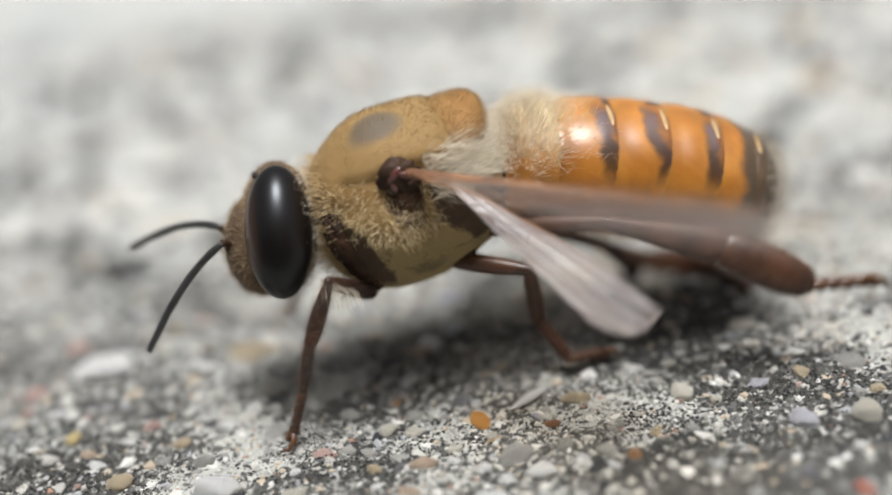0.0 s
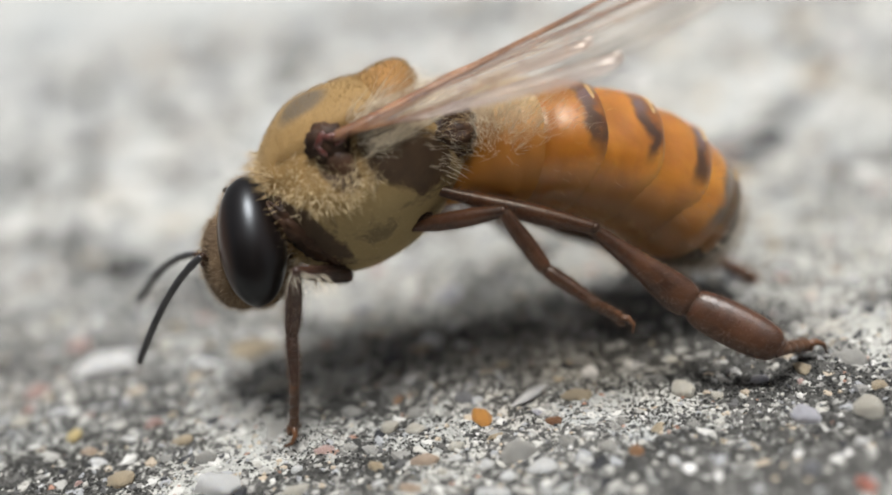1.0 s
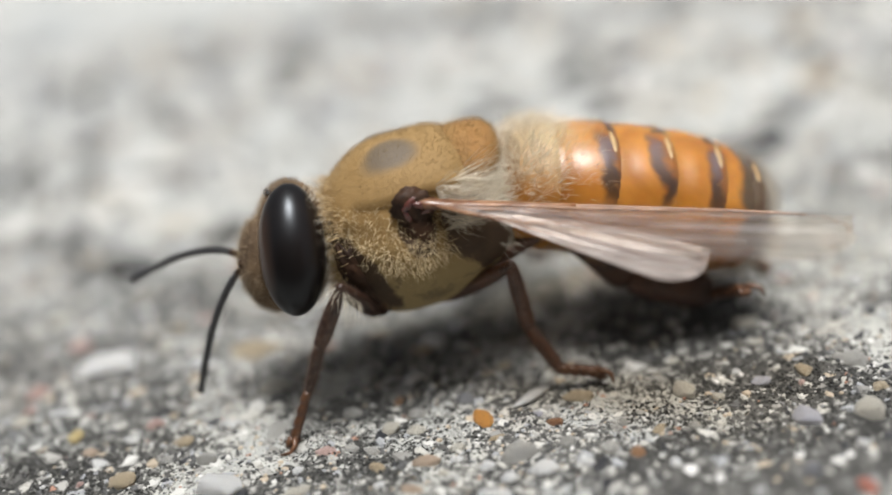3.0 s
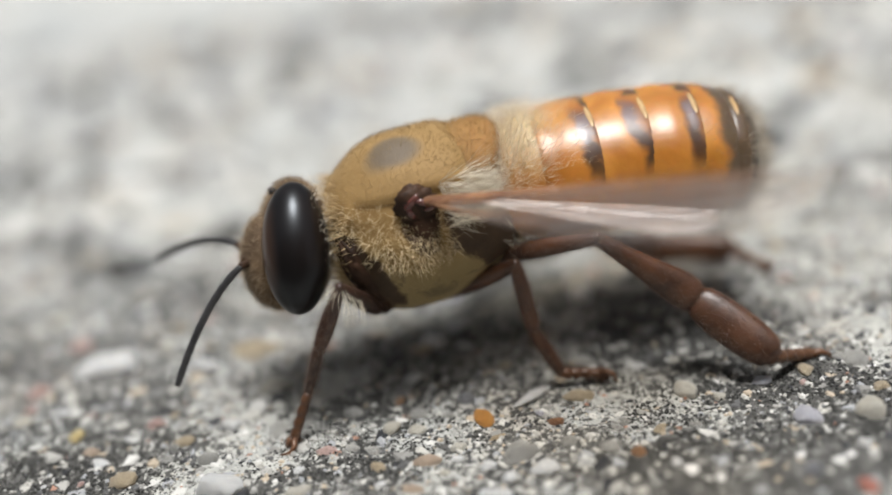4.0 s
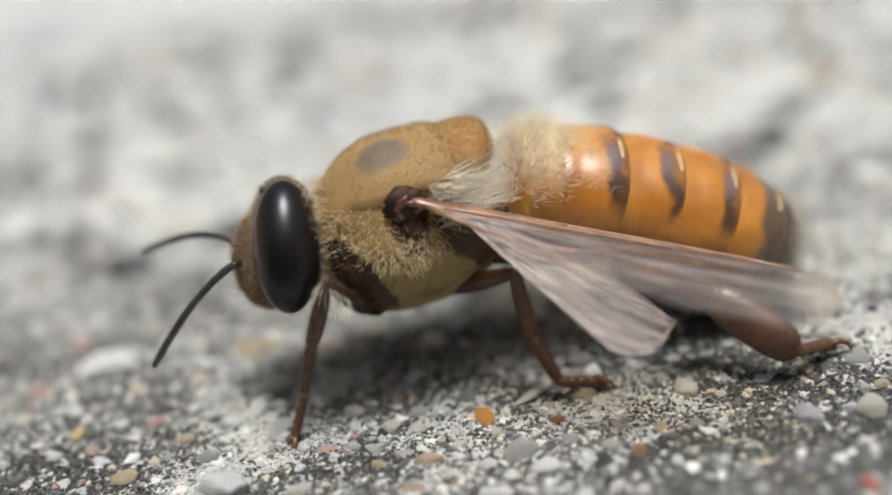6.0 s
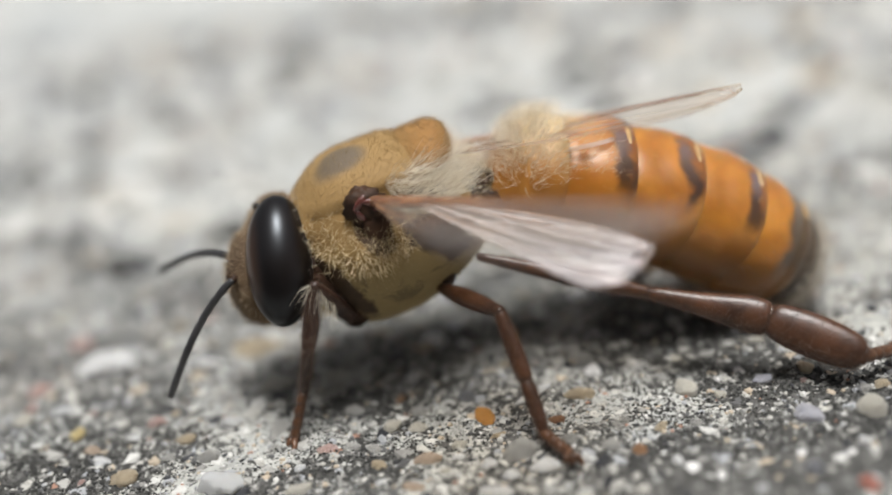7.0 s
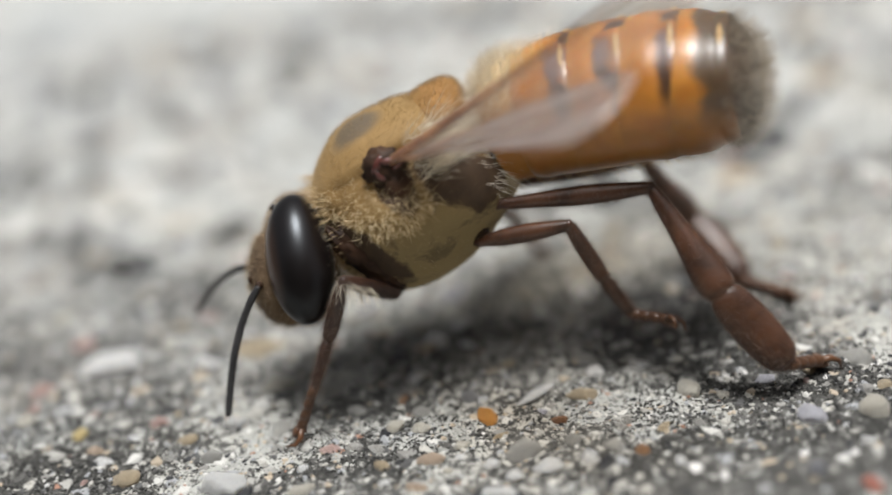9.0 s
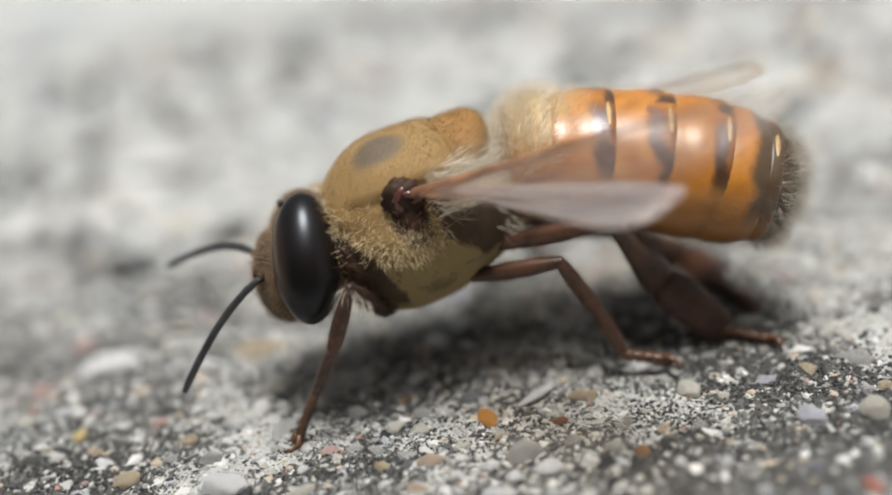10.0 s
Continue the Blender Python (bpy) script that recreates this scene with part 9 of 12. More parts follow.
    walk(legs["near_hind"][1], [(0,at(5.14,-2.92,-1.36,-23.8,27.7,-9.8)),(.1,at(5.16,-2.87,-1.78,-21.5,46.6,-10.8)),(.2,at(5.17,-2.81,-2.18,-26.2,57.5,-19.4)),(.3,at(5.25,-2.67,-2.69,-21.8,62.7,-15.2)),(.4,at(5.35,-2.46,-3.3,-19.1,68,-13.4)),(.46,at(5.42,-2.35,-3.57,-18.3,70,-12.8)),(.6,at(5.6,-2.26,-3.81,-17.1,70,-11.9)),(.8,at(5.59,-2.14,-4.06,-20.4,66.7,-15.8)),(.9,at(5.55,-2.1,-4.16,-20.1,65,-15.6)),(1,at(5.52,-2.07,-4.22,-15.9,64,-11)),(1.1,at(5.57,-2.09,-4.21,-11.7,62.5,-6.1)),(1.2,at(5.72,-2.15,-4.08,-10.8,59.8,-4.7)),(1.46,at(6.14,-2.4,-3.53,-12,52.4,-4.8)),(1.54,at(6.16,-2.47,-3.33,-11,51.5,-2.9)),(1.6,at(6.02,-2.55,-2.97,-9.6,52.2,-.9)),(1.7,at(5.53,-2.7,-2.09,-7.1,55.5,2.1)),(1.8,at(4.89,-2.8,-1.09,-5.9,59.8,2.8)),(1.9,at(4.3,-2.82,-.26,-7.1,63.3,.6)),(2,at(3.97,-2.82,.19,-9.6,64.3,-2.4)),(2.1,at(3.96,-2.67,.22,-7.6,63.3,.3)),(2.2,at(4.07,-2.32,0,-1.5,61.9,8)),(2.3,at(4.24,-1.91,-.32,4.3,59.6,16)),(2.4,at(4.36,-1.57,-.62,7.6,57,21.6)),(2.5,at(4.35,-1.42,-.75,7.9,54.8,23.7)),(2.7,at(3.97,-1.4,-.67,0,50.8,18.3)),(2.9,at(3.85,-1.51,-.62,-.6,48.8,19.1)),(3.2,at(3.7,-1.97,-.39,-4.1,44.2,18.3)),(3.5,at(3.65,-2.51,-.16,-9.9,38.8,14.1)),(3.7,at(3.7,-2.74,-.11,-14.4,35.1,9)),(3.8,at(3.76,-2.78,-.13,-16.8,33.2,5.4)),(4,at(4.72,-2.9,-.71,-23.9,44.4,-12.7)),(4.3,at(4.88,-2.93,-1.11,-24.8,46.3,-14.2)),(4.5,at(4.96,-2.94,-1.23,-24.9,46.7,-14.3)),(4.6,at(4.94,-2.93,-1.14,-23.5,44.5,-11.5)),(4.7,at(4.83,-2.92,-.93,-22.1,38.5,-7.3)),(4.8,at(4.68,-2.9,-.67,-22.8,30.6,-5.5)),(4.9,at(4.55,-2.88,-.46,-24.4,23.2,-6.6)),(5,at(4.5,-2.87,-.37,-25.1,19.8,-7.9)),(5.1,at(4.49,-2.87,-.37,-25.9,18.7,-10.4)),(5.2,at(4.47,-2.87,-.39,-29.3,12.7,-22.7)),(5.5,at(4.38,-2.86,-.52,-29.5,12.6,-23.3)),(5.6,at(4.46,-2.87,-.68,-30.8,16.3,-25.5)),(5.7,at(4.61,-2.89,-.91,-32.7,20.5,-28.3)),(5.8,at(4.73,-2.91,-1.07,-33.3,21.7,-29.2)),(5.9,at(4.85,-2.92,-1.23,-30,28,-21.1)),(6.1,at(5.08,-2.94,-1.52,-25.8,35,-13.7)),(6.5,at(5.57,-2.95,-2.19,-19.1,42.6,-5.3)),(6.7,at(5.83,-2.92,-2.67,-15.2,43.8,-.3)),(6.8,at(5.97,-2.9,-2.96,-13.2,43.5,2.5)),(6.9,at(6.31,-2.79,-3.6,-19.6,37.1,-7.9)),(7,at(6.56,-2.66,-4.1,-28.5,26.8,-27)),(7.1,at(6.1,-2.86,-3.03,-29.5,22.7,-27.6)),(7.2,at(5.53,-2.95,-2,-28.1,23,-21.1)),(7.3,at(5.73,-2.85,-2.64,-27,30.8,-20.2)),(7.4,at(5.91,-2.51,-4.04,-24.4,43.8,-18.1)),(7.5,at(5.94,-2.21,-4.87,-26.8,50.5,-21.4)),(7.6,at(5.9,-2.19,-5,-36.1,47.6,-33.3)),(7.8,at(5.54,-2.09,-5.33,-35.9,45.4,-33.4)),(7.96,at(5.27,-2.03,-5.5,-34.4,44,-31.8)),(8.1,at(5.25,-2.02,-5.49,-34.4,44.8,-31.6)),(8.2,at(5.33,-1.99,-5.45,-29.3,49.1,-24.6)),(8.3,at(5.45,-1.97,-5.38,-20.7,53.9,-13.9)),(8.4,at(5.58,-1.96,-5.28,-15.1,56.9,-7.5)),(8.5,at(5.68,-1.98,-5.14,-13.3,58.9,-5.7)),(8.6,at(5.8,-2.05,-4.86,-11.6,63.3,-4.4)),(8.7,at(5.98,-2.16,-4.4,-11,70.8,-5.1)),(8.8,at(6.12,-2.29,-3.87,-23.4,77.1,-19)),(8.9,at(6.21,-2.45,-3.22,-77.9,69.1,-75.2)),(9,at(6.16,-2.56,-2.79,-84.4,69.3,-81.5)),(9.1,at(6,-2.63,-2.57,-51.7,80.1,-48.2)),(9.2,at(5.83,-2.73,-2.2,26.6,75.8,32.2)),(9.3,at(5.66,-2.82,-1.81,37.5,65.2,46.6)),(9.4,at(5.5,-2.87,-1.51,37.3,57.2,50.6)),(9.5,at(5.4,-2.88,-1.38,36.2,53.7,52)),(9.8,at(5.29,-2.88,-1.28,38.3,55.7,52.6)),(10,at(5.24,-2.88,-1.2,40.4,58.4,52.8))])
    walk(legs["near_hind"][2], [(0,at(8.19,-3.44,-2.99,-29.2,34.6,-21.3)),(.1,at(7.52,-3.32,-4.32,-34.8,40.6,-30.1)),(.2,at(6.95,-3.43,-5.13,-37.3,46.5,-33.1)),(.3,at(6.8,-3.1,-5.8,-35.5,52.2,-31.1)),(.4,at(6.62,-2.76,-6.55,-36.5,56.8,-32.7)),(.46,at(6.59,-2.62,-6.86,-37.5,58.4,-33.9)),(.54,at(6.69,-2.53,-7.02,-37.1,58.8,-33.8)),(.6,at(6.77,-2.51,-7.09,-36.8,57.8,-33.8)),(.7,at(6.86,-2.5,-7.2,-39.5,53.5,-37.8)),(.9,at(6.97,-2.5,-7.33,-35.1,48.3,-34.5)),(1,at(7.03,-2.37,-7.37,-33.7,47,-33.3)),(1.1,at(7.18,-2.26,-7.31,-33.6,46.7,-33.3)),(1.2,at(7.47,-2.3,-7.1,-34.3,46.8,-34.1)),(1.3,at(7.81,-2.41,-6.8,-26.6,51.2,-23.6)),(1.46,at(8.27,-2.57,-6.3,-23.2,53,-18.9)),(1.5,at(8.34,-2.58,-6.2,-23.7,52.8,-19.5)),(1.54,at(8.34,-2.58,-6.06,-24.2,52.5,-20)),(1.6,at(8.16,-2.58,-5.74,-23.6,52.2,-19)),(1.7,at(7.51,-2.63,-4.97,-20.2,52.2,-13.9)),(1.8,at(6.65,-2.71,-4.12,-15.8,51.8,-7.1)),(1.9,at(5.87,-2.81,-3.38,-12,50.8,-.7)),(2,at(5.49,-2.88,-2.96,-10,48.7,3.6)),(2.1,at(5.53,-2.66,-2.91,-9.9,46,5.6)),(2.2,at(5.71,-2.09,-3.08,-10.7,43.2,6.4)),(2.3,at(5.94,-1.42,-3.34,-12.1,40.4,6.3)),(2.4,at(6.14,-.86,-3.56,-13.9,37.4,5.4)),(2.5,at(6.2,-.61,-3.61,-16.3,34.4,3.7)),(2.7,at(6.07,-.71,-3.38,-20.6,28.9,.5)),(2.8,at(6.04,-.7,-3.34,-21.9,27.5,-2.1)),(3,at(6.03,-.86,-3.13,-24,26,-7)),(3.1,at(6.05,-1.01,-2.99,-24.8,25.8,-9.3)),(3.2,at(6.09,-1.19,-2.83,-35.2,8.8,-42)),(3.5,at(6.29,-1.84,-2.35,-36.3,12.7,-41.3)),(3.7,at(6.52,-2.29,-2.12,-36.9,14,-41.5)),(3.8,at(6.67,-2.5,-2.05,-28.9,26.6,-19.4)),(3.9,at(6.97,-2.96,-2.59,-37.4,30.7,-34.8)),(4,at(7.16,-3.45,-3.17,-45.4,35.2,-45.5)),(4.3,at(7.23,-3.52,-3.64,-43.9,33.1,-43.4)),(4.5,at(7.29,-3.53,-3.78,-42.9,31.9,-42.2)),(4.6,at(7.39,-3.43,-3.59,-42,31,-41.1)),(4.7,at(7.54,-3.26,-3.11,-40.6,29.6,-39.5)),(4.8,at(7.68,-3.19,-2.45,-39.2,28.1,-37.9)),(4.9,at(7.75,-3.25,-1.83,-38.1,26.9,-36.6)),(5,at(7.76,-3.33,-1.55,-37.6,26.2,-36)),(5.1,at(7.75,-3.47,-1.49,-37.6,26.2,-36.1)),(5.2,at(7.62,-4.19,-1.16,-37.8,26.4,-36.4)),(5.5,at(7.51,-4.21,-1.28,-37.9,26.1,-36.6)),(5.6,at(7.49,-4.32,-1.66,-40.3,29.2,-39.5)),(5.7,at(7.5,-4.45,-2.13,-43.1,32.3,-42.9)),(5.8,at(7.57,-4.49,-2.37,-43.9,33.1,-43.9)),(5.9,at(7.73,-4.04,-2.87,-44.5,33.7,-44.6)),(6,at(7.81,-3.78,-3.23,-44.9,34.2,-45.1)),(6.2,at(7.93,-3.5,-3.8,-45.6,35.2,-45.8)),(6.3,at(7.99,-3.39,-4.06,-45.9,35.7,-46.1)),(6.6,at(8.24,-3.07,-4.82,-44.1,30.2,-45.7)),(6.8,at(8.5,-2.79,-5.37,-42.3,27.2,-45.1)),(6.9,at(9.07,-3.17,-5.71,-40.4,33.1,-41.4)),(7,at(9.35,-4.08,-5.68,-36.2,33.4,-36.7)),(7.1,at(8.96,-4.35,-4.38,-32.1,34.3,-28.9)),(7.2,at(8.54,-4.1,-3.36,-37.4,26.3,-38.2)),(7.3,at(8.55,-3.89,-4.43,-38.3,31.4,-39)),(7.4,at(8.32,-3.29,-6.46,-40.3,40.5,-40.1)),(7.5,at(8.01,-3.03,-7.57,-40.5,44.1,-39.6)),(7.6,at(7.87,-3.49,-7.58,-28.6,47.1,-24)),(7.7,at(7.73,-3.51,-7.7,-25.4,44.6,-19.9)),(7.8,at(7.59,-3.45,-7.82,-24.2,41.1,-18.6)),(7.96,at(7.41,-3.36,-7.93,-25.7,34.4,-22.2)),(8,at(7.38,-3.35,-7.94,-26.9,32.8,-24.6)),(8.04,at(7.37,-3.34,-7.95,-26.7,32.4,-24.5)),(8.1,at(7.36,-3.32,-7.96,-23,34.6,-17.9)),(8.2,at(7.41,-2.95,-8.09,-18.3,36,-10.6)),(8.3,at(7.45,-2.46,-8.21,-16.4,33.1,-8.2)),(8.4,at(7.47,-2.21,-8.21,-14,32.6,-4.5)),(8.5,at(7.48,-2.16,-8.14,-12.1,33.7,-1.4)),(8.6,at(7.37,-2.17,-7.99,-12.8,37.9,-3)),(8.7,at(7.12,-2.27,-7.71,-17.7,46.5,-10.8)),(8.8,at(6.86,-2.54,-7.28,-26.7,53.9,-22.1)),(8.9,at(6.53,-3.66,-6.49,-20.6,66,-14.7)),(9,at(6.35,-3.78,-6.07,-33.6,74.8,-28.8)),(9.1,at(6.4,-3.08,-6.02,-11.9,77.8,-6.8)),(9.2,at(6.56,-2.28,-5.59,-19.5,70.6,-13.9)),(9.3,at(6.67,-1.75,-4.98,-21.1,61,-14.5)),(9.4,at(6.7,-1.41,-4.45,-21.5,53.4,-13.6)),(9.5,at(6.67,-1.25,-4.2,-20.9,50.9,-12.2)),(9.7,at(6.56,-1.26,-4.16,-18.4,53.5,-9.5)),(10,at(6.35,-1.42,-4.18,-15.1,58.5,-6.4))])
    walk(legs["near_hind"][3], [(0,at(10.3,-4.27,-4.55,-25.5,9.8,-15.4)),(.1,at(9.33,-4.37,-6.11,-16,22.5,13.5)),(.2,at(8.54,-4.47,-7.12,-5.4,27.6,32.7)),(.3,at(8.24,-3.97,-7.98,-1.1,28.7,34.5)),(.4,at(7.89,-3.58,-8.85,6.9,29.7,41.9)),(.46,at(7.78,-3.42,-9.2,10.5,29.5,45.5)),(.5,at(7.81,-3.36,-9.32,11.4,29.3,46.4)),(.6,at(7.99,-3.32,-9.42,12.4,28.4,47.8)),(.7,at(8.16,-3.51,-9.41,14.8,27.3,51.9)),(.8,at(8.33,-3.58,-9.39,16,26.9,53.4)),(.9,at(8.48,-3.53,-9.38,16.3,26.9,53.2)),(1,at(8.59,-3.4,-9.38,15.8,27.4,51.5)),(1.1,at(8.76,-3.3,-9.31,15,28.2,49.3)),(1.2,at(9.03,-3.35,-9.11,14.5,29.1,47.8)),(1.3,at(9.39,-3.1,-8.95,10.4,31.3,39.2)),(1.4,at(9.69,-3.08,-8.67,7.7,33.5,33.2)),(1.5,at(9.9,-3.13,-8.39,6.2,35.6,29.6)),(1.54,at(9.91,-3.15,-8.24,5.4,36.2,28.1)),(1.6,at(9.75,-3.13,-7.91,2.3,36.3,23.8)),(1.7,at(9.15,-3.03,-7.14,-6.3,34.1,12.6)),(1.8,at(8.34,-2.92,-6.28,-14.9,28.1,.9)),(1.9,at(7.61,-2.83,-5.51,-19.7,21.5,-5.9)),(2,at(7.31,-2.76,-5.03,-20.9,20.6,-6.3)),(2.1,at(7.43,-2.47,-4.89,-25.1,17.9,-17)),(2.2,at(7.7,-1.86,-4.97,-30.1,6.5,-38.8)),(2.3,at(8.02,-1.19,-5.12,-30.8,-2.9,-54.1)),(2.4,at(8.31,-.66,-5.23,-30.9,-7.6,-62.4)),(2.5,at(8.46,-.46,-5.16,-32.7,-9.2,-66.8)),(2.6,at(8.48,-.57,-4.91,-32.7,-11,-68.3)),(2.7,at(8.48,-.68,-4.71,-28.9,-14.1,-68.3)),(2.9,at(8.48,-.95,-4.48,-20.7,-18.3,-67.8)),(3.1,at(8.49,-1.4,-4.18,-16.2,-20.5,-66.5)),(3.2,at(8.1,-3.01,-3.25,-25.2,9.4,-5.3)),(3.3,at(8.16,-3.19,-3.15,-26.1,4.4,-13.1)),(3.4,at(8.23,-3.39,-3.06,-26.2,.8,-18.5)),(3.5,at(8.31,-3.61,-2.96,-26,-1.3,-21.3)),(3.6,at(8.41,-3.83,-2.87,-25.9,-2.1,-21.5)),(3.7,at(8.52,-4.06,-2.79,-25.8,-1.4,-18.8)),(3.8,at(8.99,-3.32,-3.29,-17.4,-18.8,-51.6)),(3.9,at(8.91,-4.31,-3.99,-25.5,7.9,-7)),(4,at(8.74,-5.05,-4.75,-12.5,27.5,25.6)),(4.3,at(8.9,-5.1,-5.14,-12.5,24.8,34.2)),(4.5,at(9.02,-5.1,-5.23,-12.3,24.8,35.2)),(4.6,at(9.16,-4.99,-5.01,-14.1,24,30)),(4.7,at(9.39,-4.79,-4.47,-18.5,20.9,18.4)),(4.8,at(9.6,-4.67,-3.75,-22.3,16.6,6.7)),(4.9,at(9.72,-4.71,-3.08,-23.8,14,1)),(5,at(9.76,-4.78,-2.77,-24,13.7,.4)),(5.1,at(9.75,-4.92,-2.71,-22.9,15.3,4.9)),(5.2,at(9.6,-5.65,-2.38,-17.1,21.3,24.4)),(5.5,at(9.5,-5.68,-2.49,-17.6,20.5,24.1)),(5.6,at(9.34,-5.84,-3.01,-7.1,29.7,35.6)),(5.7,at(9.2,-6.03,-3.6,1.3,33.3,44.1)),(5.8,at(9.23,-6.09,-3.87,-3,30,44.7)),(5.9,at(9.36,-5.64,-4.39,-9.3,26.7,37.7)),(6,at(9.42,-5.39,-4.77,-14,23.7,29.6)),(6.1,at(9.46,-5.23,-5.09,-17.9,20.6,19.8)),(6.2,at(9.49,-5.11,-5.38,-21.3,17.1,7.6)),(6.3,at(9.53,-5,-5.66,-24.4,13,-6.6)),(6.4,at(9.6,-4.9,-5.8,-27.9,13.4,-21.3)),(6.5,at(9.69,-4.79,-5.95,-32.8,13.6,-34.9)),(6.6,at(9.8,-4.67,-6.12,-38.4,13.5,-46.4)),(6.7,at(9.93,-4.53,-6.31,-44.3,13.5,-55.5)),(6.8,at(10.08,-4.37,-6.52,-50.4,13.6,-62.7)),(6.9,at(10.75,-4.65,-7.17,-26.4,20.9,-22.6)),(7,at(11.19,-5.45,-7.19,-1.7,26.6,35.4)),(7.1,at(10.95,-5.45,-5.93,-9.8,24.9,24.3)),(7.2,at(10.47,-5.63,-4.58,-14.4,23.7,19.4)),(7.3,at(10.37,-5.37,-5.87,-14.3,24.6,11.8)),(7.4,at(9.92,-4.64,-8.25,-18,25.6,-7)),(7.5,at(9.52,-4.28,-9.49,-18.4,28.4,-11.1)),(7.6,at(9.57,-4.24,-9.58,-18,28.6,-10.2)),(7.8,at(9.56,-4.11,-9.63,-14.2,27.3,-2)),(7.9,at(9.54,-4.14,-9.56,-10.3,28.2,6.6)),(8,at(9.49,-4.31,-9.43,-4.6,29.4,18.5)),(8.04,at(9.48,-4.3,-9.42,-3.6,29.2,20.8)),(8.1,at(9.52,-4.02,-9.52,-5.3,27.4,18.3)),(8.2,at(9.59,-3.35,-9.71,-8.6,23.8,11.5)),(8.3,at(9.69,-2.79,-9.68,-9.1,25,8.4)),(8.4,at(9.72,-2.39,-9.65,-8.9,25.5,7.5)),(8.5,at(9.69,-2.22,-9.61,-8.8,25.9,7)),(8.6,at(9.45,-2.28,-9.62,-8,25.4,9.2)),(8.7,at(8.94,-2.61,-9.66,-5.3,21.9,18.8)),(8.8,at(8.36,-3.16,-9.51,-.9,21.3,32.4)),(8.9,at(7.61,-3.94,-9,9.6,28,44.7)),(9,at(6.98,-4.13,-8.72,13.2,33,44.8)),(9.1,at(6.98,-3.14,-8.71,-8.3,31.9,9.8)),(9.2,at(7.37,-2.48,-7.96,-32.7,28.4,-33.7)),(9.3,at(7.76,-2.04,-7.03,-46.4,22,-54.7)),(9.4,at(8.02,-1.73,-6.28,-50.3,17.6,-61.3)),(9.5,at(8.08,-1.56,-5.97,-49.7,16.2,-61.3)),(9.6,at(8.02,-1.5,-5.98,-47.6,16.7,-58.7)),(9.9,at(7.73,-1.55,-6.22,-39.3,19,-46.1)),(10,at(7.63,-1.56,-6.29,-36.5,19.7,-41.1))])
    walk(legs["far_front"][0], [(0,at(-1.44,1.09,-2.25,-125.6,-21,117.2)),(.2,at(-1.45,1.1,-2.25,-122.2,-26,116.2)),(.3,at(-1.47,1.15,-2.23,-122.7,-26.8,116.7)),(.5,at(-1.54,1.28,-2.16,-126.7,-25.8,118.3)),(1.1,at(-1.47,1.14,-2.24,-122.5,-33.2,116.2)),(1.2,at(-1.45,1.09,-2.29,-120.2,-37.8,115.8)),(1.3,at(-1.44,1.08,-2.31,-119.5,-39.5,115.7)),(1.7,at(-1.44,1.07,-2.3,-120.8,-34.5,115.9)),(2.1,at(-1.43,1.06,-2.28,-122.5,-27.3,116.2)),(2.8,at(-1.42,1.05,-2.27,-124.8,-21.5,117)),(4,at(-1.43,1.05,-2.27,-124.7,-21.6,116.9)),(6.2,at(-1.43,1.05,-2.27,-123.9,-22.8,116.6)),(6.8,at(-1.43,1.06,-2.28,-121.7,-27.4,115.8)),(7,at(-1.43,1.06,-2.29,-120.6,-32.3,115.6)),(7.2,at(-1.43,1.05,-2.27,-125.6,-23.3,117.3)),(7.3,at(-1.43,1.06,-2.28,-123.5,-27.2,116.5)),(7.4,at(-1.44,1.07,-2.3,-119,-34.4,115)),(7.5,at(-1.44,1.07,-2.31,-116.1,-38.4,114)),(8.7,at(-1.44,1.08,-2.32,-115.7,-40.7,114.1)),(8.8,at(-1.44,1.08,-2.32,-116,-40.6,114.2)),(9,at(-1.51,1.21,-2.19,-121.2,-32.7,117.3)),(9.1,at(-1.49,1.19,-2.21,-120.8,-32.2,116.9)),(9.2,at(-1.44,1.07,-2.3,-117,-35.5,114.2)),(9.4,at(-1.43,1.06,-2.29,-121.4,-29.4,115.8)),(10,at(-1.43,1.06,-2.29,-121.2,-28.7,115.7))])
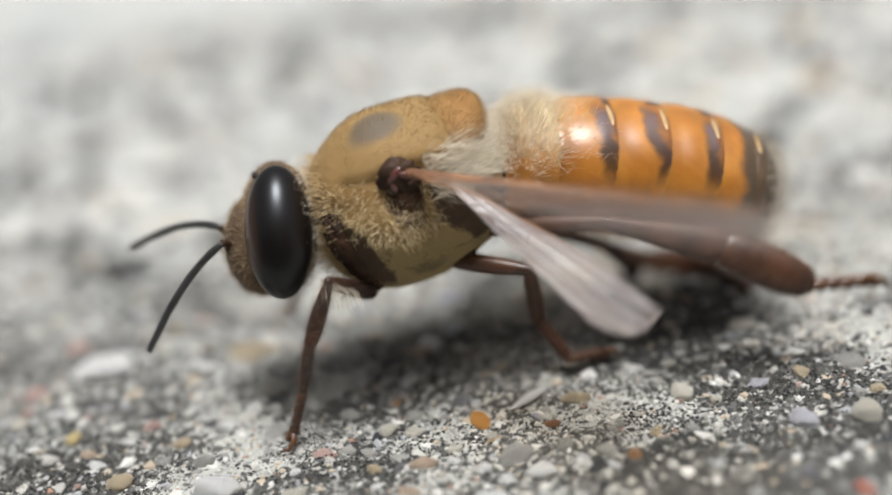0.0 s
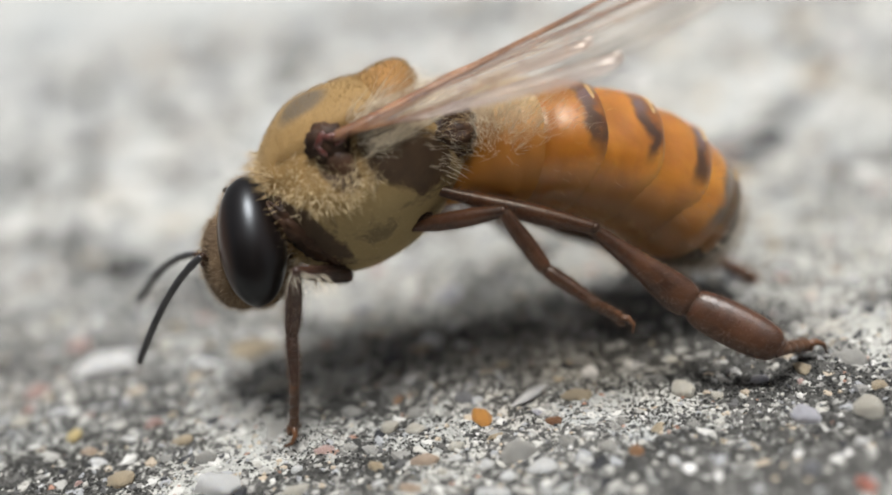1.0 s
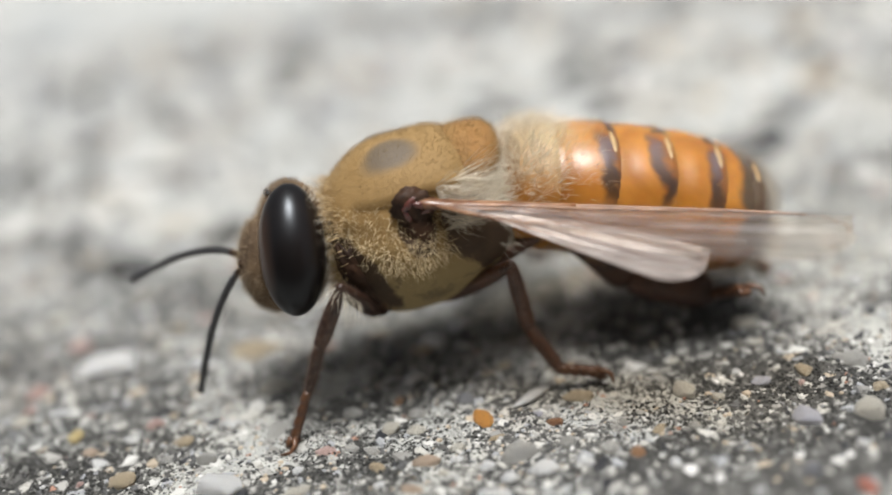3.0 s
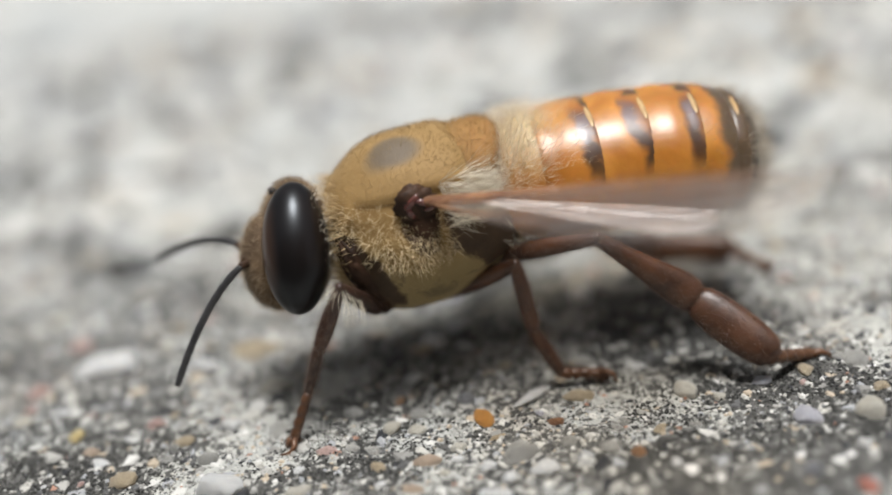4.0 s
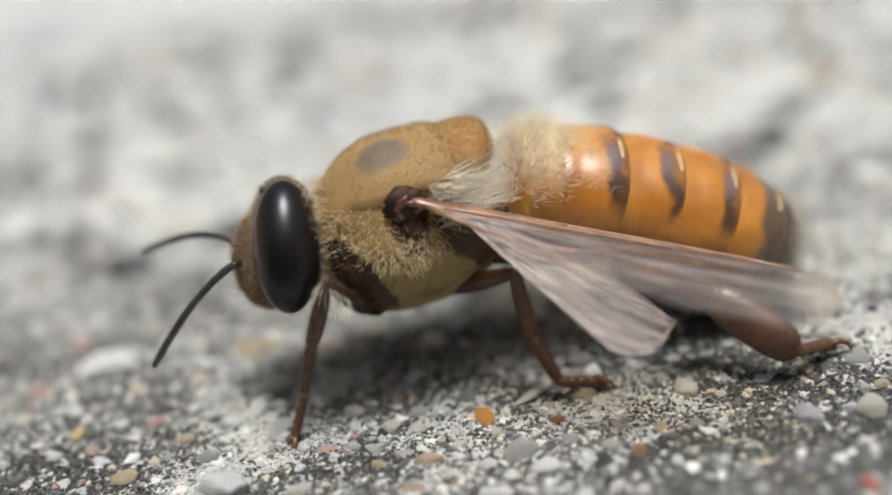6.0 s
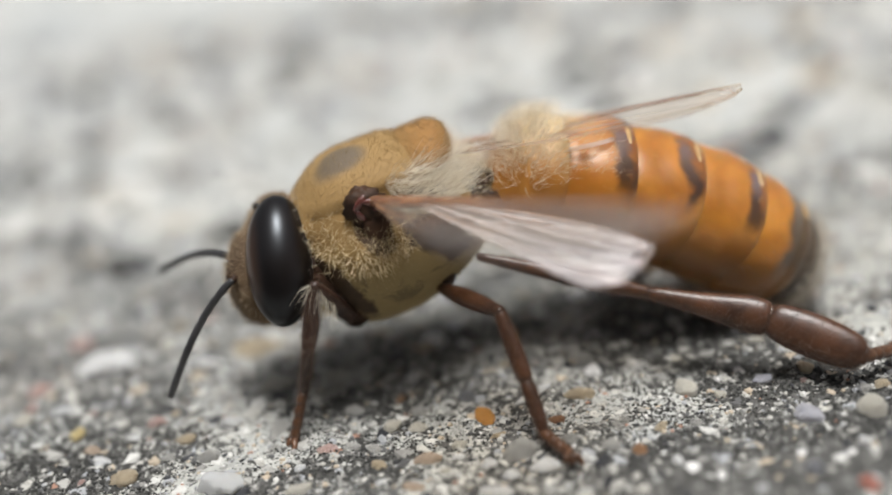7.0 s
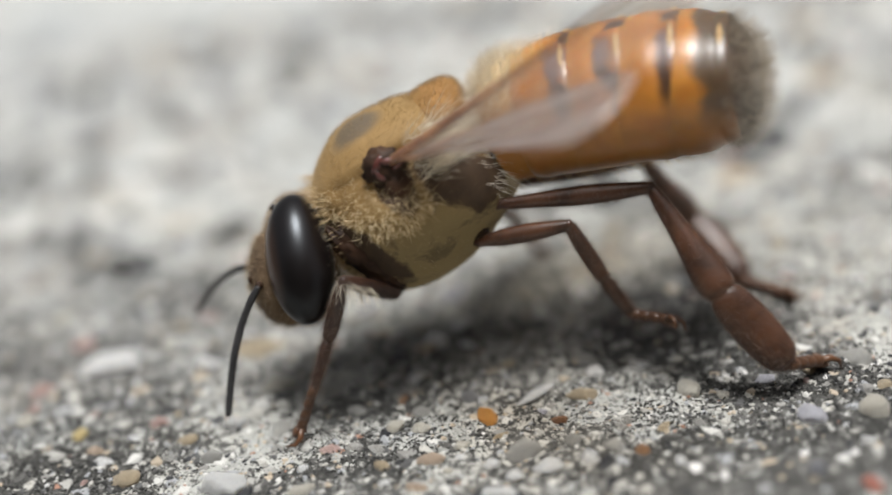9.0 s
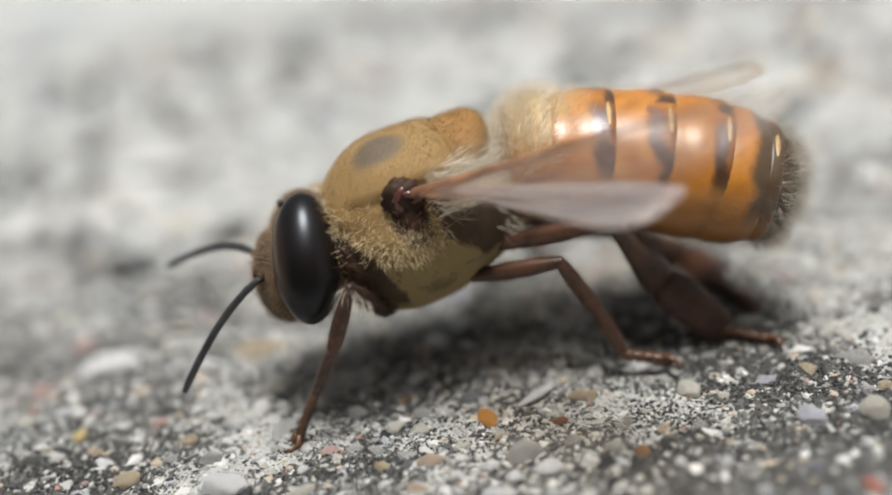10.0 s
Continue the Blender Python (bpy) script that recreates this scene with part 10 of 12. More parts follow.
    walk(legs["far_front"][1], [(0,at(-2.3,2.75,-1.53,171.7,33.5,121.7)),(.2,at(-2.24,2.71,-1.38,179.5,25.4,124.1)),(.3,at(-2.28,2.74,-1.33,-179.8,21.5,124.3)),(.46,at(-2.4,2.87,-1.3,176.1,17.9,123.3)),(.9,at(-2.25,2.71,-1.18,160.4,20.5,115)),(1.1,at(-2.21,2.65,-1.15,158.6,20.8,113.5)),(1.2,at(-2.14,2.52,-1.06,160,20.1,112.5)),(1.3,at(-2.11,2.47,-1.04,-172.2,10,106.2)),(1.4,at(-2.12,2.48,-1.06,-130.7,.9,100.8)),(1.46,at(-2.12,2.49,-1.07,-117.8,-2.4,98.7)),(1.5,at(-2.12,2.49,-1.08,-113.3,-3.6,97.8)),(1.6,at(-2.14,2.52,-1.11,-109.8,-4.4,96.9)),(1.7,at(-2.15,2.55,-1.17,-111.9,-3,97.4)),(1.9,at(-2.19,2.62,-1.29,-123,2.3,100.2)),(2,at(-2.21,2.64,-1.34,-126.1,3.7,101.2)),(2.4,at(-2.23,2.68,-1.43,-122.4,1.1,101.7)),(2.5,at(-2.24,2.69,-1.45,-124.1,1.8,102.4)),(2.7,at(-2.27,2.71,-1.53,-133.5,7.2,105.1)),(3.4,at(-2.28,2.71,-1.54,-140.4,9,108.1)),(3.8,at(-2.28,2.71,-1.54,-141.1,9.2,108.5)),(3.9,at(-2.27,2.71,-1.54,-143.9,10.6,109.5)),(4.2,at(-2.26,2.71,-1.52,-155.4,16.4,112.5)),(4.4,at(-2.26,2.71,-1.52,-160.1,18.8,113.1)),(4.5,at(-2.25,2.71,-1.52,-160,18.9,112.7)),(4.6,at(-2.26,2.71,-1.52,-157.2,17.7,111.4)),(4.8,at(-2.26,2.71,-1.53,-146.4,13.4,107.7)),(4.9,at(-2.27,2.71,-1.53,-141.9,11.6,106.3)),(5,at(-2.27,2.71,-1.53,-140.1,10.9,105.7)),(5.5,at(-2.27,2.71,-1.53,-141.8,11.2,106.8)),(5.7,at(-2.27,2.71,-1.53,-134.9,7.7,105.6)),(6.2,at(-2.25,2.7,-1.49,-129.3,4.2,104.7)),(6.7,at(-2.22,2.67,-1.39,-118.1,-3.7,102.1)),(6.8,at(-2.21,2.66,-1.36,-115.3,-5.6,101.3)),(6.9,at(-2.18,2.62,-1.29,-105,-11.8,97.1)),(7,at(-2.17,2.59,-1.23,-97.3,-16.5,93.6)),(7.1,at(-2.22,2.64,-1.35,-104.9,-13.3,96.5)),(7.2,at(-2.27,2.69,-1.48,-114.4,-8.4,100.4)),(7.3,at(-2.22,2.65,-1.37,-115.2,-8.6,101.5)),(7.4,at(-2.14,2.56,-1.17,-123.7,-6.9,106.1)),(7.5,at(-2.08,2.5,-1.07,-133.9,-4.6,110)),(8,at(-2.07,2.5,-1.06,-124.6,-6.6,106.5)),(8.1,at(-2.06,2.5,-1.05,-118.9,-8,104.4)),(8.3,at(-2.06,2.47,-1.02,-101.2,-13.1,97.7)),(8.4,at(-2.05,2.46,-1.01,-95,-15.1,95.1)),(8.5,at(-2.05,2.46,-1.01,-92.6,-15.8,94.1)),(8.6,at(-2.06,2.46,-1.01,-102.2,-11.9,97.8)),(8.7,at(-2.06,2.46,-1.01,-132.6,-3.1,106.4)),(8.8,at(-2.07,2.46,-1.01,-164.6,6,116.2)),(8.9,at(-2.15,2.57,-1.06,-171.2,8.8,124.3)),(9,at(-2.28,2.71,-1.11,-168,7.2,127.5)),(9.1,at(-2.26,2.7,-1.14,-167.2,8.2,127.8)),(9.2,at(-2.11,2.55,-1.14,-173.8,15.8,130.8)),(9.3,at(-2.15,2.6,-1.23,-145,2.2,114.9)),(9.4,at(-2.19,2.63,-1.31,-129.1,-2.8,108)),(9.5,at(-2.21,2.64,-1.34,-123.9,-4.6,105.6)),(9.7,at(-2.2,2.64,-1.33,-127.2,-2.8,106.8)),(10,at(-2.19,2.64,-1.33,-137.9,2.4,110.5))])
    walk(legs["far_front"][2], [(0,at(-3.13,4.1,-2.58,166.7,46.7,135.2)),(.2,at(-3.21,4.13,-2.19,171.5,38.1,137)),(.3,at(-3.27,4.2,-2.02,171,34.2,136.6)),(.46,at(-3.39,4.38,-1.88,166.2,30.7,135.1)),(.9,at(-3,4.32,-1.85,151,34.4,125.6)),(1.1,at(-2.92,4.28,-1.82,149,34.8,123.8)),(1.2,at(-2.82,4.16,-1.72,148.9,34.2,122.6)),(1.4,at(-2.47,4.34,-1.09,148.8,41.9,128.3)),(1.5,at(-2.38,4.37,-.96,148.8,44.1,129.3)),(1.6,at(-2.37,4.4,-.97,149.7,46.1,130.4)),(1.8,at(-2.46,4.47,-1.22,155.6,50.4,135.4)),(2,at(-2.57,4.5,-1.46,162.1,53,140.4)),(2.4,at(-2.62,4.54,-1.46,169.6,53.7,146.1)),(2.5,at(-2.65,4.54,-1.51,171.2,53.9,147.3)),(2.7,at(-2.76,4.53,-1.77,174.6,55.6,149.8)),(3.7,at(-2.87,4.49,-1.85,176.2,52.9,149.2)),(3.9,at(-2.9,4.47,-1.89,176.4,52.3,149)),(4.3,at(-2.96,4.38,-2.1,174.8,51.3,146.7)),(4.5,at(-2.95,4.37,-2.13,173.8,52,146.2)),(4.9,at(-2.79,4.5,-1.91,172.7,56.2,148.2)),(5.5,at(-2.8,4.5,-1.9,173.5,55.5,148.5)),(5.8,at(-2.77,4.53,-1.77,174.9,55.1,149.8)),(6.3,at(-2.72,4.54,-1.57,174.8,52.7,149.5)),(6.8,at(-2.58,4.51,-1.18,173,47.8,147.4)),(6.9,at(-2.41,4.47,-.9,168.5,46.7,144.1)),(7,at(-2.28,4.41,-.69,164,46,140.7)),(7.1,at(-2.43,4.48,-.91,169.5,48.6,144.6)),(7.2,at(-2.61,4.54,-1.2,175.4,50.9,148.8)),(7.3,at(-2.6,4.49,-1.08,173.3,46,146.3)),(7.4,at(-2.66,4.37,-.94,171.3,36.1,142.5)),(7.5,at(-2.73,4.28,-.92,170.7,30.3,140.3)),(8.04,at(-2.58,4.32,-.83,168.1,33,140.6)),(8.4,at(-2.22,4.29,-.52,158.3,37.8,136.5)),(8.5,at(-2.18,4.28,-.49,157,38.2,135.8)),(8.6,at(-2.31,4.3,-.61,158.4,37.1,136.1)),(8.7,at(-2.6,4.28,-.91,161.6,33.4,135.6)),(8.8,at(-2.9,4.16,-1.21,166.6,27.3,133.9)),(8.9,at(-3.2,4.12,-1.35,174.2,21.5,135.6)),(9,at(-3.43,4.2,-1.35,178.6,19.5,139.2)),(9.1,at(-3.41,4.18,-1.42,179.8,20.5,139.6)),(9.2,at(-3.3,3.94,-1.66,-178.3,20.5,135.3)),(9.3,at(-2.95,4.32,-1.3,176.6,33.4,143.3)),(9.4,at(-2.78,4.43,-1.21,175.5,40.1,145.8)),(9.5,at(-2.72,4.47,-1.19,175.1,42.7,146.5)),(9.9,at(-2.82,4.43,-1.35,175.4,41.4,145.9)),(10,at(-2.86,4.42,-1.4,175.5,40.9,145.5))])
    walk(legs["far_front"][3], [(0,at(-3.79,4.75,-3.56,166.7,46.7,135.2)),(.2,at(-3.98,4.86,-3.02,171.5,38.1,137)),(.3,at(-4.08,4.97,-2.78,171,34.2,136.6)),(.4,at(-4.2,5.13,-2.62,168.2,31.4,135.8)),(.5,at(-4.18,5.22,-2.56,164.9,30.8,134.3)),(.9,at(-3.65,5.23,-2.61,151,34.4,125.6)),(1.1,at(-3.54,5.2,-2.59,149,34.8,123.8)),(1.2,at(-3.42,5.11,-2.48,148.9,34.2,122.6)),(1.4,at(-3.1,5.13,-1.99,148.8,41.9,128.3)),(1.5,at(-3,5.12,-1.9,148.8,44.1,129.3)),(1.6,at(-2.97,5.11,-1.94,149.7,46.1,130.4)),(1.8,at(-3.07,5.07,-2.26,155.6,50.4,135.4)),(1.9,at(-3.15,5.04,-2.43,159.2,52,138.2)),(2,at(-3.2,5.02,-2.54,162.1,53,140.4)),(2.4,at(-3.28,4.98,-2.55,169.6,53.7,146.1)),(2.5,at(-3.32,4.97,-2.6,171.2,53.9,147.3)),(2.7,at(-3.42,4.92,-2.88,174.6,55.6,149.8)),(3.6,at(-3.57,4.91,-2.92,176.2,53,149.2)),(3.9,at(-3.6,4.9,-2.96,176.4,52.3,149)),(4.3,at(-3.67,4.84,-3.16,174.8,51.3,146.7)),(4.5,at(-3.64,4.83,-3.2,173.8,52,146.2)),(5,at(-3.41,4.9,-3.02,172.6,56.5,148.3)),(5.5,at(-3.46,4.9,-3.01,173.5,55.5,148.5)),(5.8,at(-3.44,4.92,-2.88,174.9,55.1,149.8)),(6.3,at(-3.42,4.95,-2.65,174.8,52.7,149.5)),(6.8,at(-3.34,5,-2.18,173,47.8,147.4)),(6.9,at(-3.16,5.01,-1.88,168.5,46.7,144.1)),(7,at(-3.01,5,-1.66,164,46,140.7)),(7.2,at(-3.34,4.98,-2.25,175.4,50.9,148.8)),(7.3,at(-3.38,5.01,-2.05,173.3,46,146.3)),(7.4,at(-3.52,5.04,-1.74,171.3,36.1,142.5)),(7.5,at(-3.63,5.03,-1.6,170.7,30.3,140.3)),(8.04,at(-3.46,5.03,-1.56,168.1,33,140.6)),(8.4,at(-2.99,5.03,-1.34,158.3,37.8,136.5)),(8.5,at(-2.94,5.02,-1.32,157,38.2,135.8)),(8.6,at(-3.08,5.05,-1.43,158.4,37.1,136.1)),(8.7,at(-3.4,5.07,-1.65,161.6,33.4,135.6)),(8.8,at(-3.73,5.02,-1.83,166.6,27.3,133.9)),(8.9,at(-4.1,5,-1.84,174.2,21.5,135.6)),(9,at(-4.39,5.04,-1.8,178.6,19.5,139.2)),(9.1,at(-4.38,5,-1.89,179.8,20.5,139.6)),(9.2,at(-4.2,4.83,-2.13,-178.3,20.5,135.3)),(9.3,at(-3.86,4.99,-2.05,176.6,33.4,143.3)),(9.4,at(-3.63,5.01,-2.08,175.5,40.1,145.8)),(9.5,at(-3.54,5.01,-2.1,175.1,42.7,146.5)),(10,at(-3.7,5,-2.29,175.5,40.9,145.5))])
    walk(legs["far_mid"][0], [(0,at(.88,1.08,-1.87,-38.1,6.1,60.7)),(.2,at(.89,1.09,-1.87,-32.3,6.1,62.1)),(.3,at(.96,1.21,-1.89,-23.6,8.2,63.2)),(.4,at(1.07,1.44,-1.93,-10.5,11.4,65)),(.46,at(1.12,1.56,-1.97,-4.4,12.7,65.7)),(.6,at(1.18,1.7,-2.01,.1,13.6,65.2)),(.9,at(1.3,1.9,-2.07,3.8,14.5,62.9)),(1.1,at(1.31,1.88,-2.06,2.2,13.7,62)),(1.46,at(1.17,1.58,-1.94,-11.7,7.7,59)),(1.7,at(1.07,1.42,-1.92,-19.4,6.5,58.2)),(2,at(.91,1.15,-1.89,-32.8,4.3,58.8)),(2.5,at(.76,.86,-1.92,-47.7,-2.3,60.9)),(2.7,at(.72,.79,-1.94,-53.3,-3.7,61.8)),(3.6,at(.69,.69,-1.99,-58.1,-7.6,63.2)),(3.9,at(.69,.7,-1.98,-57.2,-6.9,63)),(4.5,at(.76,.86,-1.9,-49.3,0,61.5)),(5.6,at(.73,.8,-1.93,-52.6,-3,61.7)),(6.2,at(.72,.78,-1.94,-52.3,-4.2,61.9)),(6.8,at(.74,.83,-1.94,-45.8,-3.9,61.2)),(7,at(.84,1.03,-1.91,-34.7,-1.3,59.5)),(7.1,at(.73,.81,-1.97,-47.3,-6.6,61.1)),(7.2,at(.67,.63,-2.05,-58.6,-11.5,63.5)),(7.3,at(.69,.72,-2.01,-51.2,-9.1,62.1)),(7.4,at(.81,.95,-1.92,-34.8,-2.5,61.6)),(7.5,at(.9,1.11,-1.89,-24.4,1.6,62.6)),(8.1,at(.97,1.25,-1.9,-18.2,4.9,62.1)),(8.4,at(1.08,1.45,-1.92,-11.8,6.7,60.6)),(8.6,at(1.09,1.47,-1.92,-11.1,7,61)),(8.8,at(1.03,1.36,-1.91,-13.4,6.1,63.6)),(9,at(.92,1.13,-1.89,-21.3,3.2,65.9)),(9.1,at(.88,1.04,-1.89,-26,1.8,65.2)),(9.3,at(.75,.82,-1.94,-41.3,-4.7,62.3)),(9.4,at(.71,.76,-1.98,-47,-7.2,62)),(9.5,at(.7,.73,-1.99,-49.2,-8.1,62.1)),(10,at(.73,.79,-1.95,-45.8,-4.9,62))])
    walk(legs["far_mid"][1], [(0,at(2.19,3.42,-2.16,23.4,40,56)),(.2,at(2.15,3.46,-2.16,32.9,39.7,62.9)),(.3,at(2.16,3.6,-2.27,39.7,39,67.1)),(.46,at(2.2,3.96,-2.56,49.3,37.5,72.5)),(.8,at(2.44,4.19,-2.72,40.7,35.3,66.9)),(1,at(2.53,4.24,-2.75,37.6,34.5,64.7)),(1.1,at(2.54,4.2,-2.7,35.9,34,63.7)),(1.46,at(2.55,3.87,-2.3,21.8,30.1,56.9)),(1.7,at(2.49,3.7,-2.22,16.6,30.9,53.9)),(2.1,at(2.26,3.4,-2.03,11.1,33.4,51.3)),(2.6,at(2.03,3.19,-1.79,5.7,33.2,50.2)),(3.4,at(1.91,3.08,-1.65,6.4,33.2,51.9)),(3.8,at(1.9,3.07,-1.63,6.5,33.1,52.1)),(4.2,at(1.99,3.17,-1.79,13.2,36.7,53.6)),(4.5,at(2.05,3.23,-1.9,14.1,37.8,53)),(5,at(2.06,3.22,-1.85,6.7,34.6,49.6)),(5.6,at(2.01,3.18,-1.79,6.7,34.3,50.4)),(6.3,at(1.99,3.15,-1.74,7,33.2,51.6)),(6.8,at(2.04,3.19,-1.75,9.6,31.6,53.8)),(7,at(2.21,3.35,-1.84,9.3,28.1,53.1)),(7.1,at(2.02,3.15,-1.66,3.6,27.3,51.7)),(7.2,at(1.85,3,-1.51,-7,23.3,52.8)),(7.3,at(1.94,3.08,-1.58,6.4,28.5,54.4)),(7.4,at(2.09,3.32,-1.8,22.5,30.8,61.9)),(7.5,at(2.14,3.51,-1.97,31.6,31.7,66.4)),(8.1,at(2.23,3.63,-2.13,29.7,32.5,64.3)),(8.4,at(2.4,3.79,-2.24,24.4,30.4,60.2)),(8.5,at(2.42,3.81,-2.25,23.8,30.2,59.7)),(8.6,at(2.39,3.81,-2.25,26.2,30.8,61.2)),(8.8,at(2.22,3.77,-2.19,37.4,32.4,68.2)),(9,at(2.02,3.59,-2.04,52.3,33.5,77.4)),(9.1,at(2.01,3.49,-1.98,50.2,34.1,76.3)),(9.2,at(2.02,3.34,-1.85,40.1,34.1,71.2)),(9.3,at(2,3.21,-1.72,27.2,33.1,64.8)),(9.4,at(1.97,3.12,-1.64,16.8,31.5,59.6)),(9.5,at(1.95,3.09,-1.61,12.6,30.7,57.5)),(10,at(1.99,3.17,-1.72,19.5,33.6,59.8))])
    walk(legs["far_mid"][2], [(0,at(3.07,4.72,-3.48,32.1,55.5,47.5)),(.2,at(2.86,4.87,-3.47,45.2,56,58.7)),(.3,at(2.78,5.06,-3.56,53.8,55.5,65.7)),(.46,at(2.69,5.51,-3.81,64.8,53.9,74.5)),(.7,at(2.97,5.69,-3.89,58,52.3,69.5)),(.9,at(3.19,5.75,-3.92,52.6,51.3,65.3)),(1,at(3.25,5.76,-3.91,51.2,51,64.2)),(1.1,at(3.29,5.72,-3.85,49.4,50.5,62.9)),(1.46,at(3.51,5.35,-3.33,35.1,46.4,53.7)),(1.6,at(3.55,5.24,-3.28,31.2,46.2,50.8)),(1.9,at(3.42,4.88,-3.26,24.5,48.6,45.1)),(2.2,at(3.28,4.69,-3.09,20.7,48.4,42.8)),(2.5,at(3.17,4.56,-2.92,18,47.5,41.7)),(2.8,at(3.07,4.46,-2.87,16.6,48.2,40.4)),(3.6,at(2.95,4.43,-2.76,18.9,48,42.5)),(3.8,at(2.95,4.43,-2.75,18.9,47.9,42.6)),(4.4,at(3,4.52,-3.13,24.2,52.8,43.7)),(4.7,at(3.08,4.52,-3.11,20.7,51.5,41.5)),(5,at(3.15,4.5,-3.02,16.5,49.2,39.3)),(5.5,at(3.1,4.49,-2.99,17.7,49.5,40.2)),(5.8,at(3.08,4.47,-2.89,16.7,48.4,40.4)),(6.7,at(3.06,4.57,-2.84,22.3,47.5,45.8)),(6.8,at(3.07,4.6,-2.83,23.2,47.2,46.8)),(7,at(3.29,4.8,-2.81,23.1,44,47.4)),(7.1,at(3.15,4.59,-2.6,17.8,42.7,44.5)),(7.2,at(2.99,4.5,-2.33,14.5,43.9,41)),(7.3,at(2.99,4.54,-2.56,22.1,44,47.6)),(7.4,at(2.92,4.87,-2.85,39.7,47.2,59.2)),(7.5,at(2.84,5.11,-3.05,49.7,48.2,66.4)),(8.04,at(2.94,5.17,-3.21,47.4,49.1,64.6)),(8.4,at(3.28,5.32,-3.28,39.5,46.9,58.8)),(8.5,at(3.32,5.34,-3.28,38.7,46.6,58.2)),(8.6,at(3.24,5.35,-3.3,41.5,47.2,60.1)),(8.8,at(2.87,5.37,-3.29,54.6,48.9,69.2)),(8.9,at(2.6,5.32,-3.21,63.6,49.2,75.7)),(9,at(2.39,5.25,-3.17,71.8,49.7,81.5)),(9.1,at(2.42,5.14,-3.12,69.7,50.4,79.7)),(9.3,at(2.73,4.76,-2.84,45.2,49.5,62.5)),(9.4,at(2.85,4.63,-2.71,33.6,47.6,54.8)),(9.5,at(2.9,4.58,-2.66,28.9,46.6,51.8)),(10,at(2.85,4.65,-2.85,35.2,49.7,54.8))])
    walk(legs["far_mid"][3], [(0,at(3.64,5.35,-4.71,32.1,55.5,47.5)),(.2,at(3.3,5.58,-4.72,45.2,56,58.7)),(.3,at(3.13,5.84,-4.8,53.8,55.5,65.7)),(.4,at(2.96,6.2,-4.95,62.4,54.6,72.5)),(.46,at(2.92,6.37,-5.02,64.8,53.9,74.5)),(.6,at(3.11,6.49,-5.06,61.3,53,72)),(.9,at(3.59,6.61,-5.09,52.6,51.3,65.3)),(1,at(3.66,6.61,-5.08,51.2,51,64.2)),(1.1,at(3.73,6.57,-5.01,49.4,50.5,62.9)),(1.46,at(4.13,6.19,-4.42,35.1,46.4,53.7)),(1.6,at(4.2,6.04,-4.36,31.2,46.2,50.8)),(1.9,at(4.12,5.58,-4.39,24.5,48.6,45.1)),(2.1,at(4.04,5.42,-4.29,21.8,48.8,43.3)),(2.5,at(3.92,5.23,-4.02,18,47.5,41.7)),(2.7,at(3.86,5.11,-4.02,16.2,48.3,39.9)),(3.5,at(3.7,5.11,-3.88,18.8,48,42.4)),(3.8,at(3.69,5.11,-3.86,18.9,47.9,42.6)),(4.2,at(3.63,5.14,-4.2,24,51.8,44.2)),(4.5,at(3.68,5.15,-4.35,23.8,52.8,43.3)),(5,at(3.91,5.12,-4.15,16.5,49.2,39.3)),(5.5,at(3.85,5.12,-4.13,17.7,49.5,40.2)),(5.8,at(3.83,5.11,-4.01,16.7,48.4,40.4)),(6.6,at(3.77,5.26,-3.96,21.4,47.8,44.9)),(6.8,at(3.77,5.34,-3.93,23.2,47.2,46.8)),(7,at(4.02,5.59,-3.85,23.1,44,47.4)),(7.1,at(3.94,5.36,-3.61,17.8,42.7,44.5)),(7.2,at(3.8,5.21,-3.37,14.5,43.9,41)),(7.3,at(3.71,5.34,-3.6,22.1,44,47.6)),(7.4,at(3.44,5.75,-3.95,39.7,47.2,59.2)),(7.5,at(3.24,6.02,-4.17,49.7,48.2,66.4)),(8.04,at(3.36,6.06,-4.34,47.4,49.1,64.6)),(8.4,at(3.81,6.2,-4.37,39.5,46.9,58.8)),(8.5,at(3.86,6.21,-4.37,38.7,46.6,58.2)),(8.6,at(3.75,6.24,-4.4,41.5,47.2,60.1)),(8.7,at(3.49,6.28,-4.45,47.9,48.3,64.5)),(8.8,at(3.22,6.3,-4.42,54.6,48.9,69.2)),(8.9,at(2.84,6.26,-4.34,63.6,49.2,75.7)),(9,at(2.54,6.21,-4.32,71.8,49.7,81.5)),(9.1,at(2.59,6.08,-4.28,69.7,50.4,79.7)),(9.2,at(2.86,5.86,-4.16,59.1,50.6,72.1)),(9.3,at(3.18,5.62,-3.98,45.2,49.5,62.5)),(9.4,at(3.44,5.45,-3.82,33.6,47.6,54.8)),(9.5,at(3.54,5.39,-3.75,28.9,46.6,51.8)),(9.9,at(3.44,5.43,-3.94,33.8,49,54.1)),(10,at(3.41,5.44,-4,35.2,49.7,54.8))])
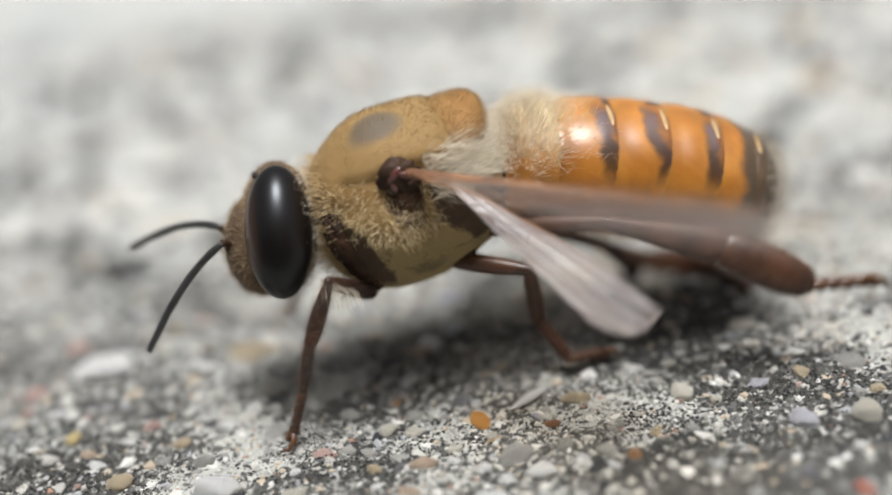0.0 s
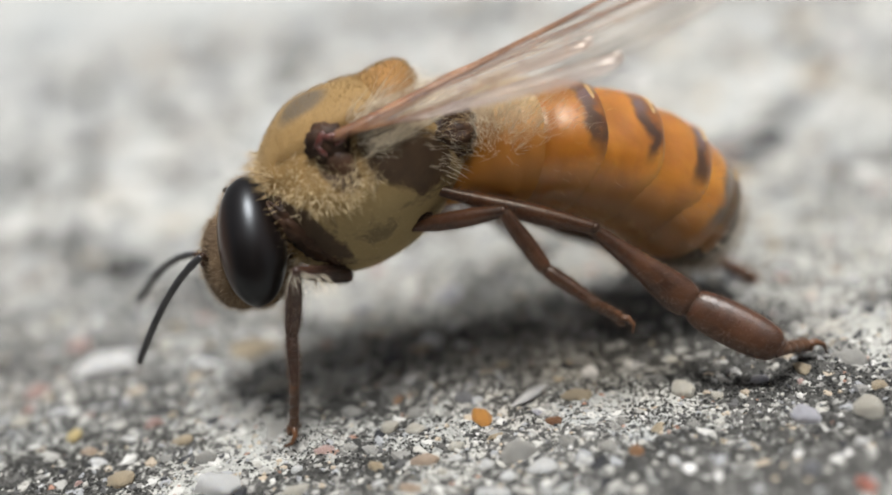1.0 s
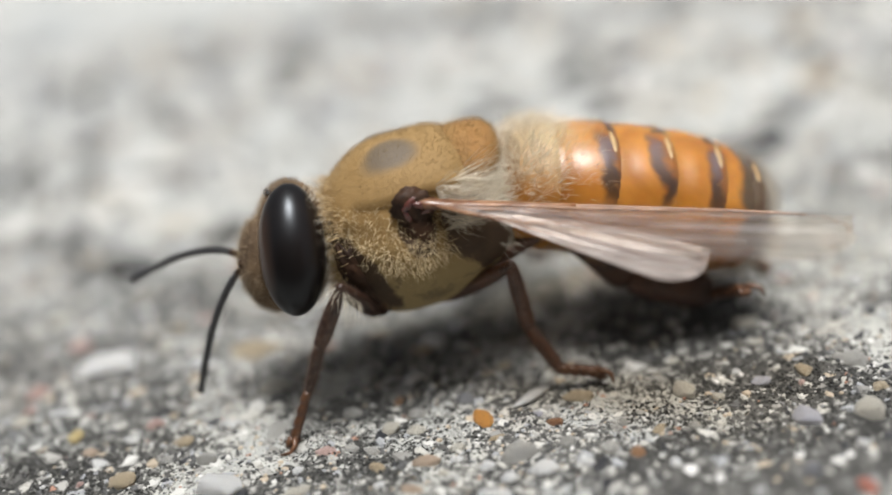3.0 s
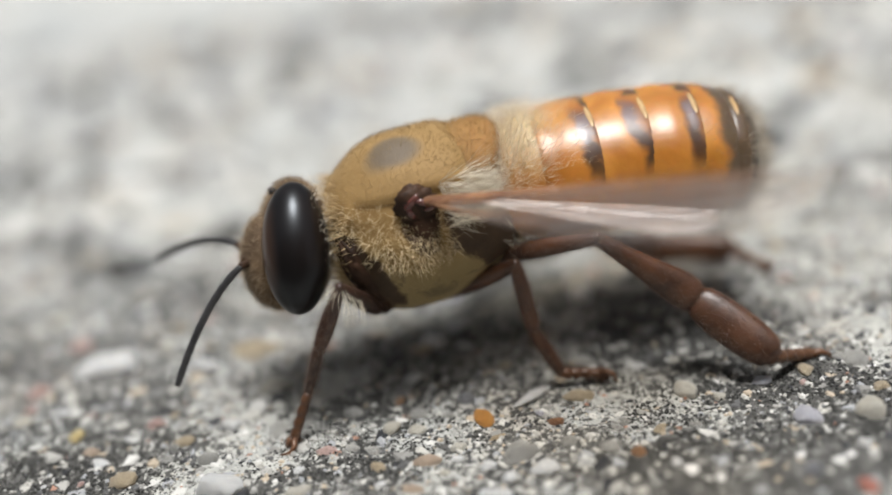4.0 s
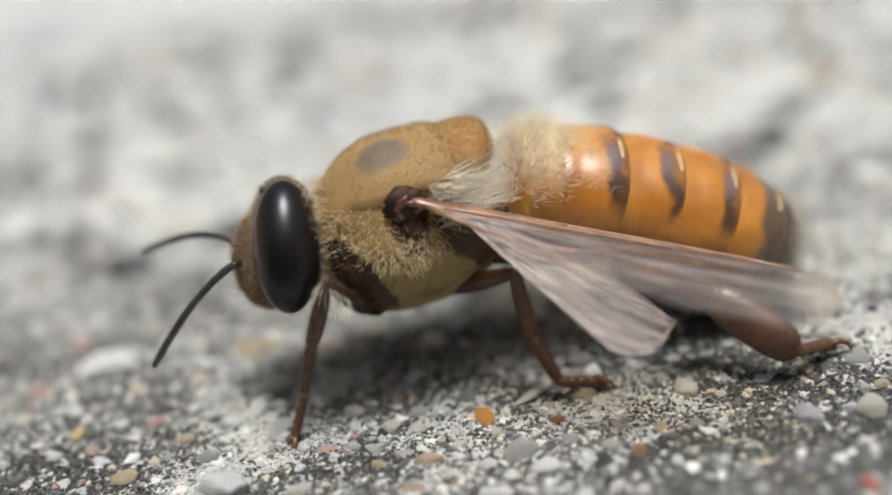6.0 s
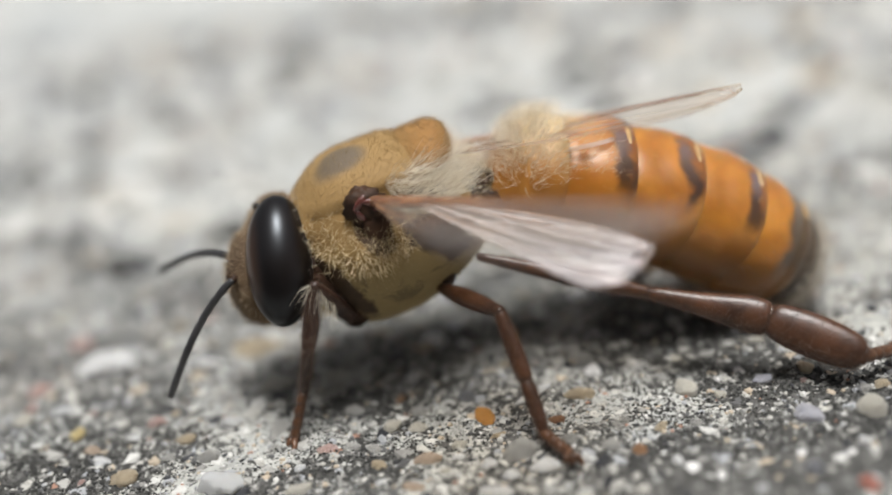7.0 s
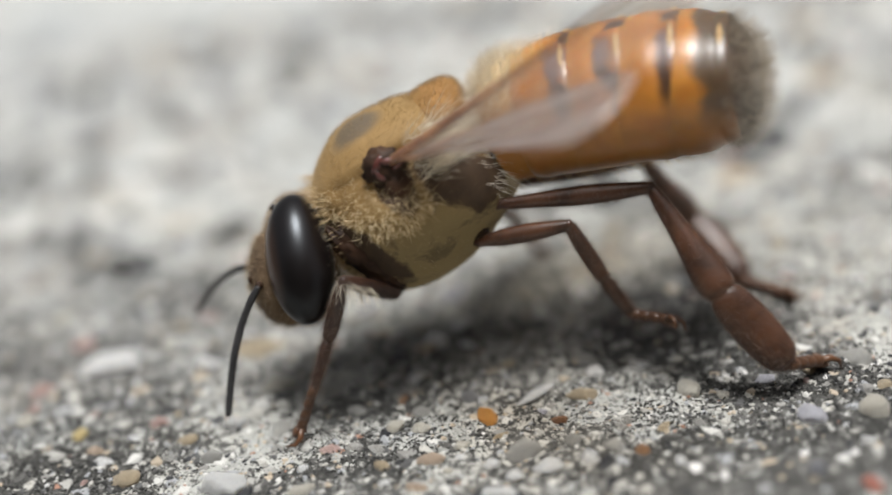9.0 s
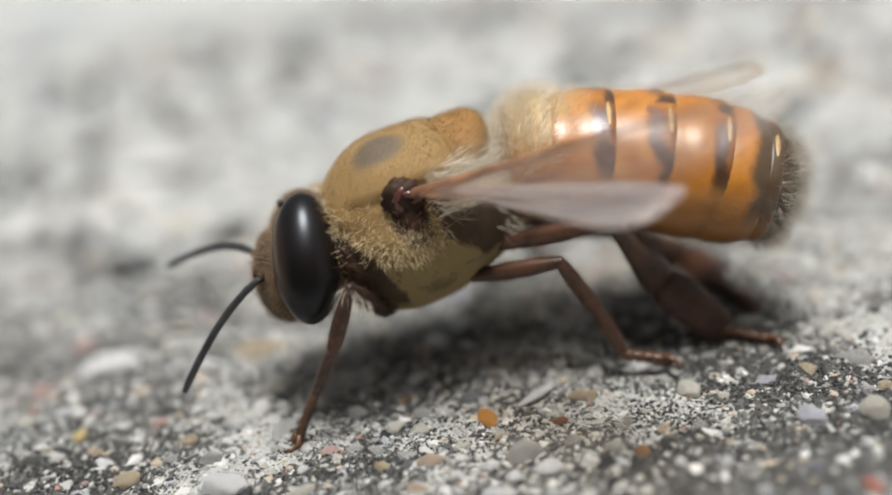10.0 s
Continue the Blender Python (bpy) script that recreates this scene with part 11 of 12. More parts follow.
    walk(legs["far_hind"][0], [(0,at(2.07,1.31,-1.26,-11.3,38.7,10)),(.2,at(2.1,1.33,-1.3,-5,43.9,14.8)),(.3,at(2.22,1.38,-1.45,1.4,47.3,19.6)),(.46,at(2.48,1.57,-1.89,13.4,51.5,29.2)),(.8,at(2.88,1.76,-2.31,12,48,27.5)),(1,at(3.02,1.8,-2.4,10.7,46.5,26.3)),(1.2,at(3.03,1.74,-2.26,7.1,43.5,23.4)),(1.5,at(3.02,1.62,-1.99,-.6,36.7,17.4)),(1.7,at(2.91,1.52,-1.85,-5.4,34.7,13.9)),(2,at(2.55,1.39,-1.55,-12.3,32.3,9.5)),(2.7,at(2,1.3,-1.2,-19.7,25.2,6.2)),(3.5,at(1.78,1.27,-1.1,-19.7,23.9,6.8)),(3.9,at(1.78,1.27,-1.1,-19.4,25.1,7)),(4.4,at(1.98,1.3,-1.19,-17.7,30.7,6.8)),(4.9,at(2.07,1.31,-1.24,-18.5,28.6,6.3)),(5.6,at(1.85,1.28,-1.1,-16.7,31.9,7.6)),(5.9,at(1.83,1.28,-1.1,-16.8,31.3,7.6)),(6.5,at(2.04,1.31,-1.23,-14.8,32.4,8.6)),(6.8,at(2.21,1.34,-1.34,-12.6,33.3,9.9)),(7,at(2.62,1.43,-1.62,-8.6,33.1,12.2)),(7.1,at(2.28,1.35,-1.36,-13.4,28.5,9.6)),(7.2,at(1.89,1.29,-1.15,-17.7,23.8,7.9)),(7.3,at(2.04,1.31,-1.22,-13,29.4,10.3)),(7.4,at(2.28,1.39,-1.44,-2.7,39.2,17.3)),(7.5,at(2.39,1.46,-1.6,4.1,43.8,22.6)),(8,at(2.29,1.42,-1.49,3.1,42.8,22.4)),(8.5,at(2.47,1.49,-1.62,3.2,39.8,22.3)),(8.6,at(2.51,1.49,-1.6,.6,36.4,20.1)),(8.8,at(2.66,1.47,-1.51,-6.3,24.3,14)),(9,at(2.35,1.38,-1.34,-8.4,21.5,13.2)),(9.1,at(2.25,1.36,-1.31,-9.3,22.5,12.9)),(9.2,at(2.25,1.35,-1.32,-10.7,24.6,12.1)),(9.5,at(2.5,1.38,-1.49,-13.3,29.9,9.1)),(10,at(2.42,1.37,-1.44,-13.6,29.7,9.2))])
    walk(legs["far_hind"][1], [(0,at(5.91,1.99,-4.38,22.1,41.1,53.4)),(.2,at(5.59,2.25,-4.76,29.2,40.9,58.8)),(.3,at(5.42,2.52,-5.13,33.9,39.7,62.4)),(.4,at(5.24,2.9,-5.6,38.6,37.7,66)),(.46,at(5.2,3.09,-5.8,40.3,36.6,67.3)),(.54,at(5.32,3.18,-5.89,40.6,35.7,67.7)),(.8,at(5.85,3.31,-6.02,39.8,33.6,67.7)),(.9,at(6.01,3.33,-6.04,39.3,33,67.5)),(1,at(6.11,3.33,-6.03,38.7,32.5,67.3)),(1.1,at(6.2,3.28,-5.92,38,32.2,67)),(1.3,at(6.54,3.06,-5.43,36.3,32.1,66.3)),(1.46,at(6.79,2.86,-5.05,34.5,32.2,65.5)),(1.6,at(6.9,2.69,-4.85,32.1,32.5,64.3)),(1.8,at(6.84,2.34,-4.54,26.5,34.1,61.2)),(2,at(6.72,2.09,-4.22,21.3,35.1,58.6)),(2.5,at(6.59,1.89,-3.53,14.4,34.8,55.7)),(2.7,at(6.5,1.79,-3.33,10.2,34.8,53.7)),(3.4,at(6.33,1.82,-3.14,6.1,32.7,52.7)),(3.8,at(6.31,1.82,-3.12,4,31.9,51.7)),(4.1,at(6.22,1.82,-3.47,3.4,32.1,51.1)),(4.4,at(6.25,1.81,-3.75,1.4,32,48.4)),(4.6,at(6.33,1.8,-3.76,1.4,32.1,48)),(4.9,at(6.43,1.79,-3.63,5.6,34.5,48.4)),(5.2,at(6.28,1.81,-3.71,13.4,39.1,49.4)),(5.5,at(6.08,1.83,-3.79,20.3,43.4,50.1)),(5.7,at(6.05,1.84,-3.69,22.5,44.9,50.1)),(6.2,at(6.12,1.88,-3.77,26.2,46.8,51)),(6.8,at(6.32,2.05,-4.08,34.5,47.9,56)),(7,at(6.71,2.32,-4.35,41.4,46.2,61.2)),(7.1,at(6.61,2.08,-3.74,34.2,46.7,55.5)),(7.2,at(6.42,1.91,-3.17,27,46.7,50)),(7.3,at(6.32,2.08,-3.68,33.5,46.9,54.9)),(7.4,at(5.98,2.54,-4.59,45.8,46.3,64.5)),(7.5,at(5.71,2.85,-5.06,52.8,45.5,70.1)),(7.96,at(5.69,2.81,-4.88,53.5,45.1,71.3)),(8.1,at(5.72,2.83,-4.89,51.5,44.1,70.5)),(8.4,at(5.99,2.93,-4.84,46.1,41.2,67.9)),(8.5,at(6.02,2.95,-4.83,43.7,39.6,67.1)),(8.6,at(6.29,2.87,-4.57,45.9,38.9,69.1)),(8.7,at(6.77,2.7,-4.03,54.6,40.5,73.6)),(8.8,at(7.08,2.57,-3.56,63.2,44.9,76.8)),(8.9,at(7.05,2.5,-3.3,63.8,52.9,74.6)),(9,at(6.88,2.45,-3.18,60.8,58.5,70.7)),(9.1,at(6.76,2.39,-3.22,55.7,56.8,67.3)),(9.2,at(6.7,2.3,-3.4,44.8,51.7,61)),(9.3,at(6.7,2.2,-3.65,32.3,45.3,55.5)),(9.4,at(6.75,2.11,-3.88,21.7,39.8,52.2)),(9.5,at(6.78,2.07,-3.98,17.2,37.4,51)),(10,at(6.71,2.06,-3.92,21.9,40.9,51.8))])
    walk(legs["far_hind"][2], [(0,at(7.49,4.11,-6.68,-27.3,-4,-44.3)),(.2,at(6.96,4.51,-7.05,-28.6,2.2,-43)),(.3,at(6.67,4.91,-7.36,-28.5,6.4,-42.2)),(.4,at(6.37,5.43,-7.74,-27.8,10.9,-41.2)),(.46,at(6.28,5.68,-7.89,-27.3,12.8,-40.6)),(.5,at(6.32,5.77,-7.93,-27,13.4,-40.2)),(.8,at(6.96,6.01,-7.96,-24.4,14.1,-38.1)),(.9,at(7.14,6.04,-7.94,-23.7,14.1,-37.5)),(1,at(7.25,6.05,-7.91,-23.3,14.2,-36.8)),(1.1,at(7.36,6.01,-7.79,-23.1,14.3,-36.2)),(1.3,at(7.73,5.77,-7.29,-23.3,14.6,-34.9)),(1.46,at(8.02,5.56,-6.91,-23.5,14.3,-33.9)),(1.6,at(8.18,5.35,-6.73,-23.6,13.1,-32.9)),(1.9,at(8.22,4.67,-6.37,-25.2,7.4,-30)),(2.1,at(8.22,4.46,-6.09,-25.1,5.6,-25.5)),(2.5,at(8.21,4.26,-5.53,-26.6,4.2,-25.6)),(2.7,at(8.2,4.11,-5.32,-27.7,2.2,-25.6)),(3.4,at(8.11,4.16,-5.04,-27.9,3.5,-25.5)),(3.8,at(8.15,4.15,-4.96,-28.1,4.4,-25.4)),(4,at(8.07,4.14,-5.23,-28.6,5.7,-25.4)),(4.3,at(8.17,4.06,-5.53,-29.1,7,-25.5)),(4.5,at(8.27,4.01,-5.63,-29.2,7.3,-25.5)),(4.8,at(8.37,3.97,-5.59,-28.1,2.9,-26.2)),(4.9,at(8.35,3.95,-5.61,-27.3,.3,-26.7)),(5,at(8.28,3.93,-5.69,-26.7,-2.5,-28.9)),(5.1,at(8.17,3.9,-5.81,-26.8,-5.4,-37.6)),(5.3,at(7.92,3.84,-6.02,-24.5,-10.8,-45.2)),(5.5,at(7.72,3.79,-6.19,-21.6,-14.9,-49.5)),(5.8,at(7.63,3.73,-6.18,-19.4,-17,-51)),(6.3,at(7.63,3.76,-6.37,-18.4,-16.4,-45.8)),(6.8,at(7.64,4,-6.68,-17.9,-12.7,-35.5)),(7,at(7.88,4.44,-6.88,-15.9,-8.3,-30.2)),(7.1,at(7.97,4.05,-6.29,-16.7,-13.5,-26.8)),(7.2,at(7.97,3.75,-5.72,-17.7,-18.3,-26.6)),(7.3,at(7.7,4.04,-6.23,-16.9,-13.4,-31.1)),(7.4,at(7.02,4.72,-7.12,-17.1,-4.3,-34.3)),(7.5,at(6.55,5.16,-7.56,-18.6,1.4,-37.3)),(7.9,at(6.48,5.15,-7.38,-28,6.6,-48.8)),(8.1,at(6.56,5.2,-7.33,-32.2,8.7,-52.4)),(8.4,at(6.98,5.37,-7.14,-39.2,13.6,-57.1)),(8.5,at(7.07,5.43,-7.06,-41.2,15.5,-57.6)),(8.6,at(7.26,5.41,-6.76,-49.7,24,-59.4)),(8.7,at(7.53,5.25,-6.3,-52.6,42.8,-54.1)),(8.8,at(7.65,4.98,-6.03,-56.1,55.2,-54.7)),(8.9,at(7.61,4.53,-6.09,-74.4,52,-72.9)),(9,at(7.49,4.17,-6.16,-81.2,49,-79.2)),(9.1,at(7.49,4.16,-6.15,-81.7,42.5,-80.5)),(9.2,at(7.75,4.2,-6.15,-80,28.6,-81.5)),(9.3,at(8.09,4.23,-6.14,-75.2,12.3,-82.2)),(9.4,at(8.4,4.23,-6.12,-67.7,-.5,-83.2)),(9.5,at(8.53,4.23,-6.11,-62.7,-5.6,-83.8)),(10,at(8.34,4.15,-6.21,-68.4,.6,-82.8))])
    walk(legs["far_hind"][3], [(0,at(9.48,2.16,-6.49,-62,8.3,-75.9)),(.2,at(8.99,2.61,-7.16,-66,12.5,-76.2)),(.3,at(8.72,3.05,-7.67,-68.1,15.8,-76.4)),(.4,at(8.42,3.64,-8.27,-70,19.7,-76.4)),(.46,at(8.34,3.92,-8.51,-70.6,21.4,-76.4)),(.5,at(8.38,4.03,-8.57,-70.6,21.9,-76.3)),(.8,at(9.08,4.34,-8.64,-69.1,23.5,-75.7)),(.9,at(9.27,4.4,-8.62,-68.6,23.7,-75.5)),(1,at(9.4,4.44,-8.59,-68.1,23.7,-75.3)),(1.1,at(9.52,4.42,-8.48,-67.8,23.5,-75.3)),(1.3,at(9.91,4.25,-7.99,-67.2,22.6,-75.2)),(1.46,at(10.23,4.07,-7.59,-66.8,21.5,-75.3)),(1.6,at(10.42,3.9,-7.35,-66.3,19.8,-75.5)),(1.8,at(10.54,3.48,-6.94,-65.2,15.3,-75.9)),(1.9,at(10.56,3.32,-6.73,-65,13,-76.4)),(2,at(10.6,3.27,-6.53,-65.6,11.2,-77.4)),(2.1,at(10.65,3.3,-6.35,-66.3,10.1,-78.3)),(2.5,at(10.64,3.1,-5.72,-62.2,7.7,-76.5)),(2.7,at(10.63,2.94,-5.43,-59.7,5.4,-75.5)),(3.3,at(10.55,2.99,-5.22,-56.1,5.5,-72.8)),(3.8,at(10.59,3,-5.17,-54.2,5.8,-71.1)),(4,at(10.51,2.99,-5.5,-54.8,6.3,-70.7)),(4.3,at(10.6,2.9,-5.86,-56.2,7,-71.2)),(4.5,at(10.7,2.85,-5.97,-56.9,7.3,-71.5)),(4.7,at(10.77,2.82,-5.84,-59.8,6.5,-74.5)),(4.9,at(10.75,2.74,-5.63,-66.5,5.1,-80.5)),(5,at(10.64,2.63,-5.57,-69.3,4.7,-82.6)),(5.1,at(10.33,2.24,-5.55,-66.4,5,-80.5)),(5.3,at(9.86,1.89,-5.5,-67.2,4.5,-81.2)),(5.5,at(9.51,1.69,-5.46,-68.6,4.1,-82.3)),(5.7,at(9.37,1.59,-5.32,-68.8,4,-82.5)),(6,at(9.43,1.59,-5.37,-69.7,4.4,-82.8)),(6.3,at(9.6,1.74,-5.54,-73.6,5.1,-84.6)),(6.6,at(9.82,2.03,-5.81,-79.5,6.3,-87.3)),(6.8,at(9.98,2.33,-6.03,-84.3,7.2,-89.2)),(7,at(10.4,2.97,-6.45,-90.7,10.7,-91.1)),(7.1,at(10.51,2.77,-5.61,-88.6,7.4,-91.9)),(7.2,at(10.45,2.5,-4.8,-84.5,4.6,-91.8)),(7.3,at(10.15,2.56,-5.55,-85.6,7.4,-90.6)),(7.4,at(9.44,3.07,-6.9,-88.9,12.8,-89.2)),(7.5,at(8.88,3.39,-7.63,-88.6,16.4,-87.3)),(7.7,at(8.59,3.16,-7.71,-80,18.5,-82.2)),(7.96,at(8.29,3,-7.71,-70.8,20.9,-76)),(8.1,at(8.26,3,-7.75,-68.5,21.8,-74.1)),(8.4,at(8.44,3.11,-7.8,-64.6,24.6,-70.9)),(8.5,at(8.49,3.2,-7.79,-65.1,24.7,-71.2)),(8.6,at(8.48,3.34,-7.84,-67.5,24.1,-73.2)),(8.7,at(8.53,3.87,-7.89,-78.4,21.2,-81)),(8.8,at(8.41,3.91,-7.93,-79.3,21.1,-81.6)),(8.9,at(8.09,2.98,-8.17,-58.4,26.8,-65.4)),(9,at(7.82,2.4,-8.24,-45.3,32.5,-49.5)),(9.1,at(7.83,2.16,-8.01,-47.2,28.9,-52.8)),(9.2,at(8.1,1.84,-7.45,-51.6,22.9,-60.1)),(9.3,at(8.45,1.6,-6.72,-58.3,17.4,-68.7)),(9.4,at(8.72,1.48,-6.1,-63.4,13.4,-74.8)),(9.5,at(8.83,1.45,-5.84,-65.4,11.8,-77)),(9.7,at(8.79,1.44,-5.94,-66,11.9,-77.3)),(10,at(8.69,1.42,-6.24,-67.7,12.2,-78))])
    walk(wings["near_fore"], [(0,at(.35,-2.35,1.55,161.6,6.3,-41.1)),(.2,at(.35,-2.35,1.55,177.2,34.8,-20.1)),(.4,at(.35,-2.35,1.55,172.1,23.1,-42.7)),(.5,at(.35,-2.35,1.55,174.3,27.2,-38.8)),(.53,at(.35,-2.35,1.55,174.7,27.7,-37.9)),(.7,at(.35,-2.35,1.55,-162.4,.8,-1)),(1,at(.35,-2.35,1.55,-165.9,.6,-1.2)),(1.1,at(.35,-2.35,1.55,-161,1.3,-1.6)),(1.2,at(.35,-2.35,1.55,-111.3,1.1,-1.7)),(1.3,at(.35,-2.35,1.55,-56.8,.8,-1.8)),(1.4,at(.35,-2.35,1.55,-6.4,1.7,-2.2)),(1.46,at(.35,-2.35,1.55,2.1,4.6,-2.9)),(1.54,at(.35,-2.35,1.55,1.6,3.5,-3)),(1.6,at(.35,-2.35,1.55,.7,5.5,-3.7)),(1.7,at(.35,-2.35,1.55,-4.3,8,-5.1)),(1.9,at(.35,-2.35,1.55,-17.4,2,-5.2)),(2,at(.35,-2.35,1.55,-28.8,-1,-4.8)),(2.1,at(.35,-2.35,1.55,-66.5,-1.3,-5)),(2.2,at(.35,-2.35,1.55,-107.1,.3,-5.9)),(2.3,at(.35,-2.35,1.55,-142.7,2.5,-7)),(2.5,at(.35,-2.35,1.55,-177,-10.5,-37.4)),(2.7,at(.35,-2.35,1.55,174,5.5,-10.5)),(3.4,at(.35,-2.35,1.55,166,13.8,-15.1)),(3.8,at(.35,-2.35,1.55,164.6,15.8,-16.1)),(4,at(.35,-2.35,1.55,172.6,-7.5,-42.2)),(4.6,at(.35,-2.35,1.55,170.3,10.9,-12.6)),(5,at(.35,-2.35,1.55,160.4,.7,-39.2)),(5.5,at(.35,-2.35,1.55,161.1,-1.9,-41.3)),(5.7,at(.35,-2.35,1.55,173.5,20.5,-18)),(6.8,at(.35,-2.35,1.55,165.8,11.1,-39.5)),(6.9,at(.35,-2.35,1.55,165.7,3,-53.5)),(7,at(.35,-2.35,1.55,167,1.7,-55.3)),(7.1,at(.35,-2.35,1.55,167.5,3.3,-39.5)),(7.2,at(.35,-2.35,1.55,166.1,.3,-44.7)),(7.3,at(.35,-2.35,1.55,167.9,-1.7,-55.9)),(7.4,at(.35,-2.35,1.55,170.3,2.1,-51.8)),(7.5,at(.35,-2.35,1.55,174.2,1.3,-46)),(7.6,at(.35,-2.35,1.55,-172.5,2,-22.5)),(8,at(.35,-2.35,1.55,-169.5,5.5,-10.2)),(8.1,at(.35,-2.35,1.55,-169.8,1.7,-23.2)),(8.2,at(.35,-2.35,1.55,-171,-.5,-38.4)),(8.3,at(.35,-2.35,1.55,-170.6,-.8,-39.7)),(8.5,at(.35,-2.35,1.55,-170.5,-1.4,-37.6)),(8.7,at(.35,-2.35,1.55,-175.3,2.5,-.9)),(8.8,at(.35,-2.35,1.55,-176.9,.9,-.8)),(9,at(.35,-2.35,1.55,-165.3,-9,-37.9)),(9.5,at(.35,-2.35,1.55,-174.9,-8.6,-41.1)),(10,at(.35,-2.35,1.55,-179.1,-8.7,-40.1))])
    walk(wings["far_fore"], [(0,at(.35,2.35,1.55,174.5,29.9,9)),(.2,at(.35,2.35,1.55,176.3,25.7,13.2)),(.4,at(.35,2.35,1.55,-179.9,21.7,13)),(.5,at(.35,2.35,1.55,179.8,16.7,9.9)),(.54,at(.35,2.35,1.55,178.5,11.5,6)),(.6,at(.35,2.35,1.55,177.5,4.8,-3)),(.7,at(.35,2.35,1.55,177.3,4.2,-10.6)),(.8,at(.35,2.35,1.55,177.4,4,-13.6)),(1.2,at(.35,2.35,1.55,177.2,4.4,-13.8)),(1.6,at(.35,2.35,1.55,174.2,5.9,-14.6)),(1.7,at(.35,2.35,1.55,173.4,6.7,-8.2)),(1.9,at(.35,2.35,1.55,170.3,6.7,-4.3)),(2.1,at(.35,2.35,1.55,168.4,6.3,-4.4)),(2.4,at(.35,2.35,1.55,166.6,4.8,-7.9)),(2.5,at(.35,2.35,1.55,166.2,5.5,-6.2)),(2.6,at(.35,2.35,1.55,166.7,9.9,5.9)),(2.7,at(.35,2.35,1.55,167.7,13.5,14)),(3.5,at(.35,2.35,1.55,172.4,24.7,13.2)),(4.1,at(.35,2.35,1.55,173.2,26.9,13.4)),(4.6,at(.35,2.35,1.55,172.7,26.2,13.1)),(5,at(.35,2.35,1.55,171.8,26.9,8.9)),(5.6,at(.35,2.35,1.55,172,26.1,10.5)),(5.9,at(.35,2.35,1.55,172,25.8,10.5)),(6.4,at(.35,2.35,1.55,170.3,18.5,10.2)),(6.7,at(.35,2.35,1.55,169.6,13.2,6.4)),(6.8,at(.35,2.35,1.55,169.6,11.8,4.1)),(6.9,at(.35,2.35,1.55,169.5,8.4,-8.2)),(7,at(.35,2.35,1.55,169.7,6.5,-17.5)),(7.1,at(.35,2.35,1.55,170.1,14.2,-1.3)),(7.2,at(.35,2.35,1.55,171.6,21.7,7.8)),(7.3,at(.35,2.35,1.55,173.3,18.9,10.3)),(7.4,at(.35,2.35,1.55,175.6,13.2,8.9)),(7.5,at(.35,2.35,1.55,176.9,10.7,5.2)),(8.04,at(.35,2.35,1.55,177.2,13.4,5.2)),(8.2,at(.35,2.35,1.55,176.7,11.9,.1)),(8.4,at(.35,2.35,1.55,175.6,8.1,-12.5)),(8.5,at(.35,2.35,1.55,176.1,7.1,-12.3)),(8.6,at(.35,2.35,1.55,177.6,6.9,-3.4)),(8.7,at(.35,2.35,1.55,179.1,6.5,10.6)),(8.8,at(.35,2.35,1.55,179.3,5.5,17.2)),(9,at(.35,2.35,1.55,178.6,6.2,20.7)),(9.2,at(.35,2.35,1.55,175.4,8.1,16.3)),(9.5,at(.35,2.35,1.55,170.3,8.5,6)),(10,at(.35,2.35,1.55,169.7,8,1.7))])
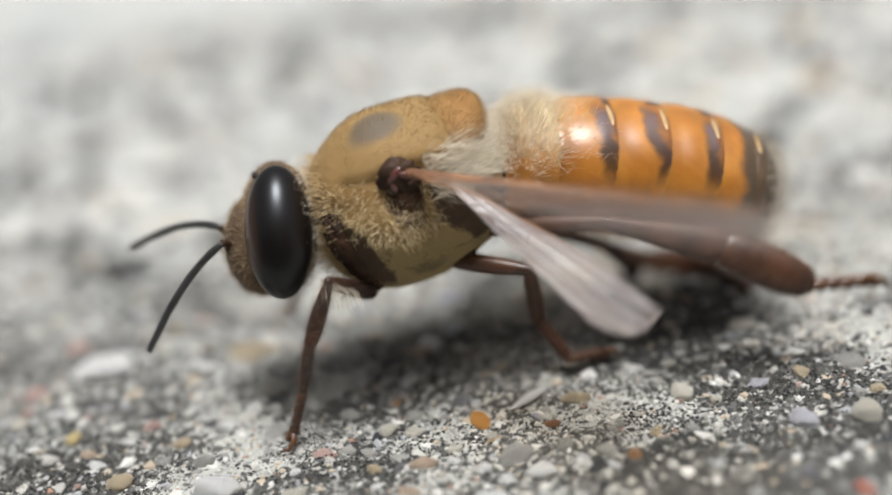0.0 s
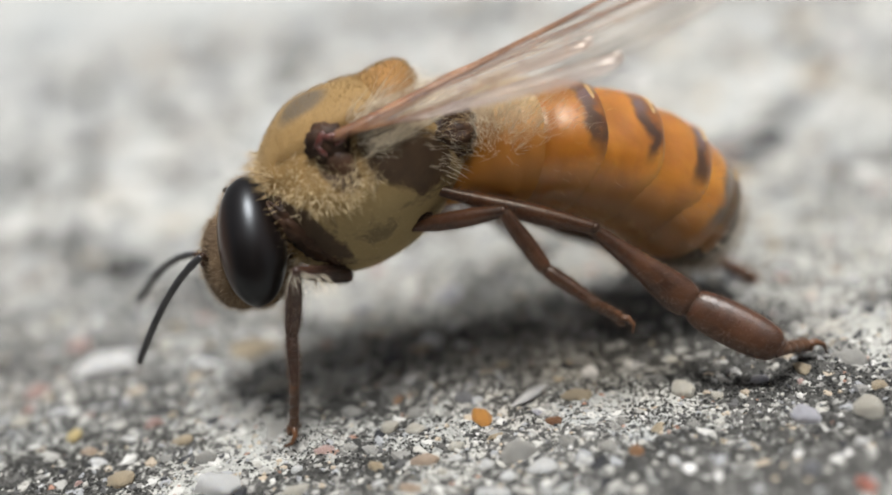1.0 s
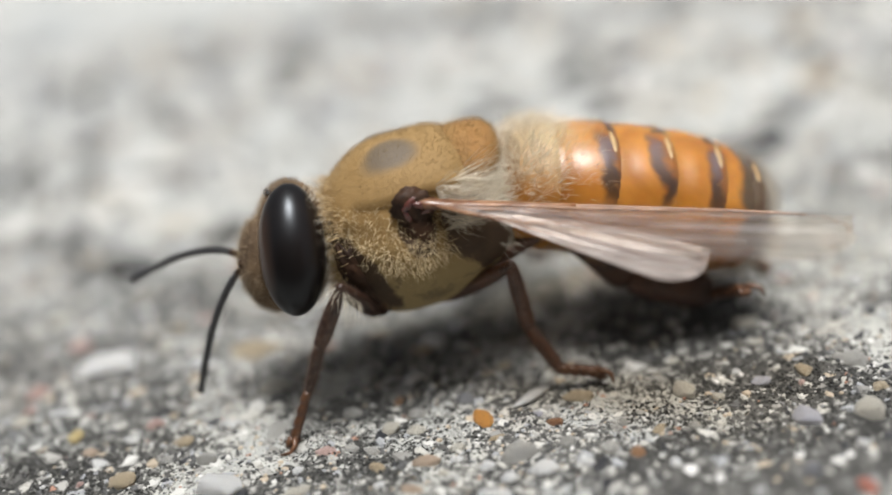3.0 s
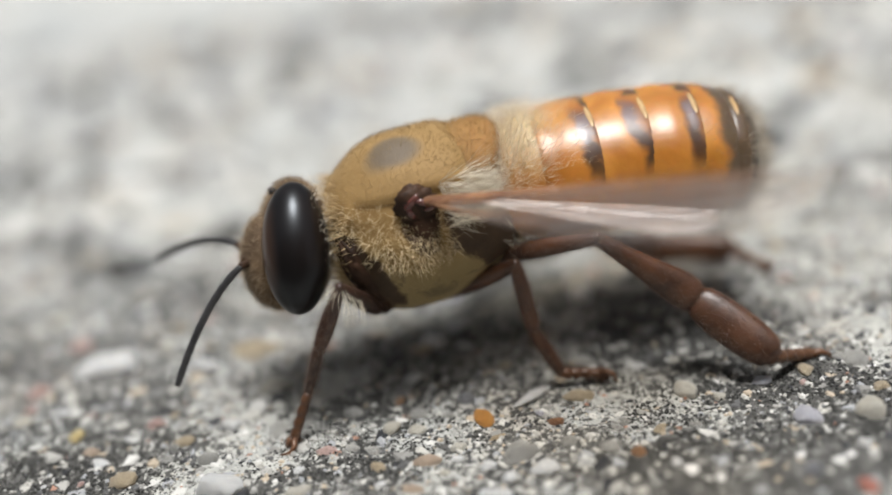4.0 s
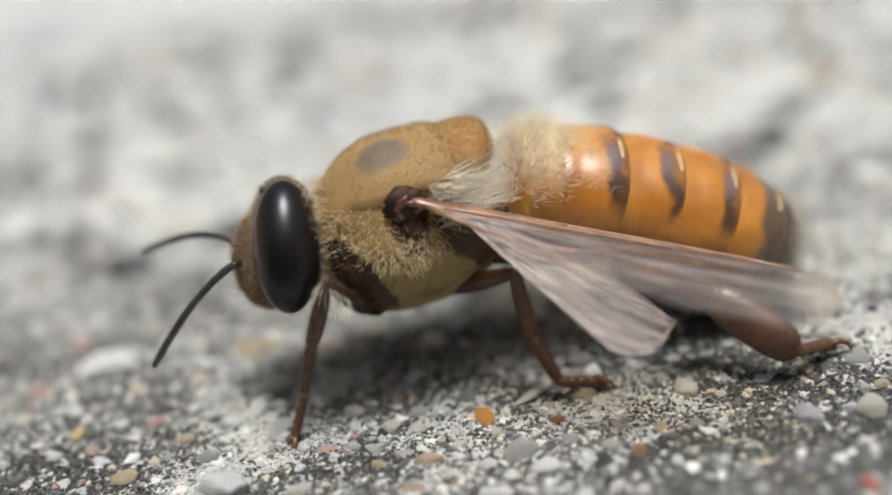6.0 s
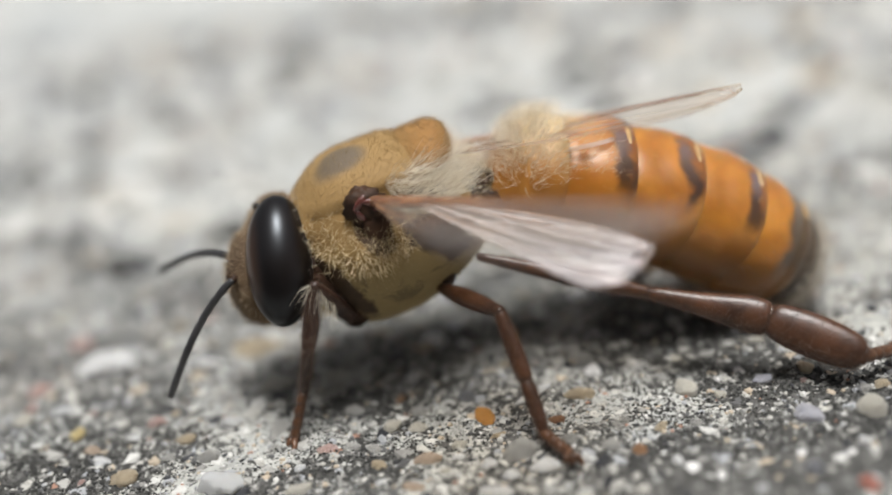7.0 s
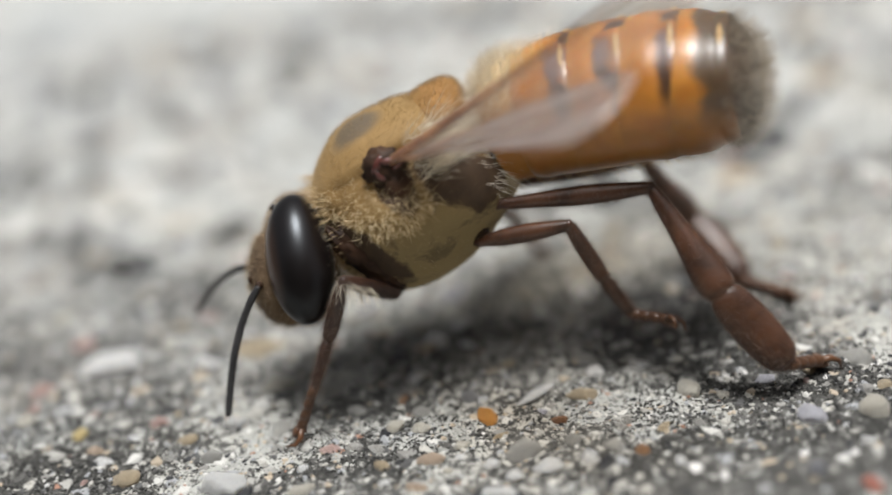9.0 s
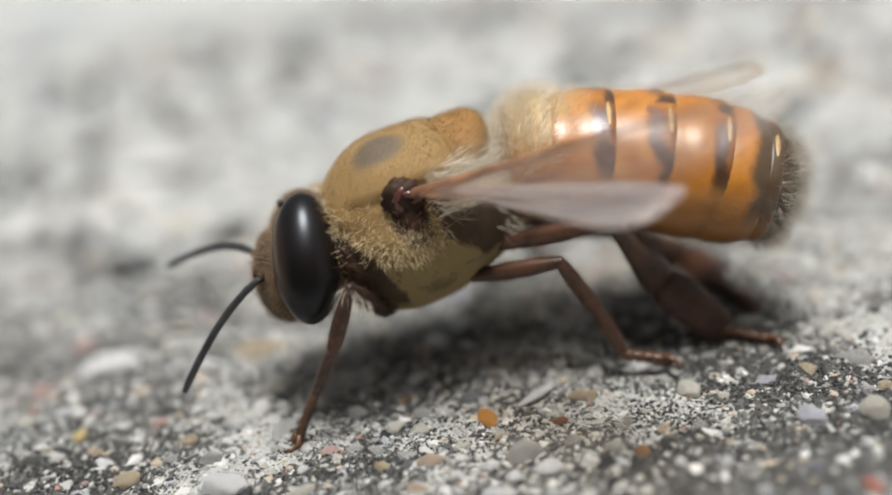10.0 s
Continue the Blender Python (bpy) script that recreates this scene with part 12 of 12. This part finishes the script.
    walk(wings["near_hind"], [(0,at(1,-2.05,1.35,173.6,38.2,-32.6)),(.2,at(1,-2.05,1.35,150.8,57,-47)),(.4,at(1,-2.05,1.35,153.9,41.2,-53.9)),(.5,at(1,-2.05,1.35,161.8,47.1,-46.1)),(.53,at(1,-2.05,1.35,164.1,48,-43.6)),(.8,at(1,-2.05,1.35,-174.8,11.3,-5.3)),(1,at(1,-2.05,1.35,-179.9,10,-5.2)),(1.1,at(1,-2.05,1.35,174.2,9.8,-5.3)),(1.3,at(1,-2.05,1.35,158.3,9.5,-5.8)),(1.4,at(1,-2.05,1.35,152.8,8.6,-5.9)),(1.6,at(1,-2.05,1.35,151.2,5.2,-6)),(1.7,at(1,-2.05,1.35,153.3,5.9,-7.2)),(2,at(1,-2.05,1.35,162.4,-.1,-12.2)),(2.3,at(1,-2.05,1.35,-179.4,9.9,-12.5)),(2.5,at(1,-2.05,1.35,174.7,3.2,-12.5)),(2.7,at(1,-2.05,1.35,176.9,15,-17.8)),(3.3,at(1,-2.05,1.35,172.4,18.3,-19.3)),(3.8,at(1,-2.05,1.35,171.9,17.7,-18.1)),(4,at(1,-2.05,1.35,166,10.9,-18.6)),(4.6,at(1,-2.05,1.35,173.6,13.3,-14.6)),(5,at(1,-2.05,1.35,175.2,22.3,-24.5)),(5.5,at(1,-2.05,1.35,178.3,17.6,-22.3)),(5.7,at(1,-2.05,1.35,-174.2,29.5,-25.3)),(6.8,at(1,-2.05,1.35,-178.7,36.1,-29.2)),(6.9,at(1,-2.05,1.35,-176.9,19.1,-29.4)),(7,at(1,-2.05,1.35,-174.1,23.3,-28.4)),(7.1,at(1,-2.05,1.35,-178.1,23.6,-19.9)),(7.2,at(1,-2.05,1.35,174.4,25.4,-25.3)),(7.3,at(1,-2.05,1.35,169.1,15.6,-36.9)),(7.4,at(1,-2.05,1.35,170.4,22,-27.8)),(7.5,at(1,-2.05,1.35,175.1,21.7,-20.7)),(7.6,at(1,-2.05,1.35,173.2,13.2,-24.8)),(8,at(1,-2.05,1.35,178,15.6,-7.1)),(8.1,at(1,-2.05,1.35,169.8,13.3,-25.6)),(8.2,at(1,-2.05,1.35,172.1,17.7,-23.5)),(8.3,at(1,-2.05,1.35,167.7,17.9,-37.6)),(8.5,at(1,-2.05,1.35,-161.1,8.8,-41.5)),(8.7,at(1,-2.05,1.35,-162.3,15.1,-5.8)),(8.8,at(1,-2.05,1.35,-160.9,10.6,-4.7)),(9,at(1,-2.05,1.35,-169.9,1.4,-35.6)),(9.2,at(1,-2.05,1.35,175.7,15.7,-41.9)),(9.5,at(1,-2.05,1.35,175.5,4.9,-38)),(9.7,at(1,-2.05,1.35,-171.6,15.6,-13.1)),(10,at(1,-2.05,1.35,176,6.4,-35.8))])
    walk(wings["far_hind"], [(0,at(1,2.05,1.35,177,34.2,10.6)),(.2,at(1,2.05,1.35,179.3,30.1,16.2)),(.4,at(1,2.05,1.35,-177.1,26.1,17.1)),(.5,at(1,2.05,1.35,-177.9,20.9,14.5)),(.54,at(1,2.05,1.35,-179.9,15.5,11.1)),(.6,at(1,2.05,1.35,178.1,8.5,2.9)),(.8,at(1,2.05,1.35,177.4,7.5,-8.9)),(1.2,at(1,2.05,1.35,177.3,7.9,-9.1)),(1.6,at(1,2.05,1.35,174.3,9.9,-10.3)),(1.7,at(1,2.05,1.35,173.7,10.6,-5)),(1.9,at(1,2.05,1.35,170.8,10.7,-1.3)),(2.1,at(1,2.05,1.35,168.9,10.2,-1.9)),(2.4,at(1,2.05,1.35,166.7,8.3,-6.9)),(2.5,at(1,2.05,1.35,166.4,9.1,-4.9)),(2.6,at(1,2.05,1.35,168,14.1,8.6)),(2.7,at(1,2.05,1.35,169.8,17.8,17)),(3.5,at(1,2.05,1.35,175.2,28.9,15.3)),(4.2,at(1,2.05,1.35,176.1,31,15.9)),(4.6,at(1,2.05,1.35,175.6,30.5,15.3)),(5,at(1,2.05,1.35,174.2,31.2,10.5)),(5.6,at(1,2.05,1.35,174.6,30.4,12.4)),(5.9,at(1,2.05,1.35,174.6,30.1,12.4)),(6.4,at(1,2.05,1.35,172.5,22.8,12.9)),(6.7,at(1,2.05,1.35,171.3,17.6,9.4)),(6.8,at(1,2.05,1.35,171,16.1,7.1)),(6.9,at(1,2.05,1.35,169.6,12.1,-6.9)),(7,at(1,2.05,1.35,169.8,10.8,-13.5)),(7.1,at(1,2.05,1.35,171.1,18.3,.5)),(7.2,at(1,2.05,1.35,173.7,25.9,9.7)),(7.3,at(1,2.05,1.35,175.6,23.3,13.1)),(7.4,at(1,2.05,1.35,177.6,17.5,13.1)),(7.5,at(1,2.05,1.35,178.5,14.9,10.2)),(8.04,at(1,2.05,1.35,179,17.7,10.1)),(8.2,at(1,2.05,1.35,178.1,16.2,5.1)),(8.4,at(1,2.05,1.35,175.9,12.1,-8)),(8.5,at(1,2.05,1.35,176.3,11,-7.8)),(8.6,at(1,2.05,1.35,178.5,11,3.2)),(8.7,at(1,2.05,1.35,-179.4,10.4,16.8)),(8.8,at(1,2.05,1.35,-179,9.3,23.3)),(9,at(1,2.05,1.35,-179.4,10.1,26.7)),(9.2,at(1,2.05,1.35,177.4,12.3,21.5)),(9.4,at(1,2.05,1.35,172.7,13.1,12.5)),(9.6,at(1,2.05,1.35,171.4,12.6,8.2)),(10,at(1,2.05,1.35,170.7,12.2,5))])


motions()
